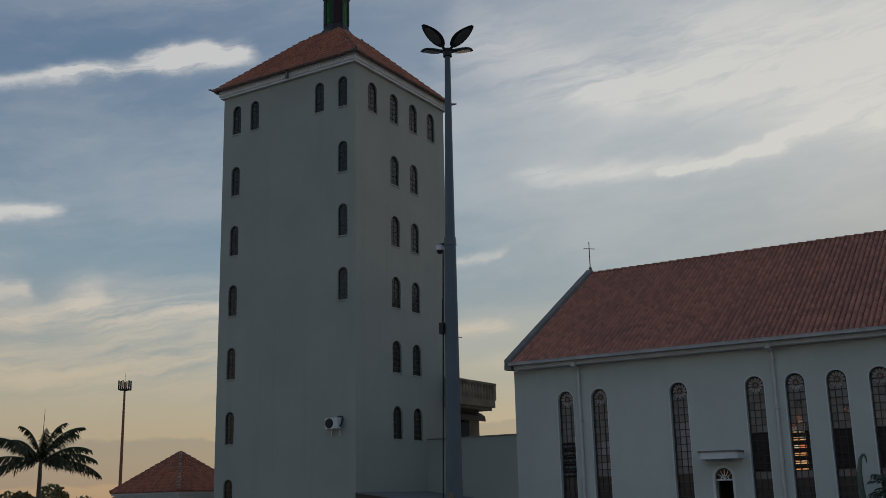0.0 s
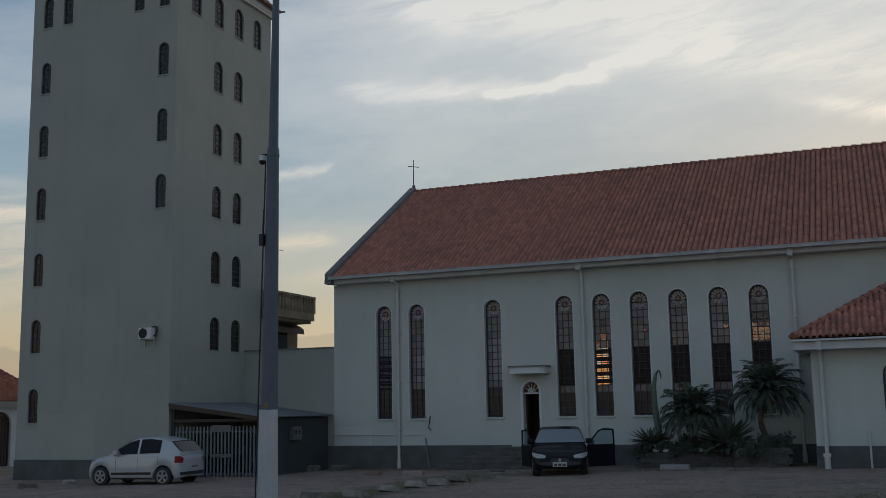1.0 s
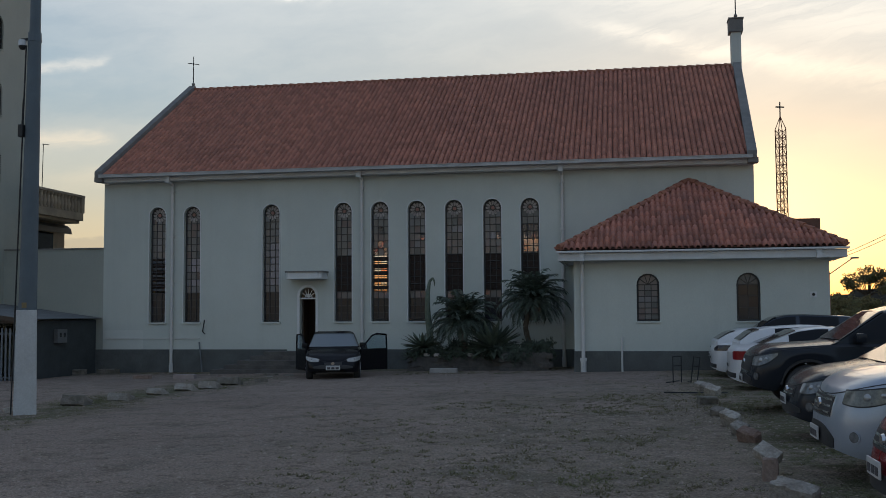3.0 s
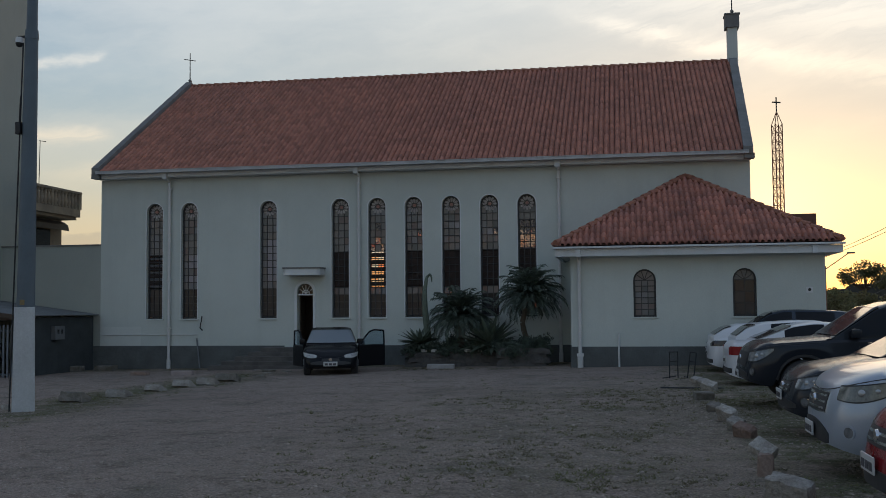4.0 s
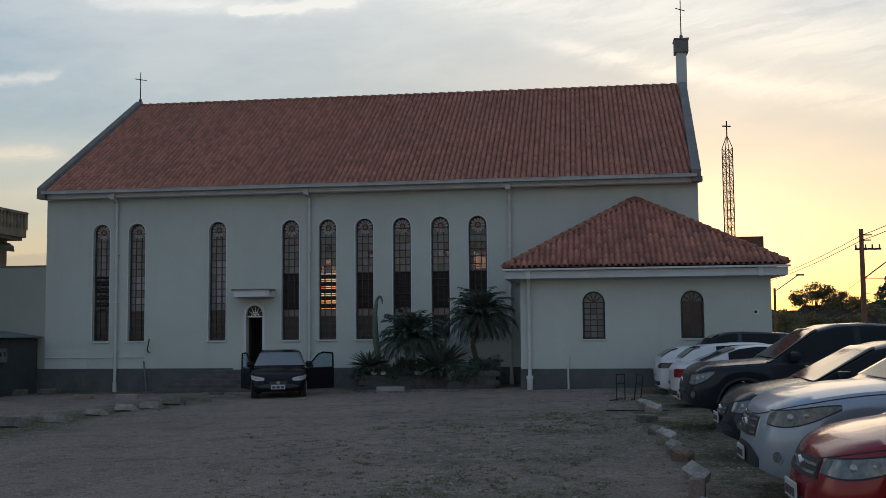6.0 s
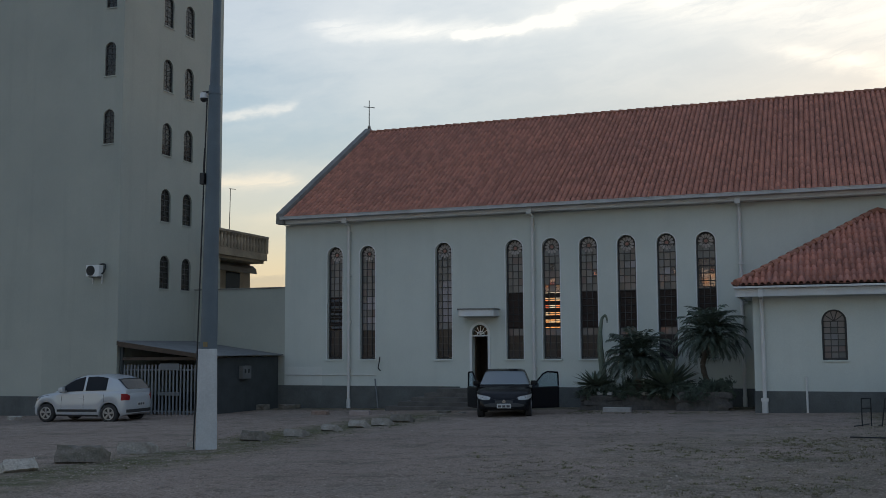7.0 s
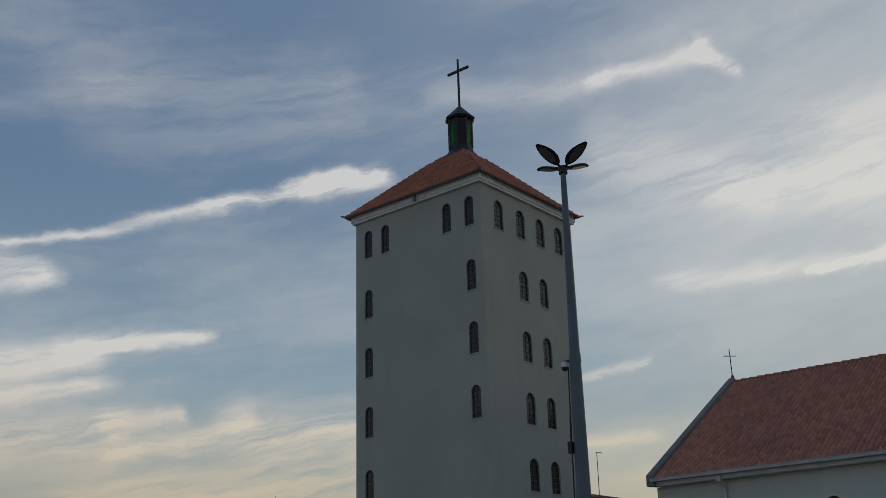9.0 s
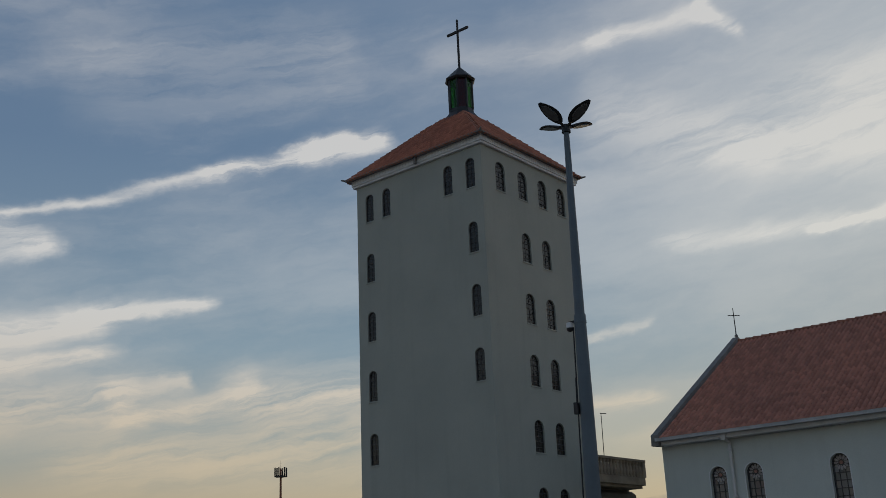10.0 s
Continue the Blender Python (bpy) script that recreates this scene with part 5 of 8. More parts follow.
part("bottom_rail", boxes((0, GW, -0.02, 0.02, 0.10, 0.15)), M["gate"], gate)
bar = boxes((-0.03, 0.03, -0.012, 0.012, 0.02, 1.70))
first = part("bar", bar, M["gate"], gate)
nb = 24
for i in range(nb):
    if i:
        piece("bar", first.data, gate, pose(0.05 + (GW - 0.1) * i / (nb - 1), -0.033, 0))
    else:
        first.matrix_basis = pose(0.05, -0.033, 0)
part("sign_panel", boxes((1.52, 2.28, -0.065, -0.05, 1.52, 1.74), bevel=0.004), M["sheet"], gate, "grey blank sign panel")
part("kick_plate", boxes((1.52, 2.3, -0.06, -0.047, 0.66, 0.78)), M["sheet"], gate, "grey lock plate")
meter = empty("meter_box", SX1 + 0.02, 32.25, 1.14, 0, "pale grey electricity meter box", "meter box")
part("case", boxes((-0.018, 0.14, -0.3, 0.3, -0.22, 0.24), bevel=0.015), M["sheet"], meter)
for yy in (-0.12, 0.12):
    part("window", boxes((0.141, 0.15, yy - 0.05, yy + 0.05, -0.02, 0.12)), M["dark_glass"], meter)

# ---- balcony building behind the connecting wall ----
M["balc"] = material("stained_concrete", (0.40, 0.325, 0.235), 0.9, 0.18, 1.2, 30, 0.4, second=(0.24, 0.20, 0.16), streak=0.7)
M["awning"] = material("dark_awning_sheet", (0.10, 0.10, 0.095), 0.7, 0.15, 2, 30, 0.2, streak=0.4)
bal = empty("rear_building", -23.4, 38.6, -0.6, label="stained concrete building with a balustraded balcony", category="building")
part("wall", boxes((-3.8, 0.10, -1.85, 1.4, 0, 6.38)), M["balc"], bal)
part("window", boxes((0.101, 0.12, -0.6, 0.5, 4.7, 5.85)), M["dark_glass"], bal)
part("balcony_slab", boxes((0.102, 0.95, -2.6, 1.40, 6.40, 6.72), (0.102, 0.83, -2.55, 1.3, 6.28, 6.399), bevel=0.015), M["balc"], bal, "stained balcony slab")
bm = bmesh.new()
prism(bm, [(0.101, 6.24), (0.28, 6.20), (0.46, 6.06), (0.50, 5.84), (0.44, 5.84), (0.40, 5.98), (0.101, 6.08)], lambda u, v, w: (u, -2.4 + w, v), 3.7)
bmesh.ops.recalc_face_normals(bm, faces=bm.faces)
part("awning", bm, M["awning"], bal, "dark curved awning below the balcony")
part("handrail", boxes((0.78, 1.0, -2.6, 1.45, 7.36, 7.46), (0.102, 0.779, 1.24, 1.45, 7.36, 7.46), bevel=0.01), M["balc"], bal)
bl = bmesh.new()
for z0, z1, r0, r1 in ((0.0, 0.06, 0.095, 0.095), (0.06, 0.24, 0.07, 0.098), (0.24, 0.50, 0.098, 0.062), (0.50, 0.58, 0.062, 0.085), (0.58, 0.639, 0.095, 0.095)):
    tube(bl, (0, 0, z0), (0, 0, z1), r0, r1, 10)
bl0 = part("baluster", bl, M["balc"], bal, smooth=True)
spots = [(0.88, -2.5 + 0.255 * i) for i in range(16)] + [(0.88 - 0.255 * i, 1.35) for i in range(1, 4)]
for i, (bx, by) in enumerate(spots):
    if i == 0:
        bl0.matrix_basis = pose(bx, by, 6.721)
    else:
        piece("baluster", bl0.data, bal, pose(bx, by, 6.721))
part("corner_post", boxes((0.78, 0.98, 1.24, 1.44, 6.721, 7.359)), M["balc"], bal)
ant = empty("aerial", -23.36, 38.3, 5.78, label="thin television aerial mast", category="aerial")
part("mast", tube(bmesh.new(), (0, 0, 0), (0.05, 0, 3.05), 0.02, 0.015, 6), M["dark_metal"], ant)
part("dipole", tube(bmesh.new(), (0.0, 0, 3.04), (0.3, 0.02, 3.0), 0.014, n=6), M["dark_metal"], ant)

# ---- outdoor air conditioner on the tower ----
ac = empty("air_conditioner", -23.58, TY0, 4.50, label="white outdoor air conditioner on wall brackets", category="air conditioner")
ac.scale = (0.76, 0.76, 0.76)
part("case", boxes((-0.36, 0.36, -0.40, -0.10, 0.03, 0.55), bevel=0.02), M["white"], ac)
bm = bmesh.new()
tube(bm, (-0.10, -0.412, 0.29), (-0.10, -0.398, 0.29), 0.235, n=24)
part("fan_grille", bm, M["dark_metal"], ac, "dark round fan grille")
for rr in (0.07, 0.14, 0.20):
    g = bmesh.new()
    ring(g, [(-0.10 + rr * math.cos(a), 0.29 + rr * math.sin(a)) for a in np.linspace(0, math.tau, 20, endpoint=False)], [(-0.10 + (rr - 0.012) * math.cos(a), 0.29 + (rr - 0.012) * math.sin(a)) for a in np.linspace(0, math.tau, 20, endpoint=False)], lambda u, v, q: (u, -0.424 + q, v), 0.01)
    part("guard_ring", g, M["dark_metal"], ac)
for bx in (-0.25, 0.25):
    part("bracket", boxes((bx - 0.02, bx + 0.02, -0.42, -0.001, -0.01, 0.028), (bx - 0.02, bx + 0.02, -0.05, -0.001, -0.30, -0.011)), M["gutter"], ac)
bm = bmesh.new()
pts = [(0.36, -0.2, 0.15), (0.46, -0.2, 0.2), (0.52, -0.15, 0.4), (0.46, -0.08, 0.58), (0.30, -0.04, 0.62), (0.12, -0.02, 0.6)]
for a, b in zip(pts, pts[1:]):
    tube(bm, a, b, 0.035, n=8)
part("hose", bm, M["dark_metal"], ac, "thick black hose loop", smooth=True)

# ---- small things on the church and annex walls ----
rod = empty("wall_conduit", -14.92, YF - 0.06, ground_z(-14.9, YF), label="thin grey pipe leaning on the plinth", category="pipe")
part("pipe", tube(bmesh.new(), (0.09, -0.12, 0), (-0.09, 0.03, 1.05), 0.025, n=8), M["steel"], rod)
hook = empty("wall_bracket", -14.82, YF, 1.15, label="small bent iron bracket on the wall", category="bracket")
bm = bmesh.new()
for a, b in (((0, -0.02, 0.5), (0.02, -0.12, 0.35)), ((0.02, -0.12, 0.35), (-0.03, -0.12, 0.1)), ((-0.03, -0.12, 0.1), (0.06, -0.10, 0.0))):
    tube(bm, a, b, 0.02, n=6)
part("iron", bm, M["dark_metal"], hook)
bm = bmesh.new()
zb = ground_z(-0.2, YA)
stub = empty("stub_pipe", -0.19, YA - 0.06, zb, label="short pale pipe standing against the annex plinth", category="pipe")
part("pipe", tube(bm, (0, 0, 0), (0, 0, 1.0), 0.03, n=8), M["pipe"], stub)
plq = empty("wall_plaque", 5.24, YA - 0.002, 2.22, label="small white wall plaque with a dark round mark", category="sign")
part("panel", boxes((-0.09, 0.09, -0.02, 0, 0, 0.17), bevel=0.004), M["white"], plq)
part("mark", tube(bmesh.new(), (0.0, -0.026, 0.09), (0.0, -0.021, 0.09), 0.045, n=12), M["dark_metal"], plq)

wp = empty("wall_conduit", -16.9, YF, 1.0, label="thin pale conduit clipped along the church wall", category="pipe")
part("pipe", tube(bmesh.new(), (-1.75, -0.03, 0), (1.9, -0.03, 0), 0.014, n=8), M["pipe"], wp, smooth=True)
for q in (-1.4, -0.2, 1.1):
    part("clip", boxes((q - 0.012, q + 0.012, -0.05, -0.001, -0.02, 0.02)), M["gutter"], wp)

# ---- loose stones ----
def rough_block(seed, w=0.55, d=0.32, h=0.24):
    """A broken kerb block: flat faces, chipped edges, one end knocked off at a slant."""
    rng = random.Random(seed)
    bm = bmesh.new()
    box(bm, -w / 2, w / 2, -d / 2, d / 2, -0.06, h)
    bmesh.ops.subdivide_edges(bm, edges=bm.edges, cuts=5, use_grid_fill=True)
    slant = rng.uniform(0.1, 0.4)
    for v in bm.verts:
        ax, ay = abs(v.co.x) / (w / 2), abs(v.co.y) / (d / 2)
        top = (v.co.z + 0.06) / (h + 0.06)
        on_edge = (ax > 0.99) + (ay > 0.99) + (top > 0.99)
        q = v.co * 7 + Vector((seed * 3.1, 0, 0))
        v.co += Vector((noise.noise(q), noise.noise(q + Vector((9, 0, 0))), noise.noise(q + Vector((0, 9, 0))))) * 0.022
        if on_edge >= 2:
            chip = 0.012 + 0.05 * max(0.0, noise.noise(q * 0.7 + Vector((0, 0, 5))))
            v.co.x *= 1 - chip / w * (ax > 0.99)
            v.co.y *= 1 - chip / d * (ay > 0.99)
            v.co.z -= chip * (top > 0.99)
        if ax > 0.6 and v.co.x > 0:
            v.co.x -= slant * 0.25 * top * (ax - 0.6)
    me = bpy.data.meshes.new("kerb_stone")
    bm.to_mesh(me)
    bm.free()
    return me


BLOCKS = [rough_block(k, 0.5 + 0.08 * (k % 3), 0.30 + 0.04 * (k % 2), 0.20 + 0.04 * (k % 3)) for k in range(6)]
M["stone_red"] = material("reddish_stone", (0.27, 0.205, 0.17), 0.9, 0.2, 4, 30, 0.6, second=(0.2, 0.13, 0.1), depth=0.03)
for k, me in enumerate(BLOCKS):
    me.materials.append(M["stone_red"] if k == 4 else M["stone_dark"] if k == 5 else M["stone"])


def stone(x, y, rz, k, s=1.0, tilt=0, label="rough pale stone block laid along the yard edge", sz=1.0, group="kerb stones of the yard", roll=None, lift=0.0):
    """tilt leans the block about its long side, roll about its short one."""
    ob = new("kerb_stone", BLOCKS[k % 6])
    ob.matrix_basis = pose(x, y, ground_z(x, y) + lift, 0, 0, rz) @ pose(0, 0, 0, tilt, tilt * 0.4 if roll is None else roll, 0) @ Matrix.Diagonal((s * 0.74, s * 0.8, s * sz * 0.9, 1))
    tagged(ob, label, "stone", group)


# tipped kerb blocks of the row beside the lamp post
for x, y, rz, k, s, tl, sz in ((-12.22, 13.85, 62, 1, 1.3, -34, 0.6), (-12.15, 15.35, 14, 5, 1.75, -22, 0.6), (-12.3, 17.15, 12, 2, 1.5, -14, 0.5), (-12.0, 18.6, 60, 0, 0.6, -10, 0.9), (-11.48, 20.15, -8, 5, 1.2, -24, 0.6),
                               (-11.12, 21.4, -6, 1, 1.2, -18, 0.56), (-11.05, 23.1, -14, 0, 1.3, -28, 0.55), (-10.92, 24.4, -12, 1, 1.2, -30, 0.55), (-10.62, 25.2, -10, 2, 1.15, -24, 0.55), (-10.66, 26.7, -6, 5, 1.3, -26, 0.5), (-10.2, 27.9, 10, 5, 0.7, -6, 0.5)):
    stone(x, y, rz, k, s, tl, "tipped kerb block with a dark broken end", sz=sz, roll=0)
for i, (x, y) in enumerate(((-24.6, 20.5), (-24.55, 22.2), (-24.5, 23.75), (-24.6, 25.6), (-24.85, 27.7))):
    stone(x, y, 35 + 5 * i, 5 if i % 2 else 0, 1.15, 0, sz=0.55)
# stones of the row of parked cars, leaning on one another
for x, y, rz, k, s, tl, sz, roll, lift in ((1.40, 8.2, 70, 4, 0.5, 10, 1.0, 6, 0.0), (1.30, 9.02, -28, 2, 0.80, 16, 1.0, 10, 0.02), (1.30, 10.5, 80, 4, 0.62, 0, 1.6, 4, 0.0), (1.34, 11.0, -34, 3, 0.70, 28, 0.62, 26, 0.17),
                                           (1.46, 13.6, -38, 4, 0.64, 26, 1.25, 14, 0.0), (1.44, 14.4, -40, 0, 0.64, 30, 1.25, 16, 0.02), (1.43, 15.6, -40, 2, 0.62, 30, 1.25, 16, 0.02), (1.40, 17.0, -36, 5, 0.62, 20, 0.8, 8, 0.0),
                                           (1.36, 19.2, 14, 5, 0.72, 4, 0.75, 0, 0.0), (1.62, 21.3, -32, 1, 0.68, 30, 1.25, 16, 0.02), (1.58, 22.4, -32, 0, 0.66, 28, 1.25, 14, 0.02), (1.56, 23.5, -36, 2, 0.62, 24, 0.8, 10, 0.0)):
    stone(x, y, rz, k, s, tl, sz=sz, roll=roll, lift=lift)
for x, y, rz, s, k in ((-19.05, 33.4, 4, 1.7, 5), (-18.0, 33.9, -3, 1.5, 5), (-14.95, 30.3, 0, 1.25, 4)):
    stone(x, y, rz, k, s, 0, "old dark stone block lying near the church wall", 0.5, "stone blocks by the wall")


for x, y, rz, k, s, sz in ((-12.3, 33.2, 10, 5, 0.8, 0.5), (-11.9, 32.4, 40, 3, 0.6, 0.35), (-11.2, 31.6, 15, 5, 0.9, 0.3), (-10.5, 31.2, -20, 3, 0.8, 0.3), (-10.9, 30.6, 60, 0, 0.5, 0.4), (-12.9, 33.5, 5, 5, 1.0, 0.45), (-13.6, 33.9, 0, 5, 0.9, 0.5)):
    stone(x, y, rz, k, s, 0, "flat broken stone lying before the church steps", sz, "broken stones by the steps")


def kerb_slab(x, y, w, label, mat):
    s = empty("kerb_slab", x, y, ground_z(x, y), label=label, category="slab")
    part("slab", boxes((-w / 2, w / 2, -0.12, 0.12, -0.04, 0.15), bevel=0.02), mat, s)


M["slab"] = material("pale_slab", (0.40, 0.385, 0.37), 0.85, 0.1, 4, 30, 0.3)
M["slab_pink"] = material("pinkish_slab", (0.36, 0.30, 0.285), 0.85, 0.1, 4, 30, 0.3)
kerb_slab(-5.62, 31.5, 0.85, "pale stone slab standing before the planter", M["slab"])
kerb_slab(-13.4, 29.95, 0.68, "pinkish stone slab lying on the yard", M["slab_pink"])

# ---- planter bed with agaves and palms ----
M["planter"] = material("rough_stone_wall", (0.085, 0.08, 0.077), 0.95, 0.2, 5, 30, 0.7, second=(0.14, 0.13, 0.12), depth=0.04)
M["soil"] = material("dark_soil", (0.05, 0.042, 0.034), 0.95, 0.2, 5, 30, 0.6)
pl_z = ground_z(-5, 33)
PALE_COBBLE = rough_block(9, 0.6, 0.45, 0.22)
PALE_COBBLE.materials.append(material("whitened_cobble", (0.62, 0.60, 0.57), 0.85, 0.12, 4, 30, 0.4))
planter = empty("planter", -5.4, 32.7, pl_z, label="low dark rough stone planter bed along the church wall", category="planter")
rng = random.Random(5)
stones_me = []
for k in range(4):
    bm = bmesh.new()
    box(bm, -0.17, 0.17, -0.1, 0.1, -0.085, 0.085)
    bmesh.ops.subdivide_edges(bm, edges=bm.edges, cuts=1, use_grid_fill=True)
    for v in bm.verts:
        q = v.co * 7 + Vector((k * 5.0, 1, 2))
        v.co += Vector((noise.noise(q), noise.noise(q + Vector((5, 5, 0))), noise.noise(q + Vector((0, 5, 5))))) * 0.035
    me = bpy.data.meshes.new("wall_stone")
    bm.to_mesh(me)
    bm.free()
    me.materials.append(M["planter"])
    stones_me.append(me)
for row in range(3):
    for i in range(10):
        piece("wall_stone", stones_me[rng.randrange(4)], planter, pose(-1.45 + 0.33 * i + 0.15 * (row % 2), rng.uniform(-0.03, 0.03), 0.06 + 0.155 * row, rng.uniform(-6, 6), rng.uniform(-6, 6), rng.uniform(-5, 5)))
part("core", boxes((-1.6, 1.85, 0.02, 0.2, -0.1, 0.42)), M["planter"], planter)
part("soil", boxes((-1.6, 1.95, 0.21, 2.0, -0.1, 0.40)), M["soil"], planter, "dark soil")
for bx, by in ((-0.62, -0.06), (-0.22, -0.04), (0.45, -0.05), (0.80, -0.04), (1.12, -0.05), (-0.95, 0.0)):
    piece("top_stone", PALE_COBBLE, planter, pose(bx, by, 0.49, 0, 0, rng.uniform(0, 90)) @ Matrix.Scale(0.36, 4))
stone_box = empty("stone_block_bed", -3.2, 32.2, ground_z(-3, 32), label="dark rough stone block bed beside the annex", category="planter")
for row in range(4):
    for i in range(5):
        piece("wall_stone", stones_me[rng.randrange(4)], stone_box, pose(-0.6 + 0.30 * i + 0.12 * (row % 2), rng.uniform(-0.03, 0.03), 0.05 + 0.14 * row, rng.uniform(-8, 8), rng.uniform(-8, 8), rng.uniform(-6, 6)))
part("core", boxes((-0.72, 0.76, 0.0, 0.9, -0.1, 0.52)), M["planter"], stone_box)


def blade(bm, base, yaw, pitch, length, width, droop, n=5, fold=0.25, thick=0.0):
    """A tapered curved leaf with a folded middle."""
    rows = []
    p = Vector(base)
    side = Vector((-math.sin(yaw), math.cos(yaw), 0))
    for i in range(n + 1):
        t = i / n
        w = width * (0.55 + 1.3 * t - 1.85 * t * t) if i < n else 0.004
        w = max(w, 0.004)
        rows.append((bm.verts.new(p + side * w), bm.verts.new(p - Vector((0, 0, w * fold))), bm.verts.new(p - side * w)))
        a = pitch - droop * t
        p = p + Vector((math.cos(yaw) * math.cos(a), math.sin(yaw) * math.cos(a), math.sin(a))) * (length / n)
    for a, b in zip(rows, rows[1:]):
        bm.faces.new((a[0], a[1], b[1], b[0]))
        bm.faces.new((a[1], a[2], b[2], b[1]))


def agave(x, y, z, r, count, seed, label, stem=0.0, up=0.9):
    rng = random.Random(seed)
    a = empty("agave", x, y, z, label=label, category="plant", group="planter plants")
    if stem:
        part("stem", tube(bmesh.new(), (0, 0, -0.05), (0, 0, stem), 0.09, 0.07, 8), M["trunk"], a)
    bm = bmesh.new()
    for i in range(count):
        t = i / count
        blade(bm, (0, 0, stem), i * 2.399 + rng.uniform(-0.1, 0.1), -0.15 + up * t + rng.uniform(-0.1, 0.1), r * rng.uniform(0.8, 1.05), r * 0.11, 0.5 * (1 - t), 5, 0.5)
    part("leaves", bm, M["agave"], a, "pointed grey-green leaves")
    return a


agave(-6.55, 32.95, pl_z + 0.40, 0.80, 60, 1, "clump of grey-green pointed agave leaves", 0.35)
agave(-6.95, 32.85, pl_z + 0.30, 0.42, 26, 2, "small grey-green agave beside the planter wall", 0.1)
agave(-6.15, 32.9, pl_z + 0.40, 0.45, 26, 3, "small grey-green agave in the bed", 0.25)
agave(-4.28, 32.95, pl_z + 0.45, 1.15, 90, 4, "large spiky grey-green agave in the bed", 0.25, 1.15)
agave(-4.85, 32.85, pl_z + 0.40, 0.55, 44, 7, "low dark agave between the palms", 0.1)
agave(-5.75, 32.85, pl_z + 0.40, 0.5, 44, 8, "low dark agave under the fan palm", 0.1)
agave(-3.65, 32.75, pl_z + 0.40, 0.55, 44, 6, "small dark agave near the stone bed", 0.15)


def fan_palm(x, y, z, trunk_h, crown, leaves, seed, label, tr=0.11):
    rng = random.Random(seed)
    p = empty("palm", x, y, z, label=label, category="palm", group="planter plants")
    bm = bmesh.new()
    pts = [(rng.uniform(-0.03, 0.03) * i, 0, -0.1 + (trunk_h + 0.1) * i / 7) for i in range(8)]
    for i, (a, b) in enumerate(zip(pts, pts[1:])):
        tube(bm, a, b, tr * (1.15 - 0.04 * i), tr * (0.95 - 0.03 * i), 9)
    part("trunk", bm, M["trunk"], p)
    top = Vector(pts[-1])
    bm = bmesh.new()
    for i in range(leaves):
        t = i / leaves
        yaw, pitch = i * 2.399 + rng.uniform(-0.2, 0.2), -0.35 + 1.75 * t + rng.uniform(-0.15, 0.15)
        side = Vector((-math.sin(yaw), math.cos(yaw), 0))
        q, ln, n = top.copy(), crown * rng.uniform(0.8, 1.1), 19
        for k in range(n):
            f = k / n
            a = pitch - 1.2 * f * f
            d = Vector((math.cos(yaw) * math.cos(a), math.sin(yaw) * math.cos(a), math.sin(a)))
            nxt = q + d * (ln / n)
            tube(bm, q, nxt, 0.011 * (1.1 - f), 0.011 * (1.1 - f), 3, False)
            if k > 1:
                for s in (-1, 1):
                    lf = (d * 0.75 + side * s * 0.8 + Vector((0, 0, 0.25 - 0.4 * f))).normalized() * crown * 0.31 * (1 - 0.65 * abs(f - 0.4)) * rng.uniform(0.8, 1.15)
                    wv = d.normalized() * 0.030
                    tip = q + lf + Vector((0, 0, -0.10 * crown * rng.uniform(0.3, 1)))
                    m = q + lf * 0.5
                    bm.faces.new([bm.verts.new(c) for c in (q, m + wv, tip, m - wv)])
            q = nxt
    part("fronds", bm, M["leaf"], p, "dark green feathered fronds")
    return p


def shrub(x, y, z, rx, h, seed, label):
    """A low dense bush of small leaves on short twigs."""
    rng = random.Random(seed)
    b = empty("shrub", x, y, z, label=label, category="shrub", group="planter plants")
    bm = bmesh.new()
    tw = bmesh.new()
    for _ in range(26):
        c = Vector((rng.uniform(-rx, rx), rng.uniform(-0.25, 0.25), h * rng.uniform(0.15, 0.85)))
        tube(tw, (c.x * 0.5, c.y * 0.5, -0.05), c, 0.012, 0.006, 4)
        for _ in range(60):
            d = Vector((rng.gauss(0, 1), rng.gauss(0, 1), rng.gauss(0, 1))) * h * 0.16
            a = Vector((rng.gauss(0, 1), rng.gauss(0, 1), rng.gauss(0, 1))).normalized() * 0.06
            q = a.orthogonal().normalized() * 0.02
            bm.faces.new([bm.verts.new(c + d + k) for k in (-a, q, a, -q)])
    part("twigs", tw, M["bark"], b)
    part("leaves", bm, M["leaf"], b, "small dark leaves")


shrub(-4.7, 33.2, pl_z + 0.4, 0.9, 0.55, 31, "low dark bushy shrub in the planter")
shrub(-3.4, 32.7, pl_z + 0.45, 0.6, 0.45, 32, "low dark bushy shrub on the stone bed")
shrub(-5.5, 32.75, pl_z + 0.38, 0.7, 0.38, 34, "low dark ground cover at the planter edge")
shrub(-6.5, 32.8, pl_z + 0.38, 0.5, 0.34, 35, "low dark ground cover under the agave")
shrub(-4.2, 32.7, pl_z + 0.38, 0.6, 0.42, 36, "low dark ground cover beside the large agave")
shrub(-3.3, 32.3, pl_z + 0.3, 0.6, 0.5, 37, "dark trailing shrub over the stone bed")
shrub(-2.75, 32.6, pl_z + 0.45, 0.45, 0.5, 33, "dark shrub beside the annex corner")
fan_palm(-5.28, 33.15, pl_z + 0.38, 1.2, 1.2, 84, 11, "bushy dark green palm in the planter", 0.16)
fan_palm(-3.12, 33.05, pl_z + 0.38, 1.85, 1.2, 80, 12, "taller dark green palm beside the annex", 0.09)
cactus = empty("column_plant", -6.36, 33.3, pl_z + 0.38, label="tall curving green stem bent over at its tip", category="plant", group="planter plants")
bm = bmesh.new()
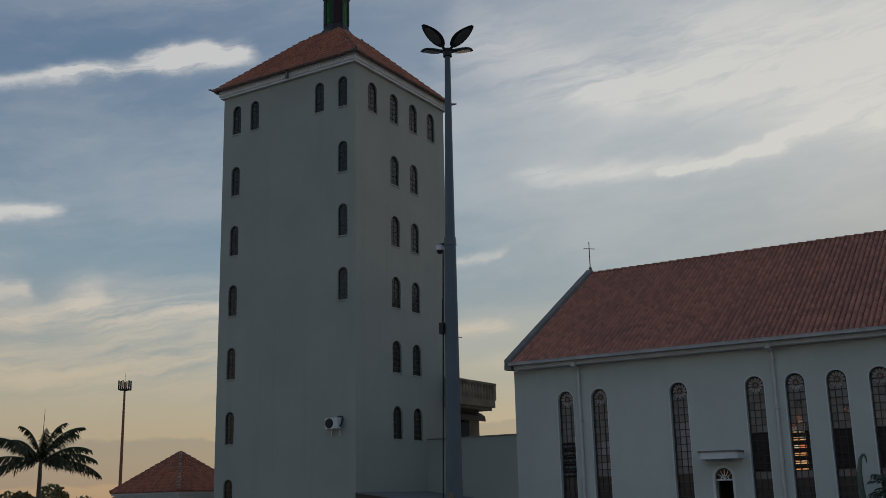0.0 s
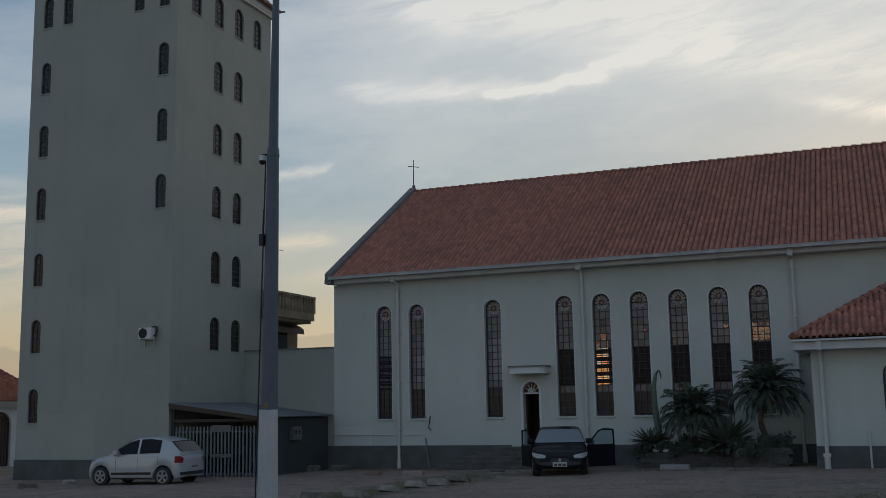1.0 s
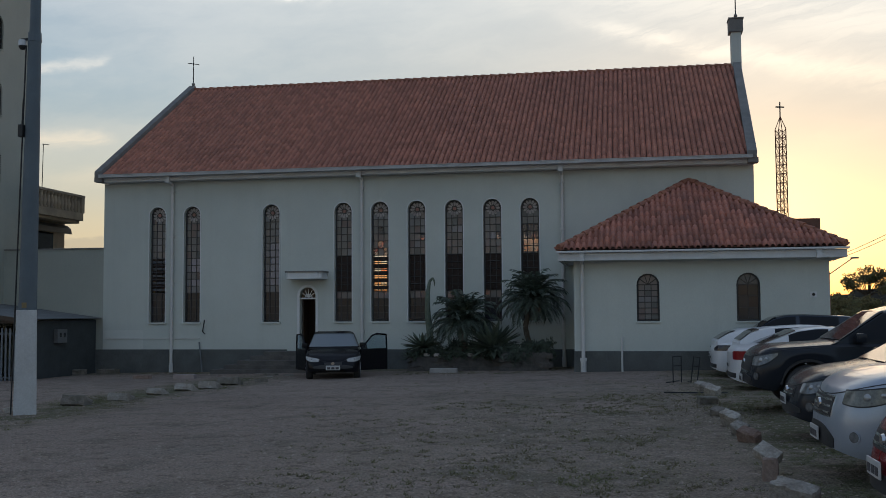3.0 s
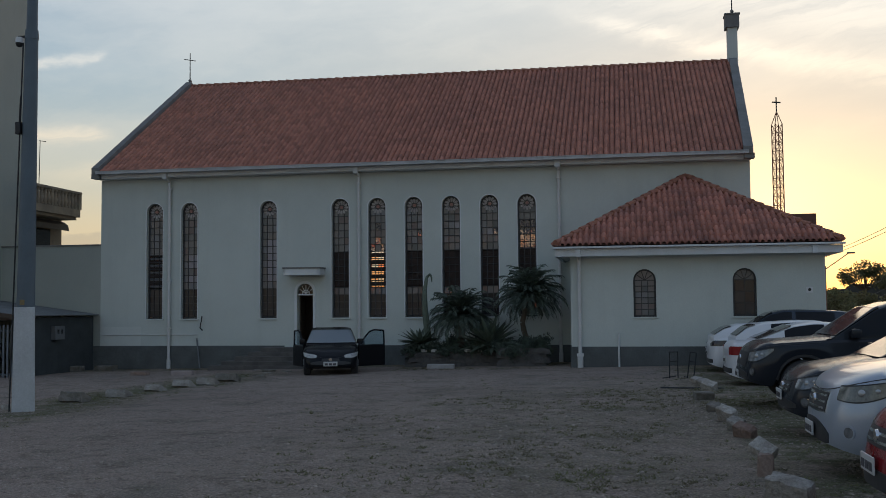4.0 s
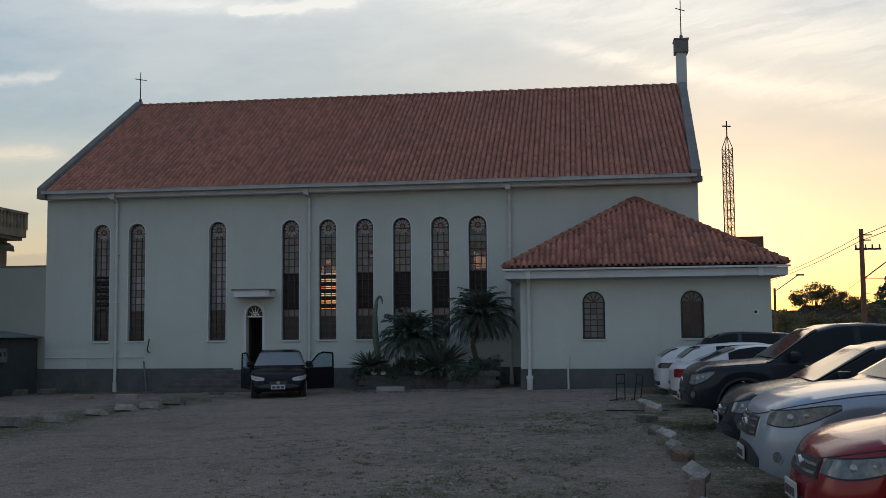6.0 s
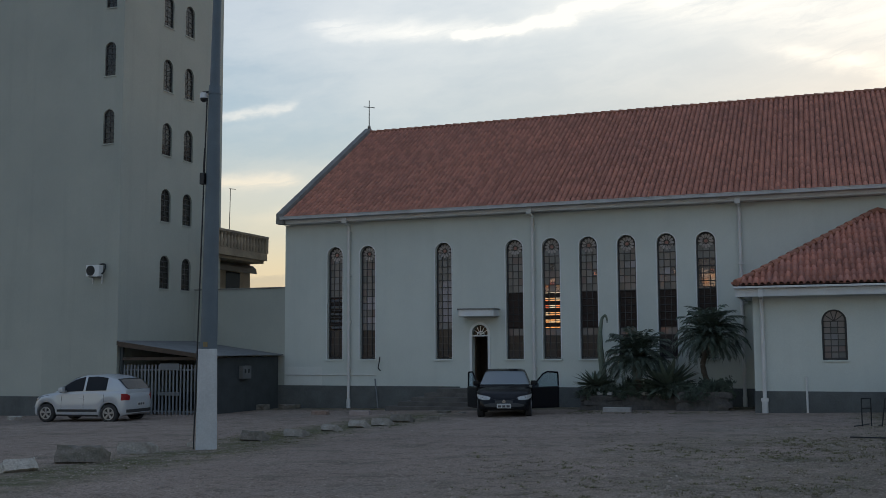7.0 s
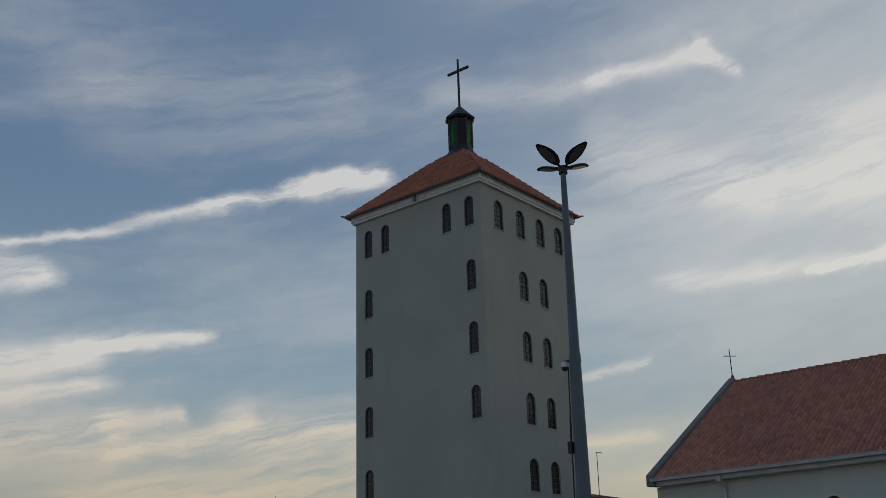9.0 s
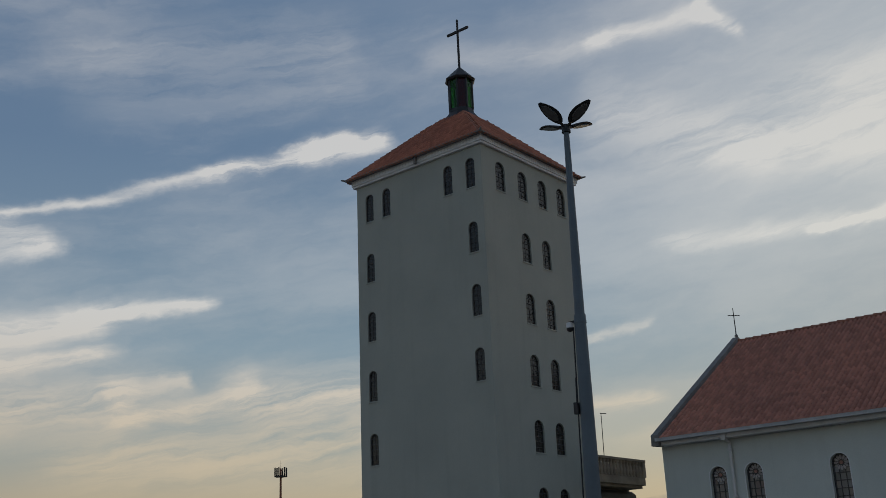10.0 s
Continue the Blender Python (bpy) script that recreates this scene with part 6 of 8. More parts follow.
pts = [(0.02, 0, 0), (-0.02, 0, 0.7), (-0.10, 0, 1.5), (-0.10, 0, 2.1), (-0.03, 0, 2.5), (0.08, 0, 2.62), (0.13, 0, 2.5), (0.14, 0, 2.35)]
rr = (0.12, 0.11, 0.10, 0.075, 0.05, 0.035, 0.03, 0.012)
for i in range(len(pts) - 1):
    tube(bm, pts[i], pts[i + 1], rr[i], rr[i + 1], 9)
part("stem", bm, M["agave"], cactus, smooth=True)
rack = empty("metal_stand", 1.3, 25.4, ground_z(1.3, 25.4), 8, "rusty dark metal frame stand on the yard", "stand")
for k in (0, 1):
    bm = bmesh.new()
    for a, b in (((0, 0, 0), (0, 0, 0.62)), ((0.22, 0.12, 0), (0.22, 0.12, 0.62)), ((0, 0, 0.62), (0.22, 0.12, 0.62)), ((0, 0, 0.4), (0.22, 0.12, 0.4)), ((-0.22, -0.3, 0.02), (0.22, 0.42, 0.02))):
        tube(bm, a, b, 0.014, n=6)
    f = part("side_frame", bm, M["dark_metal"], rack)
    f.matrix_basis = pose(-0.28 + 0.42 * k, 0, 0, 0, 8 * k, 14 * k)
iron = empty("iron_bar", 1.2, 21.8, ground_z(1.2, 21.8), 0, "long dark iron bar lying on the yard", "bar")
part("bar", tube(bmesh.new(), (-0.52, 0, 0.02), (0.75, -0.06, 0.02), 0.014, n=8), M["dark_metal"], iron)


# ---- gravel and grass ----
def scatter(name, mat, label, count, area, seed, make, dens=None):
    rng = random.Random(seed)
    verts, faces = [], []
    x0, x1, y0, y1 = area
    n = 0
    while n < count:
        x, y = rng.uniform(x0, x1), rng.uniform(y0, y1)
        n += 1
        if dens and rng.random() > dens(x, y):
            continue
        make(rng, x, y, ground_z(x, y) + noise.noise(Vector((x * 0.22, y * 0.22, 3.3))) * 0.025, verts, faces)
    me = bpy.data.meshes.new(name)
    me.from_pydata(verts, [], faces)
    me.materials.append(mat)
    tagged(new(name, me), label, name, kind="stuff")


def pebble(rng, x, y, z, verts, faces):
    r = rng.choice((0.008, 0.010, 0.012, 0.014, 0.017, 0.020, 0.028)) * rng.uniform(0.7, 1.3)
    b = len(verts)
    a0 = rng.uniform(0, 6)
    for k in range(5):
        a = a0 + k * math.tau / 5
        q = r * rng.uniform(0.75, 1.2)
        verts.append((x + q * math.cos(a), y + q * math.sin(a), z - 0.004))
    for k in range(5):
        a = a0 + (k + 0.4) * math.tau / 5
        q = r * rng.uniform(0.4, 0.7)
        verts.append((x + q * math.cos(a), y + q * math.sin(a), z + r * rng.uniform(0.25, 0.5)))
    for k in range(5):
        j = (k + 1) % 5
        faces.append((b + k, b + j, b + 5 + j, b + 5 + k))
    faces.append((b + 5, b + 6, b + 7, b + 8, b + 9))


def tuft(rng, x, y, z, verts, faces):
    h = rng.uniform(0.012, 0.035)
    r = rng.uniform(0.03, 0.075)
    for k in range(8):
        a = rng.uniform(0, math.tau)
        lean = rng.uniform(0.03, 0.07)
        q = r * math.sqrt(rng.random())
        c = rng.uniform(0, math.tau)
        bx, by = x + q * math.cos(c), y + q * math.sin(c)
        b = len(verts)
        w = rng.uniform(0.008, 0.014)
        verts += [(bx - w * math.sin(a), by + w * math.cos(a), z - 0.006), (bx + w * math.sin(a), by - w * math.cos(a), z - 0.006), (bx + lean * math.cos(a), by + lean * math.sin(a), z + h * rng.uniform(0.5, 1.1))]
        faces.append((b, b + 1, b + 2))


M["pebble"] = material("gravel_pebble", (0.40, 0.335, 0.285), 0.95, 0.15, 3, 40, 0.0, island=True, per_object=0.3)
scatter("gravel", M["pebble"], "loose grey gravel stones on the yard", 46000, (-14, 6, 5.5, 33), 3, pebble, lambda x, y: (0.9 if y < 18 else 0.35) * (0.35 + 0.65 * (noise.noise(Vector((x * 0.4, y * 0.4, 1))) > -0.1)))


def grass_here(x, y):
    at = lambda k, seed: noise.noise(Vector((x * k, y * k, seed)))
    clump = at(0.45, 7.7) * 0.7 + at(1.6, 2.2) * 0.5 + at(3.5, 4.1) * 0.35
    near_stones = max(0.0, 1 - abs(x - 2.0) / 1.4) if 7 < y < 29 else 0.0
    left_line = max(0.0, 1 - abs(x + 11.4) / 1.5) if 13.5 < y < 30 else 0.0
    field = max(0.0, min(1.0, (x + 6) / 6)) * max(0.0, min(1.0, (27 - y) / 6)) if x < 2.4 else 0.0
    verge = 1.0 if y > 33.3 or (-7 < x < -1.5 and y > 30.5) else 0.0
    cover = max(near_stones * 0.55, left_line * 0.62, field * 0.34, verge * 0.3)
    return cover * min(1.0, max(0.05, 0.25 + clump * 1.9))


scatter("grass", M["grass"], "short patchy grass tufts between the stones", 120000, (-17, 6, 5.5, 34.6), 8, tuft, grass_here)

# ---- cars ----
def lerp_profile(pts, x):
    return float(np.interp(x, [p[0] for p in pts], [p[1] for p in pts]))


def smooth_profile(pts, n=80):
    """Rounds the corners of a profile given as (x, z) points."""
    xs = np.linspace(pts[0][0], pts[-1][0], n)
    zs = np.interp(xs, [p[0] for p in pts], [p[1] for p in pts])
    for _ in range(2):
        zs[1:-1] = (zs[:-2] + 2 * zs[1:-1] + zs[2:]) / 4
    return list(zip(xs.tolist(), zs.tolist()))


class CarShape:
    """A car body as two lofts: the lower body with its wheel arches and the cabin above it. x runs from the nose (0) to the tail (L)."""

    def __init__(self, L, W, H, deck, roof, wheels, radius, sill=0.2, nose=(0.5, 2.5), tail=(0.30, 3.2)):
        self.L, self.W, self.H, self.wheels, self.radius, self.sill = L, W, H, wheels, radius, sill
        self.deck, self.roof = smooth_profile(deck), smooth_profile(roof)
        self.cabin = (roof[0][0], roof[-1][0])
        self.nose, self.tail = nose, tail
        self.zn = deck[0][1]

    def plan(self, d, D, p):
        k = 1 - min(max(d, 0.0) / D, 1)
        return max((1 - k ** p) ** (1 / p), 0.02)

    def along(self, u, end):
        """How far behind the nose (or before the tail) the outline reaches the share u of the half width."""
        D, p = end
        return D * (1 - (1 - min(abs(u), 1.0) ** p) ** (1 / p))

    def half(self, x):
        return self.W / 2 * min(self.plan(x, *self.nose), self.plan(self.L - x, *self.tail))

    def low(self, x):
        z = self.sill + 0.10 * max(0, 1 - min(x, self.L - x) / 0.45) ** 2
        for wx in self.wheels:
            d = abs(x - wx)
            r = self.radius + 0.055
            if d < r:
                z = max(z, self.radius + math.sqrt(r * r - d * d))
        return z

    def lean(self, x, z):
        """The nose leans back towards the bonnet and tucks in below the bumper."""
        if x > 0.6:
            return 0.0
        top = 0.10 * min(1.3, max(0.0, (z - 0.58 * self.zn) / (0.42 * self.zn))) ** 1.6
        tuck = 0.10 * max(0.0, (0.42 * self.zn - z) / (0.42 * self.zn)) ** 1.5
        return (top + tuck) * (1 - x / 0.6)

    PROF = ((0.0, 0.945, 0.0), (0.12, 0.985, 0.12), (0.32, 1.0, 0.45), (0.46, 0.998, 0.62), (0.50, 0.985, 0.68))

    def section(self, x):
        zb = self.low(x)
        zt = max(lerp_profile(self.deck, x), zb + 0.06)
        h = zt - zb
        rows = [(s, f, zb + v * h) for s, f, v in self.PROF]
        return rows + [(0.64, 0.97, zt - 0.06), (0.72, 0.925, zt - 0.016), (0.82, 0.74, zt + 0.012), (1.0, 0.0, zt + 0.035)]

    def body_point(self, x, s, side=1, off=0.0):
        """A point of the lower body; s runs from the sill (0) over the shoulder to the middle of the deck (1)."""
        prof = self.section(x)
        ss = [p[0] for p in prof]
        y = np.interp(s, ss, [p[1] for p in prof]) * self.half(x) + off * (1 if s < 0.7 else 0)
        z = np.interp(s, ss, [p[2] for p in prof]) + off * (1 if s >= 0.7 else 0)
        return Vector((x + self.lean(x, z), side * y, z))

    def skin(self, x, z, side=1, off=0.0):
        """A point of the body's side or nose at a height, pushed out by off."""
        prof = self.section(x)[:7]
        z = min(max(z, prof[0][2]), prof[-1][2])
        y = np.interp(z, [p[2] for p in prof], [p[1] for p in prof]) * self.half(x)
        e = 0.004
        slope = (self.half(min(x + e, self.L)) - self.half(max(x - e, 0))) / (2 * e)
        n = Vector((-slope, 1.0, 0)).normalized()
        return Vector((x + self.lean(x, z) + off * n.x, side * (y + off * n.y), z)), Vector((n.x, side * n.y, 0))

    def wrap(self, stations, z0, z1, off, nz=4, thick=0.02):
        """A piece lying on the body. stations: (x, side); z0, z1: heights as functions of x."""
        bm = bmesh.new()
        g = [[bm.verts.new(self.skin(x, z, side, off)[0]) for z in np.linspace(z0(x), z1(x), nz)] for x, side in stations]
        for p, q in zip(g, g[1:]):
            for j in range(nz - 1):
                bm.faces.new((p[j], q[j], q[j + 1], p[j + 1]))
        bmesh.ops.recalc_face_normals(bm, faces=bm.faces)
        mid = bm.faces[len(bm.faces) // 2] if bm.faces.ensure_lookup_table() is None else None
        out = self.skin(stations[len(stations) // 2][0], 0.6, stations[len(stations) // 2][1])[1]
        if mid.normal.dot(out) < 0:
            bmesh.ops.reverse_faces(bm, faces=bm.faces)
        bmesh.ops.solidify(bm, geom=list(bm.faces), thickness=thick)
        return bm

    def across(self, u, end="nose", n=17):
        """Stations from one side of the nose (or tail) to the other."""
        out = []
        for k in np.linspace(-u, u, n):
            d = self.along(k, self.nose if end == "nose" else self.tail)
            out.append((max(d, 0.0006) if end == "nose" else self.L - max(d, 0.0006), 1 if k >= 0 else -1))
        return out

    def corner(self, u, x1, side, end="nose", n=20):
        """Stations from the nose (or tail) round the corner to x1 along the side."""
        d = [self.along(k, self.nose if end == "nose" else self.tail) for k in np.linspace(u, 0.93, n // 2)]
        d = d + list(np.linspace(d[-1] + 0.02, max(x1, d[-1] + 0.05), n // 2))
        return [(k if end == "nose" else self.L - k, side) for k in d]

    def xs(self, n=100):
        D, T = self.nose[0], self.tail[0]
        a = [self.along(math.sin(k), self.nose) for k in np.linspace(0.0, math.pi / 2, 18)]
        b = [self.L - self.along(math.sin(k), self.tail) for k in np.linspace(math.pi / 2, 0, 16)]
        return a[:-1] + list(np.linspace(D, self.L - T, n - 32)) + b[1:]

    def cabin_point(self, x, s, side=1, off=0.0):
        w, zt, zr = min(self.half(x), self.W / 2 * (1 - 0.10 * (1 - min((self.L - x) / 0.8, 1)) ** 2)), lerp_profile(self.deck, x), lerp_profile(self.roof, x)
        h = max(zr - zt, 0.0)
        k = h / max(self.H - 0.95, 0.3)
        prof = ((0.0, 0.93, 0.0), (0.15, 0.925, 0.12), (0.55, 0.93 - 0.16 * k, 0.80), (0.68, 0.93 - 0.21 * k, 0.93), (0.8, 0.93 - 0.32 * k, 0.985), (1.0, 0.0, 1.0))
        ss = [p[0] for p in prof]
        y = np.interp(s, ss, [p[1] for p in prof]) * w
        z = zt - 0.02 + np.interp(s, ss, [p[2] for p in prof]) * (h + 0.02)
        if s < 0.68:
            y += off
        else:
            z += off * 0.8
        return Vector((x, side * y, z))

    def loft(self, fn, x0, x1, n, svals):
        bm = bmesh.new()
        rows = []
        for x in (self.xs() if x0 == 0 else np.linspace(x0, x1, n)):
            right = [bm.verts.new(fn(x, s, -1)) for s in svals[:-1]]
            mid = bm.verts.new(fn(x, svals[-1], 1))
            left = [bm.verts.new(fn(x, s, 1)) for s in svals[:-1]][::-1]
            rows.append(right + [mid] + left)
        for a, b in zip(rows, rows[1:]):
            for i in range(len(a) - 1):
                bm.faces.new((a[i], a[i + 1], b[i + 1], b[i]))
            bm.faces.new((a[-1], a[0], b[0], b[-1]))
        bm.faces.new(rows[0][::-1])
        bm.faces.new(rows[-1])
        bmesh.ops.recalc_face_normals(bm, faces=bm.faces)
        return bm

    def patch(self, fn, x0, x1, s0, s1, side, off, nx=8, ns=5, thick=0.012):
        """A raised piece that follows the body: a lamp, a pane, a strip."""
        bm = bmesh.new()
        g = [[bm.verts.new(fn(x, s, side, off)) for s in np.linspace(s0(x) if callable(s0) else s0, s1(x) if callable(s1) else s1, ns)] for x in np.linspace(x0, x1, nx)]
        for i in range(nx - 1):
            for j in range(ns - 1):
                bm.faces.new((g[i][j], g[i + 1][j], g[i + 1][j + 1], g[i][j + 1]))
        bmesh.ops.recalc_face_normals(bm, faces=bm.faces)
        bmesh.ops.solidify(bm, geom=list(bm.faces), thickness=thick)
        return bm

    def screen(self, x0, x1, off=0.022, nx=32, ny=25, inset=0.93):
        """A windscreen or rear window lying on the sloping end of the cabin."""
        bm = bmesh.new()
        g = []
        for x in np.linspace(x0, x1, nx):
            row = []
            for t in np.linspace(-1, 1, ny):
                s = 1.0 - abs(t) * 0.33 * inset
                row.append(bm.verts.new(self.cabin_point(x, s, 1 if t >= 0 else -1, off)))
            g.append(row)
        for i in range(nx - 1):
            for j in range(ny - 1):
                bm.faces.new((g[i][j], g[i + 1][j], g[i + 1][j + 1], g[i][j + 1]))
        bmesh.ops.recalc_face_normals(bm, faces=bm.faces)
        return bm


def paint(name, color, metal=0.3, rough=0.28, coat=0.35):
    m = material(name, color, rough, 0.03, 2.0, 60, 0.0, metal=metal, coat=coat, spec=0.4)
    return m


M["car_glass"] = glass("tinted_car_glass", (0.30, 0.32, 0.33), 0.02, 0.06, (0.02, 0.022, 0.026), spec=0.14)
M["door_glass"] = glass("clear_door_glass", (0.80, 0.88, 0.92), 0.8, 0.03, (0.24, 0.27, 0.29))
# blue-grey body colour imitates the sky reflected in the windscreen
M["screen_glass"] = glass("painted_sky_windscreen", (0.72, 0.78, 0.80), 0.25, 0.04, (0.25, 0.285, 0.31))
M["lamp_pale"] = material("pale_headlamp", (0.50, 0.51, 0.50), 0.12, 0.06, 14, 60, 0.0, coat=0.8, second=(0.3, 0.31, 0.31))
M["rubber"] = material("tyre_rubber", (0.04, 0.04, 0.042), 0.85, 0.15, 6, 60, 0.3)
M["alloy"] = material("alloy_rim", (0.42, 0.43, 0.44), 0.38, 0.08, 6, 60, 0.0, metal=0.8)
M["trim"] = material("black_plastic_trim", (0.034, 0.035, 0.037), 0.6, 0.1, 6, 60, 0.1)
M["chrome"] = material("chrome", (0.65, 0.66, 0.67), 0.15, 0.04, 6, 60, 0.0, metal=1.0)
M["lamp_glass"] = material("headlamp_glass", (0.20, 0.21, 0.215), 0.10, 0.06, 14, 60, 0.0, coat=1.0, second=(0.09, 0.095, 0.10))
M["reflector"] = material("lamp_reflector", (0.42, 0.43, 0.43), 0.25, 0.05, 14, 60, 0.0, metal=0.5)
M["lamp_old"] = material("hazed_headlamp", (0.19, 0.19, 0.165), 0.22, 0.08, 12, 60, 0.0, coat=0.6, second=(0.10, 0.10, 0.09))
M["tail_red"] = material("tail_lamp_red", (0.27, 0.008, 0.012), 0.3, 0.08, 8, 60, 0.0, spec=0.25)
M["smoked_lamp"] = material("smoked_lamp_glass", (0.03, 0.025, 0.035), 0.2, 0.08, 8, 60, 0.0, coat=0.5)
M["plate"] = material("number_plate", (0.55, 0.56, 0.56), 0.45, 0.04, 10, 60, 0.05)
M["plate_mark"] = material("plate_bar", (0.06, 0.06, 0.07), 0.5, 0.05, 10, 60, 0.0)
M["seat"] = material("dark_seat_cloth", (0.05, 0.05, 0.055), 0.9, 0.1, 8, 60, 0.2)


def wheel(car, x, y, r, width=0.2, spokes=5, face=1):
    hub = bmesh.new()
    tube(hub, (0, -width * 0.42, 0), (0, width * 0.42, 0), r * 0.60, n=20)
    w = part("wheel", hub, M["trim"], car)
    w.matrix_basis = pose(x, y, r)
    ty = bmesh.new()
    prof = ((0.64, -0.46), (0.86, -0.5), (0.97, -0.42), (1.0, -0.2), (1.0, 0.2), (0.97, 0.42), (0.86, 0.5), (0.64, 0.46))
    n = 28
    rings = [[ty.verts.new((r * q * math.cos(a), width * v, r * q * math.sin(a))) for q, v in prof] for a in np.linspace(0, math.tau, n, endpoint=False)]
    for i in range(n):
        a, b = rings[i], rings[(i + 1) % n]
        for j in range(len(prof)):
            k = (j + 1) % len(prof)
            ty.faces.new((a[j], a[k], b[k], b[j]))
    bmesh.ops.recalc_face_normals(ty, faces=ty.faces)
    part("tyre", ty, M["rubber"], w, smooth=True)
    rim = bmesh.new()
    ring(rim, [(r * 0.67 * math.cos(a), r * 0.67 * math.sin(a)) for a in np.linspace(0, math.tau, 24, endpoint=False)],
         [(r * 0.57 * math.cos(a), r * 0.57 * math.sin(a)) for a in np.linspace(0, math.tau, 24, endpoint=False)], lambda u, v, q: (u, face * (width * 0.38 + q), v), 0.03)
    for k in range(spokes):
        a = k * math.tau / spokes + 0.3
        for d in (-0.09, 0.09):
            tube(rim, (0.08 * r * math.cos(a + d), face * width * 0.45, 0.08 * r * math.sin(a + d)), (r * 0.61 * math.cos(a + d), face * width * 0.42, r * 0.61 * math.sin(a + d)), 0.022, 0.03, 6)
    tube(rim, (0, face * width * 0.40, 0), (0, face * width * 0.52, 0), r * 0.17, r * 0.14, 14)
    part("rim", rim, M["alloy"], w, "silver alloy rim")
    return w


def build_car(label, L, W, H, deck, roof, wheels, radius, x, y, rz, color, screens, side_panes, head, tail, front=True, rear=True, sill=0.2,
              group="parked cars", grille=None, mirror_x=None, lamp="lamp_glass", pillar=True, dz=0.0, moulding=True, fog=True, doors=(), rails=False, bumper_trim=0.0, plate_z=0.48, chrome_bars=2, nose=(0.5, 2.5), lip_r=0.014, intake=None, screen_glass="car_glass", tail_mat="tail_red"):
    """x, y: the middle of the car on the ground; rz: 0 points its nose along +x."""
    S = CarShape(L, W, H, deck, roof, wheels, radius, sill, nose)
    car = empty("car", x, y, ground_z(x, y) + dz, rz, label, "car", group)
    mid = Matrix.Rotation(math.pi, 4, "Z") @ Matrix.Translation((-L / 2, 0, 0))
    put = lambda ob: setattr_basis(ob, mid)
    sv = (0.0, 0.06, 0.12, 0.22, 0.32, 0.41, 0.50, 0.57, 0.64, 0.68, 0.72, 0.82, 0.91, 1.0)
    put(part("body", S.loft(S.body_point, 0.0, L, 110, sv), color, car, smooth=True))
    put(part("cabin", S.loft(S.cabin_point, S.cabin[0], S.cabin[1], 60, (0.0, 0.08, 0.15, 0.35, 0.55, 0.62, 0.68, 0.74, 0.8, 0.9, 1.0)), color, car, smooth=True))
    under_b = bmesh.new()
    box(under_b, 0.3, L - 0.3, -W * 0.36, W * 0.36, sill + 0.02, sill + 0.25)
    put(part("underbody", under_b, M["trim"], car))
    for a, b, nm in screens:
        put(part(nm, S.screen(a, b), M[screen_glass], car, "tinted glass", smooth=True))
    for j, (a, b) in enumerate(side_panes):
        if j == 0 and a < 2.1:
            a = S.cabin[0] + 0.26
        for side in (-1, 1):
            put(part("side_window", S.patch(S.cabin_point, a, b, 0.08, 0.64, side, 0.008, 24, 9, 0.004), M["car_glass"], car, smooth=True))
    for side in (-1, 1):
        if head:
            u0, x1, z0, z1 = head
            st = S.corner(u0, x1, side)
            xa, xb = st[0][0], st[-1][0]
            run = lambda x_: max(0.0, (x_ - xa) / (xb - xa))
            lo = lambda x_: z0 + (z1 - z0) * (0.30 * (1 - run(x_)) ** 5 + 1.25 * run(x_) ** 1.5)
            hi = lambda x_: z1 + 0.09 * run(x_) - 0.025 * run(x_) ** 4
            put(part("lamp_housing", S.wrap(st, lambda x_: lo(x_) - 0.012, lambda x_: hi(x_) + 0.012, 0.003, 5, 0.02), M["trim"], car, smooth=True))
            hl = put(part("headlight", S.wrap(st, lo, hi, 0.008, 6, 0.02), M[lamp], car, "clear headlamp", smooth=True))
            for k, rr in ((0.26, 0.30), (0.48, 0.24)):
                x_ = xa + (xb - xa) * k
                zc = (lo(x_) + hi(x_)) / 2
                q = S.skin(x_, zc, side, -0.022)[0]
                part("reflector", ball(bmesh.new(), q, rr * (z1 - z0), sub=2), M["reflector"], hl, smooth=True)
        if tail:
            x1, z0, z1 = tail
            put(part("tail_light", S.wrap(S.corner(0.72, x1, side, "tail"), lambda x_: z0, lambda x_: z1, 0.010, 4, 0.03), M[tail_mat], car, "red tail lamp" if tail_mat == "tail_red" else "smoked tail lamp", smooth=True))
        put(part("bonnet_seam", S.wrap(S.corner(0.05, S.cabin[0] - 0.1, side), lambda x_: lerp_profile(S.deck, x_) - 0.047, lambda x_: lerp_profile(S.deck, x_) - 0.040, 0.006, 2, 0.008), M["trim"], car))
        for wx in wheels:
            lip = bmesh.new()
            pts = []
            for k in np.linspace(0.12, math.pi - 0.12, 15):
                xx, zz = wx + (radius + 0.055) * math.cos(k), radius + (radius + 0.055) * math.sin(k)
                pts.append(S.skin(xx, zz + 0.01, side, 0.0)[0])
            for p, q in zip(pts, pts[1:]):
                tube(lip, p, q, lip_r, n=6)
            put(part("arch_lip", lip, M["trim"] if lip_r > 0.02 else color, car, smooth=True))
        if moulding:
            put(part("side_moulding", S.patch(S.body_point, wheels[0] + radius + 0.12, wheels[1] - radius - 0.12, 0.16, 0.22, side, 0.012, 12, 3, 0.012), M["trim"], car))
        put(part("sill_trim", S.patch(S.body_point, wheels[0] + radius + 0.08, wheels[1] - radius - 0.08, 0.0, 0.07, side, 0.006, 12, 3, 0.01), M["trim"], car))
        mx = mirror_x or S.cabin[0] + 0.42
        p = S.cabin_point(mx, 0.1, side, 0.0)
        bm = bmesh.new()
        box(bm, p.x - 0.09, p.x + 0.10, p.y - 0.02, p.y + 0.02, p.z + 0.02, p.z + 0.05)
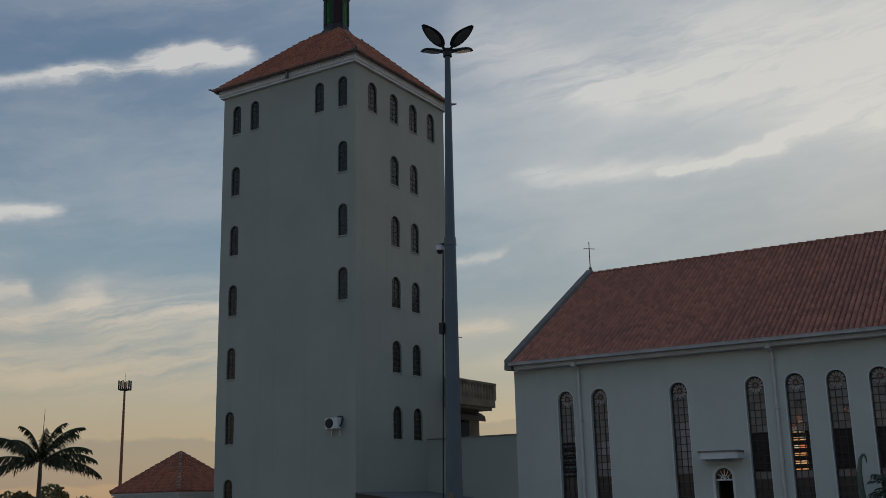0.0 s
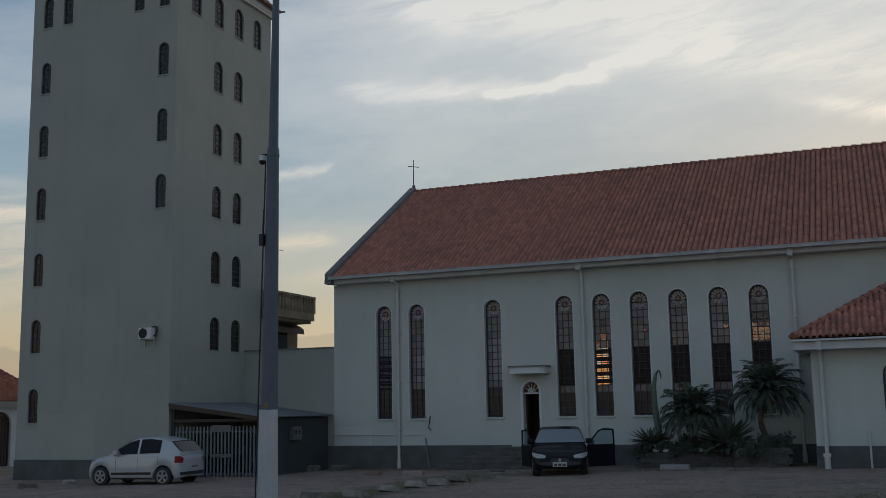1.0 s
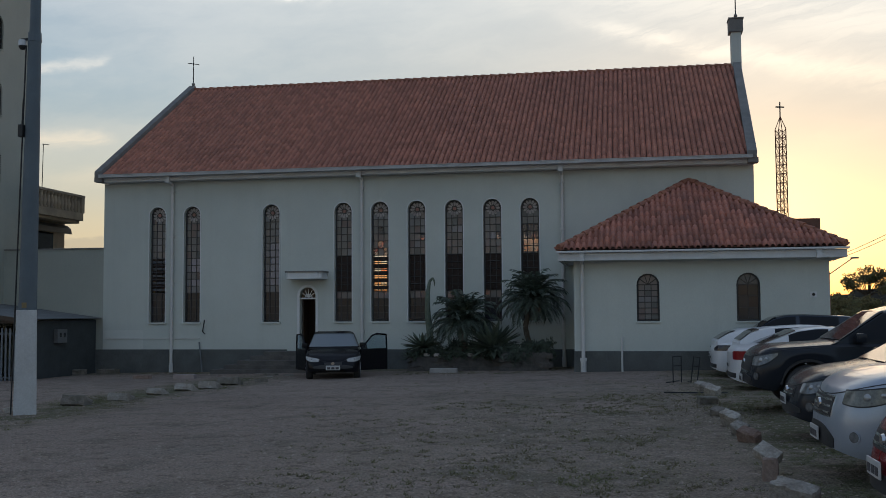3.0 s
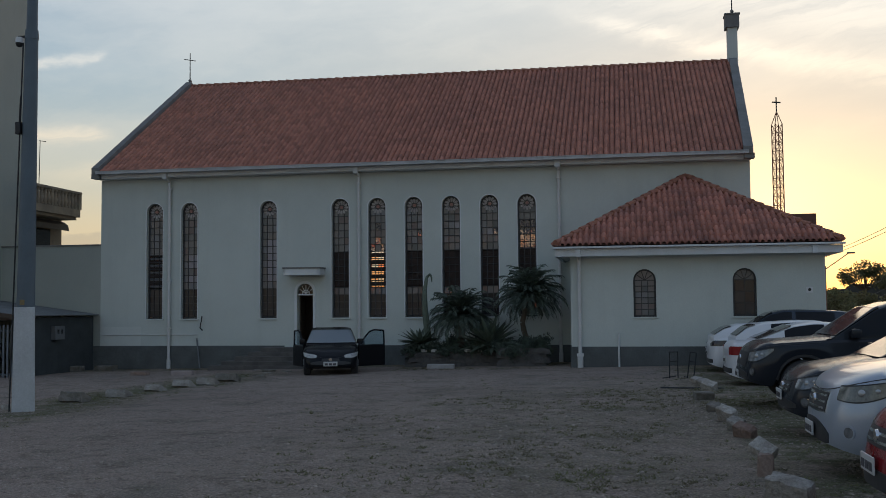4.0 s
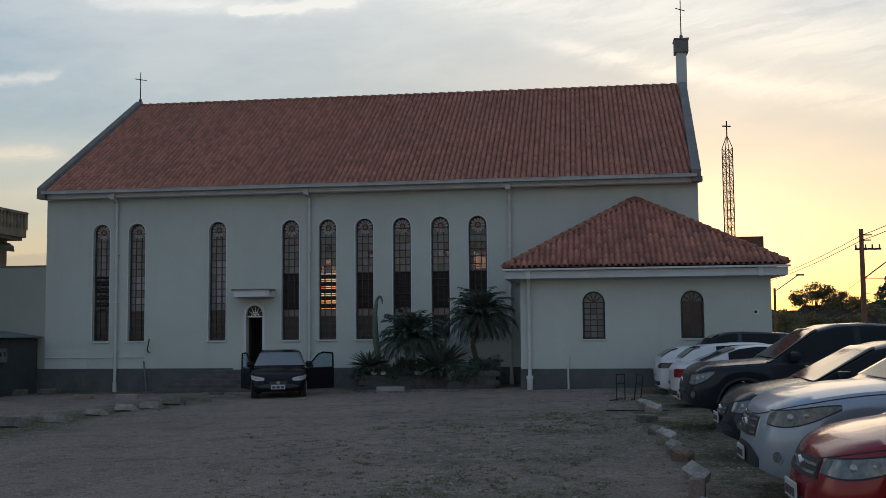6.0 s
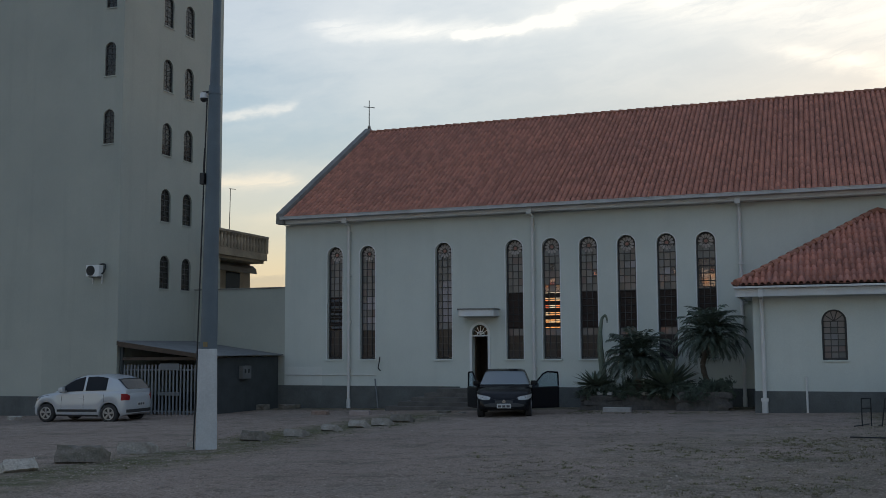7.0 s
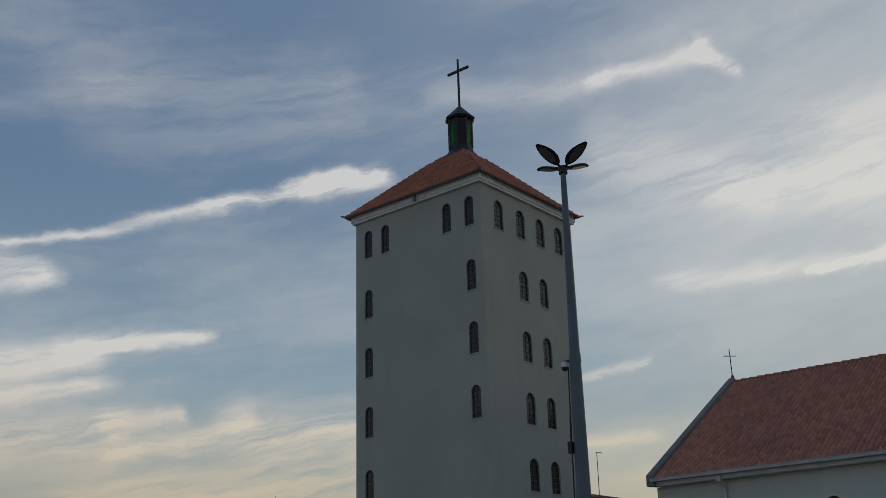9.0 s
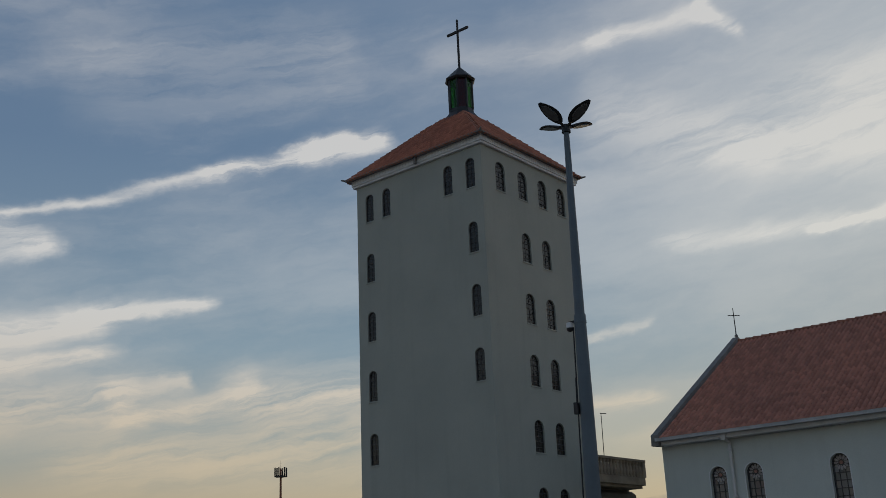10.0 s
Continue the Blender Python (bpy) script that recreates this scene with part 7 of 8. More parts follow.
        box(bm, p.x - 0.08, p.x + 0.07, p.y + side * 0.03, p.y + side * 0.20, p.z, p.z + 0.15, bevel=0.03)
        put(part("door_mirror", bm, color if pillar else M["trim"], car, smooth=True))
        for d in doors:
            put(part("door_seam", S.patch(S.body_point, d - 0.006, d + 0.006, 0.05, 0.66, side, 0.002, 2, 8, 0.004), M["trim"], car))
        for d in [(a + b) / 2 + 0.28 for a, b in side_panes[:2]]:
            q = S.body_point(d, 0.53, side, 0.0)
            bm = bmesh.new()
            box(bm, q.x - 0.09, q.x + 0.09, q.y - 0.01, q.y + 0.03, q.z - 0.014, q.z + 0.014, bevel=0.008)
            put(part("door_handle", bm, color, car))
        if bumper_trim:
            put(part("bumper_trim", S.wrap(S.corner(0.0, wheels[0] - radius - 0.09, side), lambda x_: S.low(x_) + 0.01, lambda x_: bumper_trim, 0.005), M["trim"], car))
    if front:
        zt = S.zn
        gz0, gz1, gu = grille or (zt - 0.17, zt - 0.06, 0.42)
        flat = lambda v: (lambda x_: v)
        put(part("grille_frame", S.wrap(S.across(gu + 0.02), flat(gz0 - 0.012), flat(gz1 + 0.012), 0.006), M["chrome" if chrome_bars > 2 else "trim"], car))
        put(part("grille", S.wrap(S.across(gu), flat(gz0), flat(gz1), 0.011), M["trim"], car, "black slatted grille"))
        for k in range(chrome_bars):
            zz = gz0 + (gz1 - gz0) * (k + 0.5) / chrome_bars
            put(part("grille_bar", S.wrap(S.across(gu * 0.96), flat(zz - 0.010), flat(zz + 0.010), 0.018, 3, 0.012), M["chrome"], car))
        bm = bmesh.new()
        q = S.skin(0.0006, (gz0 + gz1) / 2, 1, 0.016)[0]
        tube(bm, Vector((q.x - 0.012, 0, q.z)), Vector((q.x + 0.012, 0, q.z)), 0.050, 0.056, 18)
        put(part("badge", bm, M["chrome"], car, "plain round chrome badge"))
        i0, i1, iu = intake or (S.low(0.0) + 0.03, S.low(0.0) + 0.15, 0.72)
        xm = S.along(iu, S.nose)
        put(part("lower_intake", S.wrap(S.across(iu), lambda x_: i0 + (i1 - i0) * 0.12 * min(1, x_ / xm) ** 1.5, lambda x_: i1 - (i1 - i0) * 0.5 * min(1, x_ / xm) ** 1.2, 0.008), M["trim"], car, "dark lower air intake"))
        plate_group(put, car, S.skin(0.0006, plate_z, 1, 0.0)[0].x - 0.03, plate_z, -1)
        if fog:
            for side in (-1, 1):
                q, n = S.skin(S.along(0.86, S.nose), (i0 + i1) / 2 + 0.04, side, 0.0)
                bm = bmesh.new()
                tube(bm, q + n * 0.006, q - n * 0.03, 0.066, 0.066, 18)
                hole = put(part("fog_lamp", bm, M["trim"] if color in (P_BLACK, P_NAVY) else color, car))
                part("lens", tube(bmesh.new(), q + n * 0.010, q - n * 0.01, 0.050, 0.050, 18), M["lamp_glass"], hole)
    if rear:
        put(part("rear_bumper_trim", S.wrap(S.across(0.85, "tail"), lambda x_: S.low(L) + 0.02, lambda x_: S.low(L) + 0.12, 0.008), M["trim"], car))
        plate_group(put, car, L + 0.012, plate_z + 0.1, 1)
    if rails:
        for side in (-1, 1):
            bm = bmesh.new()
            pts = [S.cabin_point(xx, 0.78, side, 0.05) for xx in np.linspace(S.cabin[0] + 0.95, S.cabin[1] - 0.35, 8)]
            for a, b in zip(pts, pts[1:]):
                tube(bm, a, b, 0.018, n=6)
            put(part("roof_rail", bm, M["trim"], car))
    for wx in wheels:
        for side in (-1, 1):
            wheel(car, L / 2 - wx, side * (W / 2 - 0.11), radius, 0.2, 5, side)
    for sx in (0.42, 0.62):
        xx = S.cabin[0] + (S.cabin[1] - S.cabin[0]) * sx
        for side in (-1, 1):
            put(part("seat", boxes((xx, xx + 0.16, side * 0.38 - 0.22, side * 0.38 + 0.22, 0.5, min(H - 0.33, 1.15)), bevel=0.04), M["seat"], car))
    return car, S, put


def setattr_basis(ob, m):
    ob.matrix_basis = m
    return ob


def plate_group(put, car, x, z, way):
    p = put(part("number_plate", boxes((x - 0.008, x + 0.008, -0.2, 0.2, z - 0.065, z + 0.065), bevel=0.004), M["plate"], car, "pale plate with plain dark bars"))
    for k in range(3):
        y = -0.12 + 0.12 * k
        part("plate_bar", boxes((x + way * 0.009 - 0.003, x + way * 0.009 + 0.003, y - 0.045, y + 0.045, z - 0.042, z + 0.022)), M["plate_mark"], p)


P_SILVER = paint("silver_paint", (0.52, 0.55, 0.58), 0.25, 0.3)
P_BLACK = material("black_paint", (0.022, 0.026, 0.034), 0.2, 0.03, 2, 60, 0.0, spec=0.28, coat=0.0)
P_GLOSS_BLACK = material("jet_black_paint", (0.006, 0.007, 0.010), 0.25, 0.03, 2, 60, 0.0, spec=0.22, coat=0.0)
P_NAVY = paint("dark_blue_grey_paint", (0.03, 0.042, 0.06), 0.1, 0.22)
P_WHITE = paint("white_car_paint", (0.72, 0.73, 0.75), 0.0, 0.3)
P_RED = paint("red_car_paint", (0.26, 0.010, 0.016), 0.1, 0.2)
P_BEIGE = paint("silver_grey_paint", (0.38, 0.43, 0.50), 0.3, 0.28)

hatch_deck = lambda L, z: ((0, z - 0.20), (0.06, z - 0.15), (0.22, z - 0.10), (0.95, z + 0.02), (1.3, z + 0.04), (L - 0.35, z + 0.10), (L - 0.05, z + 0.02), (L, z - 0.12))
hatch_roof = lambda L, z, H: ((0.86, z + 0.0), (1.0, z + 0.06), (1.62, H - 0.10), (1.95, H - 0.015), (2.4, H), (L - 0.75, H - 0.05), (L - 0.38, H - 0.15), (L - 0.06, z + 0.12))

# silver hatchback beside the tower
build_car("silver five-door hatchback parked beside the tower", 3.52, 1.62, 1.48, hatch_deck(3.52, 0.90), hatch_roof(3.52, 0.90, 1.48), (0.66, 2.90), 0.29,
          -21.56, 27.4, 184, P_SILVER, ((0.98, 1.68, "windscreen"), (3.10, 3.46, "rear_window")), ((1.35, 1.97), (2.05, 2.78)), (0.6, 0.42, 0.62, 0.76), (0.20, 0.70, 0.90),
          doors=(1.22, 2.01, 2.72), dz=-0.03)

# black hatchback in front of the steps with both front doors open
c206, S206, put206 = build_car("black hatchback with both front doors standing open", 3.82, 1.60, 1.38, ((0, 0.56), (0.06, 0.62), (0.25, 0.70), (0.55, 0.79), (1.0, 0.88), (1.3, 0.90), (3.47, 0.97), (3.77, 0.89), (3.82, 0.75)), hatch_roof(3.82, 0.87, 1.38), (0.72, 3.16), 0.29,
          -8.86, 30.6, 285, P_GLOSS_BLACK, ((0.98, 1.68, "windscreen"), (3.30, 3.72, "rear_window")), ((2.16, 2.98),), (0.52, 0.60, 0.50, 0.62), (0.25, 0.62, 0.84),
          doors=(2.12,), dz=-0.01, moulding=False, fog=False, plate_z=0.36, chrome_bars=0, nose=(0.62, 2.2), grille=(0.46, 0.50, 0.3), screen_glass="screen_glass", lamp="lamp_pale")
for side in (-1, 1):
    hinge = S206.body_point(1.15, 0.4, side)
    d = bmesh.new()
    box(d, 0.0, 1.0, -0.04, 0.04, 0.22, 0.86, bevel=0.03)
    dr = part("open_door", d, P_GLOSS_BLACK, c206, "front door standing open")
    lx, ly = 3.82 / 2 - hinge.x, -hinge.y
    dr.matrix_basis = pose(lx, ly, 0, 0, 0, 180 + 20 if side > 0 else 180 - 54)
    fr = bmesh.new()
    pts = [(0.03, 0.86), (0.42, 1.24), (0.60, 1.30), (0.97, 1.27), (0.99, 0.86)]
    for a, b in zip(pts, pts[1:]):
        tube(fr, (a[0], 0, a[1]), (b[0], 0, b[1]), 0.025, n=8)
    part("window_frame", fr, P_GLOSS_BLACK, dr)
    gl = bmesh.new()
    prism(gl, [(0.05, 0.86), (0.97, 0.86), (0.95, 1.26), (0.60, 1.29), (0.43, 1.23)], lambda u, v, q: (u, q - 0.003, v), 0.006)
    part("window_glass", gl, M["door_glass"], dr)
    mr = bmesh.new()
    box(mr, 0.16, 0.30, 0.05 if side < 0 else -0.22, 0.22 if side < 0 else -0.05, 0.84, 0.98, bevel=0.03)
    part("door_mirror", mr, P_GLOSS_BLACK, dr)

# dark compact SUV by the chapel
build_car("dark blue-grey compact SUV with roof rails by the chapel", 3.95, 1.76, 1.50, hatch_deck(3.95, 0.97), hatch_roof(3.95, 0.97, 1.50), (0.76, 3.22), 0.32,
          -31.9, 27.3, -13, P_NAVY, ((0.98, 1.66, "windscreen"), (3.42, 3.84, "rear_window")), ((1.4, 2.15), (2.25, 3.05)), (0.55, 0.5, 0.66, 0.78), (0.25, 0.66, 0.86),
          rails=True, moulding=False, grille=(0.62, 0.73, 0.5), lip_r=0.03, dz=-0.02)

# the row along the right edge of the yard, noses towards the yard
build_car("red hatchback parked nose-in behind the kerb stones", 3.90, 1.66, 1.48, hatch_deck(3.9, 0.965), hatch_roof(3.9, 0.965, 1.46), (0.72, 3.19), 0.30,
          1.77 + 1.95, 8.15, 180, P_RED, ((0.98, 1.68, "windscreen"), (3.4, 3.8, "rear_window")), ((1.35, 2.1), (2.2, 3.0)), (0.56, 0.66, 0.61, 0.75), (0.25, 0.66, 0.86),
          doors=(1.25, 2.14), grille=(0.61, 0.725, 0.50), plate_z=0.47, rear=True, dz=-0.04, moulding=False, chrome_bars=2, intake=(0.30, 0.44, 0.88), fog=False)
build_car("silver-grey SUV with hazed headlamps parked nose-in", 4.67, 1.89, 1.70, ((0, 0.86), (0.08, 0.92), (0.28, 0.98), (0.9, 1.07), (1.4, 1.11), (4.37, 1.16), (4.67, 1.03)), ((1.24, 1.08), (1.38, 1.16), (2.05, 1.58), (2.4, 1.67), (2.9, 1.70), (4.07, 1.64), (4.37, 1.54), (4.62, 1.2)), (0.92, 3.62), 0.36,
          1.79 + 2.335, 10.75, 180, P_BEIGE, ((1.34, 2.08, "windscreen"), (4.1, 4.55, "rear_window")), ((1.75, 2.55), (2.65, 3.5)), (0.66, 0.74, 0.71, 0.87), (0.25, 0.7, 1.0),
          doors=(1.45, 2.55), grille=(0.62, 0.80, 0.46), plate_z=0.43, dz=-0.02, lamp="lamp_old", sill=0.24, rails=True, chrome_bars=3, intake=(0.30, 0.54, 0.58))
sedan_deck = lambda L, z: ((0, z - 0.22), (0.06, z - 0.16), (0.25, z - 0.10), (1.05, z + 0.02), (1.4, z + 0.04), (L - 0.9, z + 0.07), (L - 0.1, z + 0.06), (L, z - 0.08))
sedan_roof = lambda L, z, H: ((0.98, z + 0.0), (1.1, z + 0.05), (1.80, H - 0.09), (2.15, H - 0.01), (2.6, H), (L - 1.35, H - 0.06), (L - 0.55, z + 0.10))
build_car("black saloon parked nose-in between two larger cars", 4.35, 1.72, 1.46, sedan_deck(4.35, 0.92), sedan_roof(4.35, 0.92, 1.46), (0.80, 3.40), 0.30,
          1.955 + 2.17, 14.0, 180, P_BLACK, ((1.08, 1.84, "windscreen"), (3.05, 3.75, "rear_window")), ((1.5, 2.3), (2.4, 3.2)), (0.62, 0.44, 0.55, 0.70), (0.25, 0.66, 0.82),
          doors=(1.35, 2.35), lamp="lamp_glass", moulding=False)
pick_deck = ((0, 0.90), (0.06, 0.96), (0.25, 1.02), (1.35, 1.09), (1.7, 1.10), (3.5, 1.12), (5.15, 1.12), (5.2, 1.07))
pick_roof = ((1.28, 1.07), (1.42, 1.14), (2.05, 1.58), (2.4, 1.68), (2.9, 1.70), (3.45, 1.66), (3.75, 1.14))
build_car("black double-cab pickup truck parked nose-in", 5.2, 1.94, 1.70, pick_deck, pick_roof, (0.92, 4.02), 0.38,
          1.85 + 2.6, 18.0, 180, P_BLACK, ((1.4, 2.1, "windscreen"), (3.5, 3.72, "rear_window")), ((1.85, 2.65), (2.75, 3.45)), (0.66, 0.42, 0.70, 0.87), (0.12, 0.66, 0.95),
          doors=(1.75, 2.7), grille=(0.66, 0.86, 0.60), plate_z=0.50, sill=0.34, moulding=False, lip_r=0.035, nose=(0.42, 3.0), chrome_bars=0)
build_car("white saloon parked with its red tail lamps to the yard", 4.35, 1.72, 1.38, sedan_deck(4.35, 0.90), sedan_roof(4.35, 0.90, 1.38), (0.80, 3.40), 0.30,
          2.11 + 2.17, 23.1, 0, P_WHITE, ((1.08, 1.84, "windscreen"), (3.05, 3.75, "rear_window")), ((1.5, 2.3), (2.4, 3.2)), (0.55, 0.5, 0.6, 0.72), (0.34, 0.70, 0.88),
          doors=(1.35, 2.35), moulding=False, dz=-0.08)
build_car("white hatchback parked with its tail to the yard", 3.95, 1.70, 1.42, hatch_deck(3.95, 0.90), hatch_roof(3.95, 0.90, 1.42), (0.74, 3.2), 0.30,
          2.42 + 1.97, 25.5, 0, P_WHITE, ((0.98, 1.68, "windscreen"), (3.40, 3.84, "rear_window")), ((1.35, 2.1), (2.2, 3.05)), (0.6, 0.42, 0.62, 0.75), (0.22, 0.70, 0.92),
          doors=(1.25, 2.15), moulding=False, dz=-0.10)
build_car("white hatchback with smoked tail lamps by the annex", 4.0, 1.72, 1.36, hatch_deck(4.0, 0.88), hatch_roof(4.0, 0.88, 1.36), (0.76, 3.3), 0.30,
          2.12 + 2.0, 28.0, 0, P_WHITE, ((0.98, 1.68, "windscreen"), (3.45, 3.88, "rear_window")), ((1.35, 2.1), (2.2, 3.1)), (0.6, 0.42, 0.62, 0.75), (0.42, 0.76, 0.90),
          doors=(1.25, 2.15), moulding=False, tail_mat="smoked_lamp", dz=-0.10)
build_car("dark people carrier parked close to the annex wall", 4.3, 1.76, 1.58, hatch_deck(4.3, 0.98), hatch_roof(4.3, 0.98, 1.58), (0.85, 3.4), 0.34,
          2.25 + 2.15, 29.85, 180, P_NAVY, ((1.0, 1.7, "windscreen"), (3.75, 4.18, "rear_window")), ((1.35, 2.2), (2.3, 3.3)), (0.55, 0.5, 0.68, 0.8), (0.25, 0.68, 0.9), moulding=False)

# ---- chapel and wall beside the tower ----
M["chapel_white"] = material("chapel_white_render", (0.66, 0.69, 0.71), 0.85, 0.05, 0.8, 30, 0.2, streak=0.15)
M["maroon"] = material("maroon_wall_paint", (0.20, 0.085, 0.07), 0.85, 0.12, 1.5, 30, 0.3, streak=0.3)
CHX, CHY, CHW = -41.6, 40.0, 4.2
cz = ground_z(CHX, CHY)
chapel = empty("chapel", CHX, CHY, cz, label="small white chapel with a red hipped roof and arched door", category="chapel")
wl = [(-2.56, 0.55, [(0.70 - cz, 1.66 - cz)]), (-1.50, 0.55, [(0.70 - cz, 1.66 - cz)])]
part("front_wall", pierced_wall(-CHW, 0, -0.1, 2.42 - cz, wl, lambda u, v, w: (u, w, v), 0.2), M["chapel_white"], chapel)
part("side_wall", pierced_wall(0.201, CHW, -0.1, 2.42 - cz, [(1.55, 1.36, [(0.02, 2.14 - cz)])], lambda u, v, w: (-w, u, v), 0.2), M["chapel_white"], chapel)
part("far_wall", boxes((-CHW, -CHW + 0.2, 0.201, CHW, -0.1, 2.42 - cz), (-CHW + 0.201, -0.201, CHW - 0.2, CHW, -0.1, 2.42 - cz)), M["chapel_white"], chapel)
for q, z0, z1 in ((0.24, 2.38, 2.479), (0.34, 2.48, 2.569), (0.44, 2.57, 2.68)):
    for row in band(-CHW - q, q, -q, CHW + q, z0 - cz, z1 - cz, 0.7):
        part("cornice_strip", boxes(row), M["chapel_white"], chapel)
ap = Vector((-CHW / 2, CHW / 2, 4.80 - cz))
bm = bmesh.new()
e = 0.50
vs = [bm.verts.new(p) for p in ((-CHW - e, -e, 2.68 - cz), (e, -e, 2.68 - cz), (e, CHW + e, 2.68 - cz), (-CHW - e, CHW + e, 2.68 - cz))]
tp = bm.verts.new(ap)
for i in range(4):
    bm.faces.new((vs[i], vs[(i + 1) % 4], tp))
bm.faces.new(vs[::-1])
part("roof", bm, M["tile_orange"], chapel, "red hipped clay tile roof")
joined_tiles("roof_tiles", pyramid_tiles(-CHW - e, e, -e, CHW + e, 2.68 - cz, ap, (0, 1), 0.0, 0.185, 0.27), TILE_CHURCH, M["tile_orange"], chapel, "red clay barrel tiles")
for c0 in ((-CHW - e, -e), (e, -e), (e, CHW + e)):
    ridge_line("hip_tiles", (*c0, 2.74 - cz), ap + Vector((0, 0, 0.06)), chapel, 0.10, 0.3)
bm = bmesh.new()
lo_c, hi_c = Vector((e, -e, 2.74 - cz)), ap + Vector((0, 0, 0.06))
for k in range(1, 11):
    p = lo_c.lerp(hi_c, k / 11)
    tube(bm, p + Vector((0, 0, 0.01)), p + (hi_c - lo_c) * 0.012 + Vector((0, 0, 0.01)), 0.118, n=8)
part("mortar_joints", bm, M["concrete"], chapel, "pale mortar joints on the hip")
bm = bmesh.new()
prism(bm, arch(1.55, 1.34, 0.0, 2.13 - cz), lambda u, v, w: (-0.16 + w, u, v), 0.03)
part("door", bm, M["wood"], chapel, "dark arched double door")
bm = bmesh.new()
for i in range(7):
    y = 0.98 + i * 0.19
    box(bm, -0.125, -0.10, y - 0.012, y + 0.012, 0.02, 1.9 - cz)
part("door_grille", bm, M["dark_metal"], chapel)
for u in (-2.56, -1.50):
    bm = bmesh.new()
    prism(bm, arch(u, 0.54, 0.70 - cz, 1.655 - cz), lambda a, b, w: (a, 0.10 + w, b), 0.02)
    win = part("window", bm, M["dark_glass"], chapel)
    bm = bmesh.new()
    ring(bm, arch(u, 0.56, 0.69 - cz, 1.67 - cz), arch(u, 0.44, 0.74 - cz, 1.61 - cz), lambda a, b, w: (a, 0.05 + w, b), 0.05)
    part("window_frame", bm, M["maroon"], win)
def balustrade(x, y, x0, x1, label):
    balu = empty("balustrade", x, y, ground_z(x, y), label=label, category="balustrade")
    part("base_wall", boxes((x0, x1, -0.12, 0.12, -0.2, 0.22)), M["maroon"], balu)
    part("coping", boxes((x0, x1, -0.13, 0.13, 0.74, 0.84)), M["maroon"], balu)
    b0 = bmesh.new()
    tube(b0, (0, 0, 0.221), (0, 0, 0.4), 0.05, 0.085, 8)
    tube(b0, (0, 0, 0.4), (0, 0, 0.739), 0.085, 0.045, 8)
    first = part("baluster", b0, M["chapel_white"], balu)
    first.matrix_basis = pose(x0 + 0.1, 0, 0)
    for i in range(1, int((x1 - x0) / 0.21)):
        piece("baluster", first.data, balu, pose(x0 + 0.1 + i * 0.21, 0, 0))


balustrade(-42.0, 38.5, -3.0, 3.3, "white balustrade on a maroon base beside the chapel")
balustrade(-40.0, 29.4, -5.0, 3.2, "white balustrade on a maroon base along the yard")
low = empty("boundary_wall", -60, 42, -0.6, label="low maroon painted boundary wall", category="wall", kind="structure")
part("wall", boxes((-30, 14.9, 0, 0.2, -0.3, 0.90)), M["maroon"], low)
part("step_wall", boxes((19.9, 21.9, -0.6, -0.35, -0.2, 0.25)), M["maroon"], low)
house = empty("orange_house", -55, 47, -0.6, label="orange rendered outbuilding with white corner and eave", category="building")
part("wall", boxes((-1.3, 2.4, 0, 3, 0, 2.3)), M["brick"], house)
part("corner_pier", boxes((-1.75, -1.302, -0.1, 3, 0, 2.45)), M["chapel_white"], house)
part("lintel", boxes((-1.3, 2.4, -0.1, -0.002, 2.32, 2.55)), M["chapel_white"], house)
bm = bmesh.new()
prism(bm, [(-1.4, 2.56), (2.6, 2.56), (2.6, 3.4), (1.0, 3.3)], lambda u, v, w: (u, -0.3 + w, v), 3.6)
bmesh.ops.recalc_face_normals(bm, faces=bm.faces)
part("roof", bm, M["tile"], house)


# ---- trees ----
M["far_foliage"] = material("garden_tree_foliage", (0.19, 0.20, 0.10), 0.7, 0.25, 1.0, 20, 0.0, second=(0.18, 0.14, 0.06), island=True, per_object=0.4)
leafy_light(M["far_foliage"], 0.62)
def leafy(bm, c, r, n, size, rng, flat=1.0):
    """Many small leaf cards set loosely in a ball-shaped clump."""
    for _ in range(n):
        d = Vector((rng.gauss(0, 1), rng.gauss(0, 1), rng.gauss(0, 1))).normalized() * (r * rng.random() ** 0.4)
        p = Vector(c) + Vector((d.x, d.y, d.z * flat))
        a = Vector((rng.gauss(0, 1), rng.gauss(0, 1), rng.gauss(0, 1))).normalized() * size * rng.uniform(0.6, 1.3)
        b = a.orthogonal().normalized() * size * rng.uniform(0.3, 0.6)
        bm.faces.new([bm.verts.new(p + q) for q in (-a, b, a, -b)])


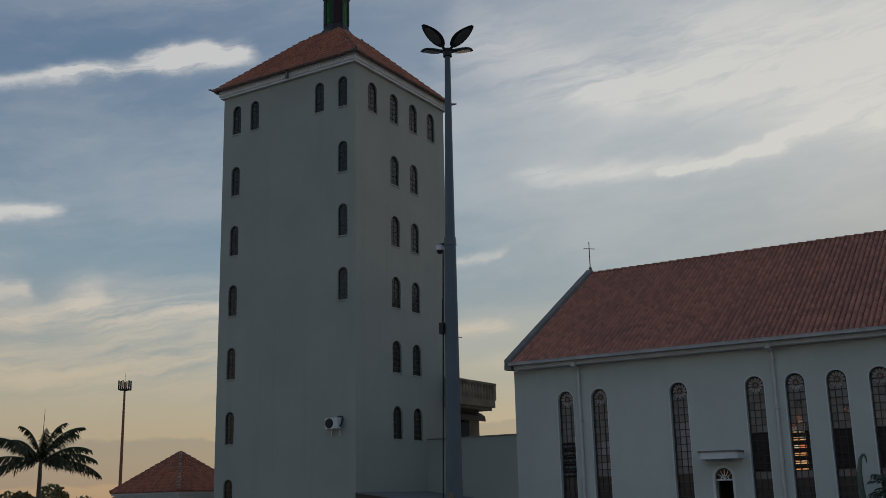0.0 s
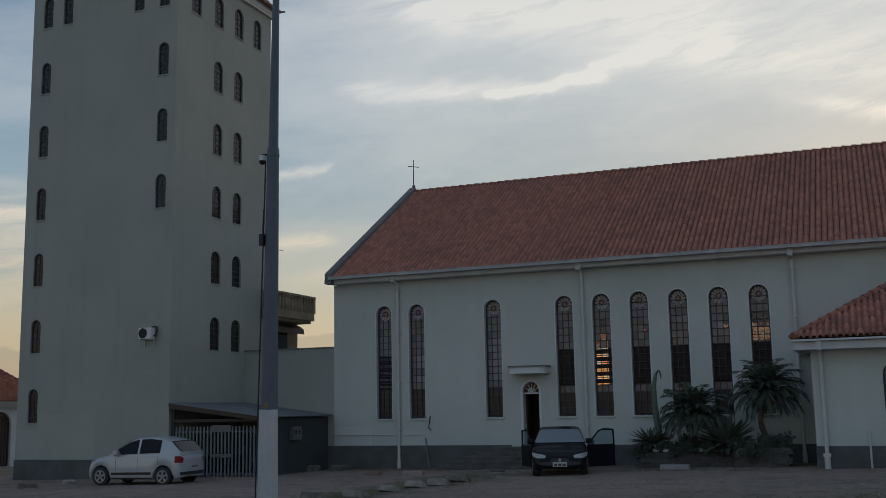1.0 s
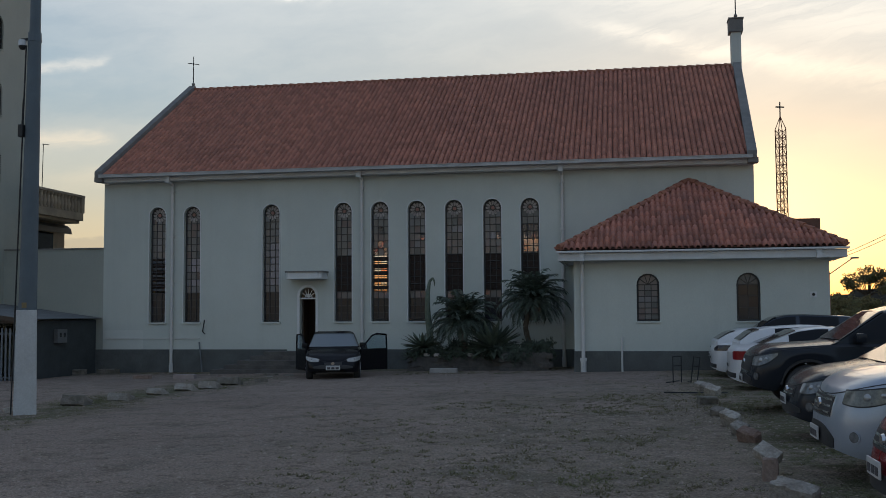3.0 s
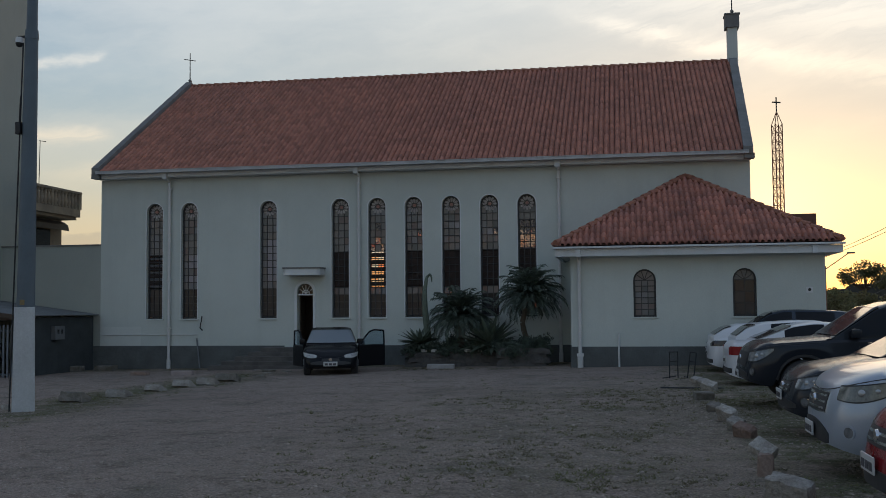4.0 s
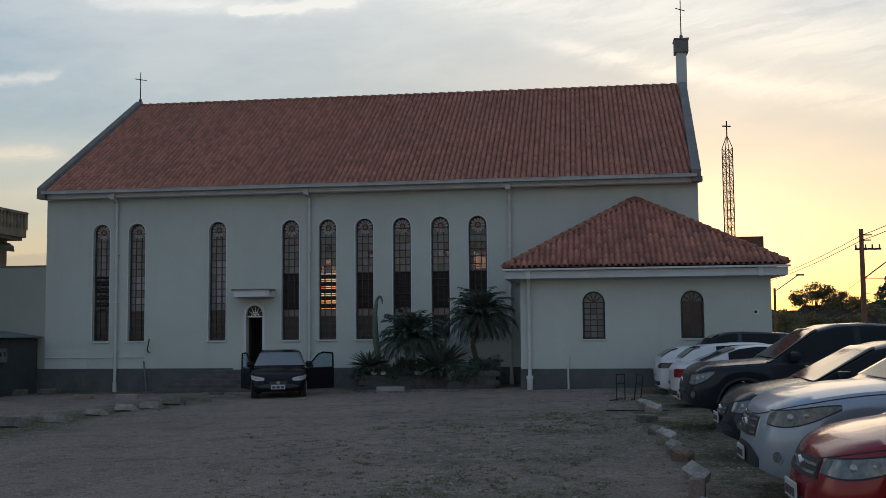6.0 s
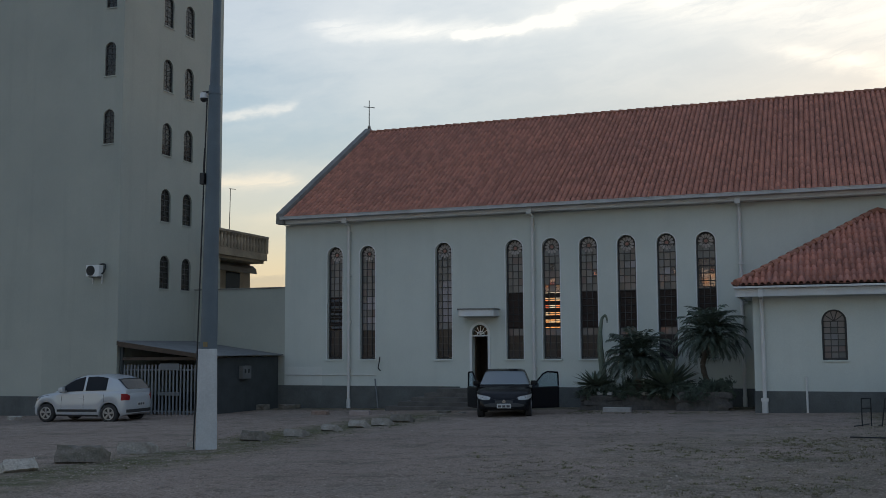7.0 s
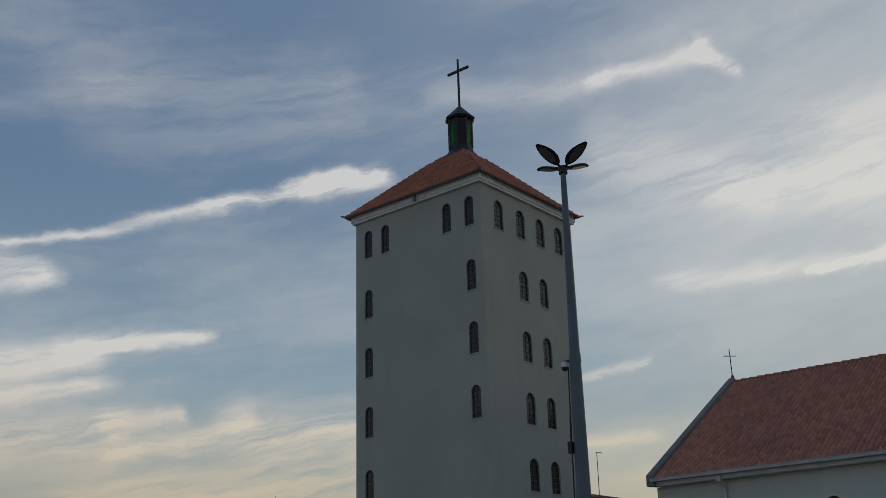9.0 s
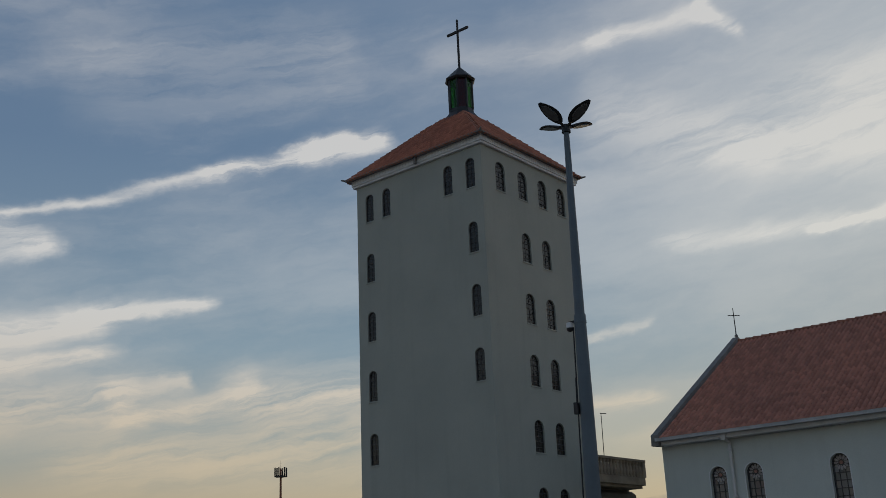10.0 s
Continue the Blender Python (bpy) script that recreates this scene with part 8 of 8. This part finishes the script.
def broad_tree(x, y, h, crown, seed, label, clumps=26, leaves=110, size=0.22, trunk_part=0.45, flat=0.7, mat="foliage", group="trees behind the yard", name="tree"):
    rng = random.Random(seed)
    z = min(ground_z(x, y), 0.3)
    t = empty(name, x, y, z, label=label, category="tree", group=group)
    bm = bmesh.new()
    fork = Vector((rng.uniform(-0.1, 0.1) * h, 0, h * trunk_part))
    tube(bm, (0, 0, -0.2), fork, h * 0.035, h * 0.022, 8)
    tips = []
    for k in range(clumps):
        a, rad = rng.uniform(0, math.tau), crown * math.sqrt(rng.random())
        tip = Vector((rad * math.cos(a), rad * math.sin(a), h * trunk_part + (h * (1 - trunk_part)) * (1 - (rad / crown) ** 2 * 0.55) * rng.uniform(0.45, 0.95)))
        tips.append(tip)
        if k % 2 == 0:
            tube(bm, fork, tip, h * 0.012, h * 0.003, 5)
    part("trunk", bm, M["bark"], t)
    bm = bmesh.new()
    for tip in tips:
        leafy(bm, tip, crown * rng.uniform(0.2, 0.36), leaves, size, rng, flat)
    part("crown", bm, M[mat], t, "uneven crown of small leaves")
    return t


def bearing(az, dist):
    return dist * math.sin(radians(az)), dist * math.cos(radians(az))


for i, (az, dist, h, cr, cl, lv, sz) in enumerate(((12.3, 120, 6.6, 2.6, 34, 90, 0.16), (13.75, 118, 5.4, 2.2, 26, 80, 0.16), (11.2, 75, 2.9, 2.0, 22, 120, 0.13), (12.6, 70, 2.6, 2.4, 24, 120, 0.13), (13.9, 72, 2.5, 2.2, 22, 120, 0.13),
                                                   (16.6, 78, 4.4, 2.4, 26, 120, 0.15), (18.5, 70, 4.6, 2.6, 26, 120, 0.15), (21.5, 66, 5.0, 2.8, 26, 120, 0.16), (25, 60, 5.2, 2.8, 26, 110, 0.16), (10.4, 95, 3.2, 1.8, 16, 90, 0.14))):
    x, y = bearing(az, dist)
    broad_tree(x, y, h, cr, 40 + i, "rounded dusk-lit tree beyond the parked cars", cl, lv, sz, 0.45 if dist > 100 else 0.12, mat="far_foliage")
for i, (az, dist, h, cr) in enumerate(((-56.2, 74, 3.5, 2.6), (-54.4, 72, 3.9, 2.8), (-52.4, 76, 4.2, 2.8), (-50.6, 80, 3.5, 2.4), (-58.8, 74, 2.8, 2.2), (-61.5, 76, 3.0, 2.3), (-49.6, 84, 3.5, 1.7), (-48.2, 92, 3.8, 1.9))):
    x, y = bearing(az, dist)
    broad_tree(x, y, h, cr, 80 + i, "dark green bushy tree behind the boundary wall", 40, 170, 0.17, 0.06, mat="far_foliage", group="trees behind the boundary wall")

conifer_x, conifer_y = bearing(15.9, 90)
con = empty("conifer", conifer_x, conifer_y, 0.2, label="dark dense cone-shaped conifer", category="tree")
part("trunk", tube(bmesh.new(), (0, 0, -0.2), (0, 0, 5.2), 0.16, 0.03, 8), M["bark"], con)
rng = random.Random(17)
bm = bmesh.new()
for k in range(70):
    t = rng.random() ** 0.8
    rad = 2.4 * (1 - t) ** 0.8 * math.sqrt(rng.random())
    a = rng.uniform(0, math.tau)
    leafy(bm, (rad * math.cos(a), rad * math.sin(a), 0.3 + 5.2 * t), 0.42 * (1.15 - 0.6 * t), 60, 0.12, rng, 1.2)
part("crown", bm, M["leaf"], con, "dense dark needles")


M["far_leaf"] = material("dusk_palm_leaf", (0.05, 0.06, 0.03), 0.7, 0.2, 3, 30, 0.0, spec=0.2)


def feather_palm(x, y, z, h, crown, fronds, seed, label):
    rng = random.Random(seed)
    p = empty("palm_tree", x, y, z, label=label, category="palm")
    bm = bmesh.new()
    for i in range(8):
        tube(bm, (0, 0, h * i / 8 - 0.1), (0, 0, h * (i + 1) / 8), 0.20 - 0.012 * i, 0.19 - 0.012 * i, 10)
    part("trunk", bm, M["trunk"], p)
    bm = bmesh.new()
    top = Vector((0, 0, h))
    tube(bm, top - Vector((0, 0, 0.1)), top + Vector((0.1, 0, 3.2)), 0.035, 0.012, 5)
    for i in range(fronds):
        yaw, pitch = i * 2.399, 1.35 - 1.45 * i / fronds + rng.uniform(-0.15, 0.15)
        ln = crown * rng.uniform(0.8, 1.08) * (0.82 if i < 6 else 1.0)
        q, prev = top.copy(), top.copy()
        side = Vector((-math.sin(yaw), math.cos(yaw), 0))
        for s in range(12):
            a = pitch - (1.2 - 0.2 * math.cos(pitch * 2)) * (s / 12) ** 1.6
            d = Vector((math.cos(yaw) * math.cos(a), math.sin(yaw) * math.cos(a), math.sin(a)))
            q = prev + d * ln / 12
            tube(bm, prev, q, 0.022 * (1 - s / 13), 0.02 * (1 - (s + 1) / 13), 4)
            if s > 0:
                leaf_l = ln * 0.235 * math.sin(math.pi * (s + 1.5) / 14)
                for sd in (-1, 1):
                    for o2 in (0.0, 0.2, 0.4, 0.6, 0.8):
                        b = prev.lerp(q, o2)
                        tip = b + side * sd * leaf_l * rng.uniform(0.15, 0.55) + d * leaf_l * rng.uniform(0.25, 0.6) - Vector((0, 0, leaf_l * rng.uniform(0.45, 0.95)))
                        w = d * 0.034
                        bm.faces.new([bm.verts.new(c) for c in (b - w, b + w, b.lerp(tip, 0.6) + w * 1.2, tip, b.lerp(tip, 0.6) - w * 1.2)])
            prev = q
    part("fronds", bm, M["far_leaf"], p, "arching feathery fronds")
    return p


fx, fy = bearing(-52.9, 70)
feather_palm(fx, fy, -0.5, 5.3, 4.2, 17, 21, "tall feather palm with drooping fronds")


# ---- masts, poles and wires ----
def mast(az, dist, h, label):
    x, y = bearing(az, dist)
    m = empty("telecom_mast", x, y, -0.5, label=label, category="mast")
    part("pole", tube(bmesh.new(), (0, 0, 0), (0, 0, h), 0.42, 0.22, 10), M["rust"], m)
    part("platform", tube(bmesh.new(), (0, 0, h - 2.0), (0, 0, h - 1.7), 1.2, 1.2, 12), M["dark_metal"], m)
    for k in range(6):
        a = k * math.tau / 6
        bm = boxes((-0.16, 0.16, -0.1, 0.1, -1.1, 1.1))
        p = part("antenna_panel", bm, M["dark_metal"], m)
        p.matrix_basis = pose(1.35 * math.cos(a), 1.35 * math.sin(a), h - 0.9, 0, 0, math.degrees(a))
    part("spike", tube(bmesh.new(), (0, 0, h), (0, 0, h + 1.8), 0.06, 0.03, 6), M["dark_metal"], m)


mast(-48.85, 250, 30.5, "tall slim reddish telecom mast with panel antennas")

lx, ly = bearing(8.22, 62)
lat = empty("lattice_tower", lx, ly, 0, 20, "slim rusty lattice tower with a cross on top", "tower")
W2 = 0.215
for sx in (-1, 1):
    for sy in (-1, 1):
        part("leg", tube(bmesh.new(), (sx * W2, sy * W2, 0), (sx * W2, sy * W2, 12.25), 0.03, n=6), M["rust"], lat)
z = 0.3
while z < 12.0:
    bm = bmesh.new()
    for a, b in (((-1, -1), (1, -1)), ((1, -1), (1, 1)), ((1, 1), (-1, 1)), ((-1, 1), (-1, -1))):
        tube(bm, (a[0] * W2, a[1] * W2, z), (b[0] * W2, b[1] * W2, z), 0.018, n=4)
        tube(bm, (a[0] * W2, a[1] * W2, z), (b[0] * W2, b[1] * W2, z + 0.52), 0.014, n=4)
        tube(bm, (b[0] * W2, b[1] * W2, z), (a[0] * W2, a[1] * W2, z + 0.52), 0.014, n=4)
    part("brace_panel", bm, M["rust"], lat)
    z += 0.52
bm = bmesh.new()
for sx in (-1, 1):
    for sy in (-1, 1):
        tube(bm, (sx * W2, sy * W2, 12.25), (0, 0, 13.0), 0.025, n=5)
part("spire", bm, M["rust"], lat)
part("cross_upright", tube(bmesh.new(), (0, 0, 12.95), (0, 0, 13.84), 0.035, n=6), M["dark_metal"], lat)
part("cross_bar", boxes((-0.26, 0.26, -0.03, 0.03, 13.50, 13.57)), M["dark_metal"], lat)

ux, uy = bearing(14.75, 60)
util = empty("utility_pole", ux, uy, 0.2, label="reddish utility pole with crossarm and insulators", category="utility pole")
part("pole", tube(bmesh.new(), (0, 0, 0), (0, 0, 6.85), 0.16, 0.11, 10), M["rust"], util)
part("crossarm", boxes((-0.35, 1.0, -0.05, 0.05, 5.72, 5.82)), M["wood"], util)
for q in (-0.3, 0.2, 0.55, 0.92):
    part("insulator", tube(bmesh.new(), (q, 0, 5.82), (q, 0, 6.02), 0.05, 0.035, 8), M["parapet"], util)
part("bracket", boxes((0.1, 0.55, -0.03, 0.03, 6.50, 6.56), (0.1, 0.5, -0.03, 0.03, 6.22, 6.28)), M["dark_metal"], util)
part("lamp_arm", tube(bmesh.new(), (0.08, 0, 4.2), (1.9, -0.2, 5.6), 0.035, 0.03, 6), M["steel"], util)
part("lamp", boxes((1.85, 2.3, -0.32, -0.1, 5.56, 5.66), bevel=0.03), M["steel"], util)


def wire(name, a, b, sag, label, r=0.018):
    bm = bmesh.new()
    a, b = Vector(a), Vector(b)
    pts = [a.lerp(b, t) - Vector((0, 0, sag * 4 * t * (1 - t))) for t in np.linspace(0, 1, 13)]
    for p, q in zip(pts, pts[1:]):
        tube(bm, p, q, r, n=4, caps=False)
    ob = part(name, bm, M["dark_metal"])
    return tagged(ob, label, "wire", "overhead wires")


far = Vector((*bearing(8.0, 95), 5.6))
right_end = Vector((*bearing(20.0, 44), 7.0))
for dz_, sg in ((6.72, 0.5), (6.45, 0.45)):
    wire("overhead_wire", (ux, uy, dz_), (far.x, far.y, dz_ - 1.4), sg, "dark overhead power cable")
    wire("overhead_wire", (ux, uy, dz_), (right_end.x, right_end.y, dz_ + 0.9), 0.25, "dark overhead power cable")
for dz_ in (4.4, 3.6, 3.2, 2.9):
    wire("overhead_wire", (ux, uy, dz_), (far.x + 4, far.y, dz_ * 0.35 + 0.6), 0.5, "thin dark overhead telephone cable", 0.012)
    wire("overhead_wire", (ux, uy, dz_), (right_end.x, right_end.y, dz_ + 0.1), 0.3, "thin dark overhead telephone cable", 0.012)
sx_, sy_ = bearing(10.4, 64)
sl = empty("street_lamp", sx_, sy_, 0.2, label="street lamp on a thin reddish post beyond the annex", category="street lamp")
part("post", tube(bmesh.new(), (0, 0, 0), (0, 0, 3.9), 0.09, 0.07, 8), M["rust"], sl)
part("arm", tube(bmesh.new(), (0, 0, 3.7), (1.35, 0, 4.65), 0.03, n=6), M["steel"], sl)
part("lamp", boxes((1.25, 1.7, -0.1, 0.1, 4.62, 4.72), bevel=0.03), M["steel"], sl)

# ---- distance: low wooded hills all round ----
M["hill"] = material("distant_wooded_hill", (0.06, 0.06, 0.055), 0.95, 0.2, 0.02, 0.3, 0.0)


def hills(dist, base_h, var, seed, a0, a1, name, label):
    verts, faces = [], []
    n = 160
    for i in range(n + 1):
        a = a0 + (a1 - a0) * i / n
        x, y = bearing(a, dist)
        h = base_h + var * noise.noise(Vector((i * 0.13, seed, 0))) + var * 0.35 * noise.noise(Vector((i * 0.7, seed, 4)))
        verts += [(x, y, -3), (x, y, max(h, 0.5)), (x * 1.2, y * 1.2, -3)]
    for i in range(n):
        k = 3 * i
        faces += [(k, k + 3, k + 4, k + 1), (k + 1, k + 4, k + 5, k + 2)]
    me = bpy.data.meshes.new(name)
    me.from_pydata(verts, [], faces)
    me.materials.append(M["hill"])
    tagged(new(name, me), label, "hill", kind="structure")


hills(420, 2.0, 2, 1.0, -75, -20, "backdrop", "low dark wooded horizon")
hills(330, 8.0, 4, 2.0, 4, 60, "backdrop", "low dark wooded horizon")
hills(500, 6.0, 4, 3.0, 60, 285, "backdrop", "low dark wooded horizon")


# ---- single roof tiles of the annex ----
places = pyramid_tiles(EX0, EX1, EY0, EY1, EZ, AP, (0,), 0.0, 0.172, 0.35)
for m in places[:300]:
    piece("roof_tile", TILE_PIECE, annex_roof, Matrix.Translation(-off) @ m)
rest = [Matrix.Translation(-off) @ m for m in places[300:] + pyramid_tiles(EX0, EX1, EY0, EY1, EZ, AP, (1, 3), 0.0, 0.172, 0.35)]
joined_tiles("roof_tiles", rest, TILE_SLIM, M["tile_piece"], annex_roof, "red clay barrel tiles")
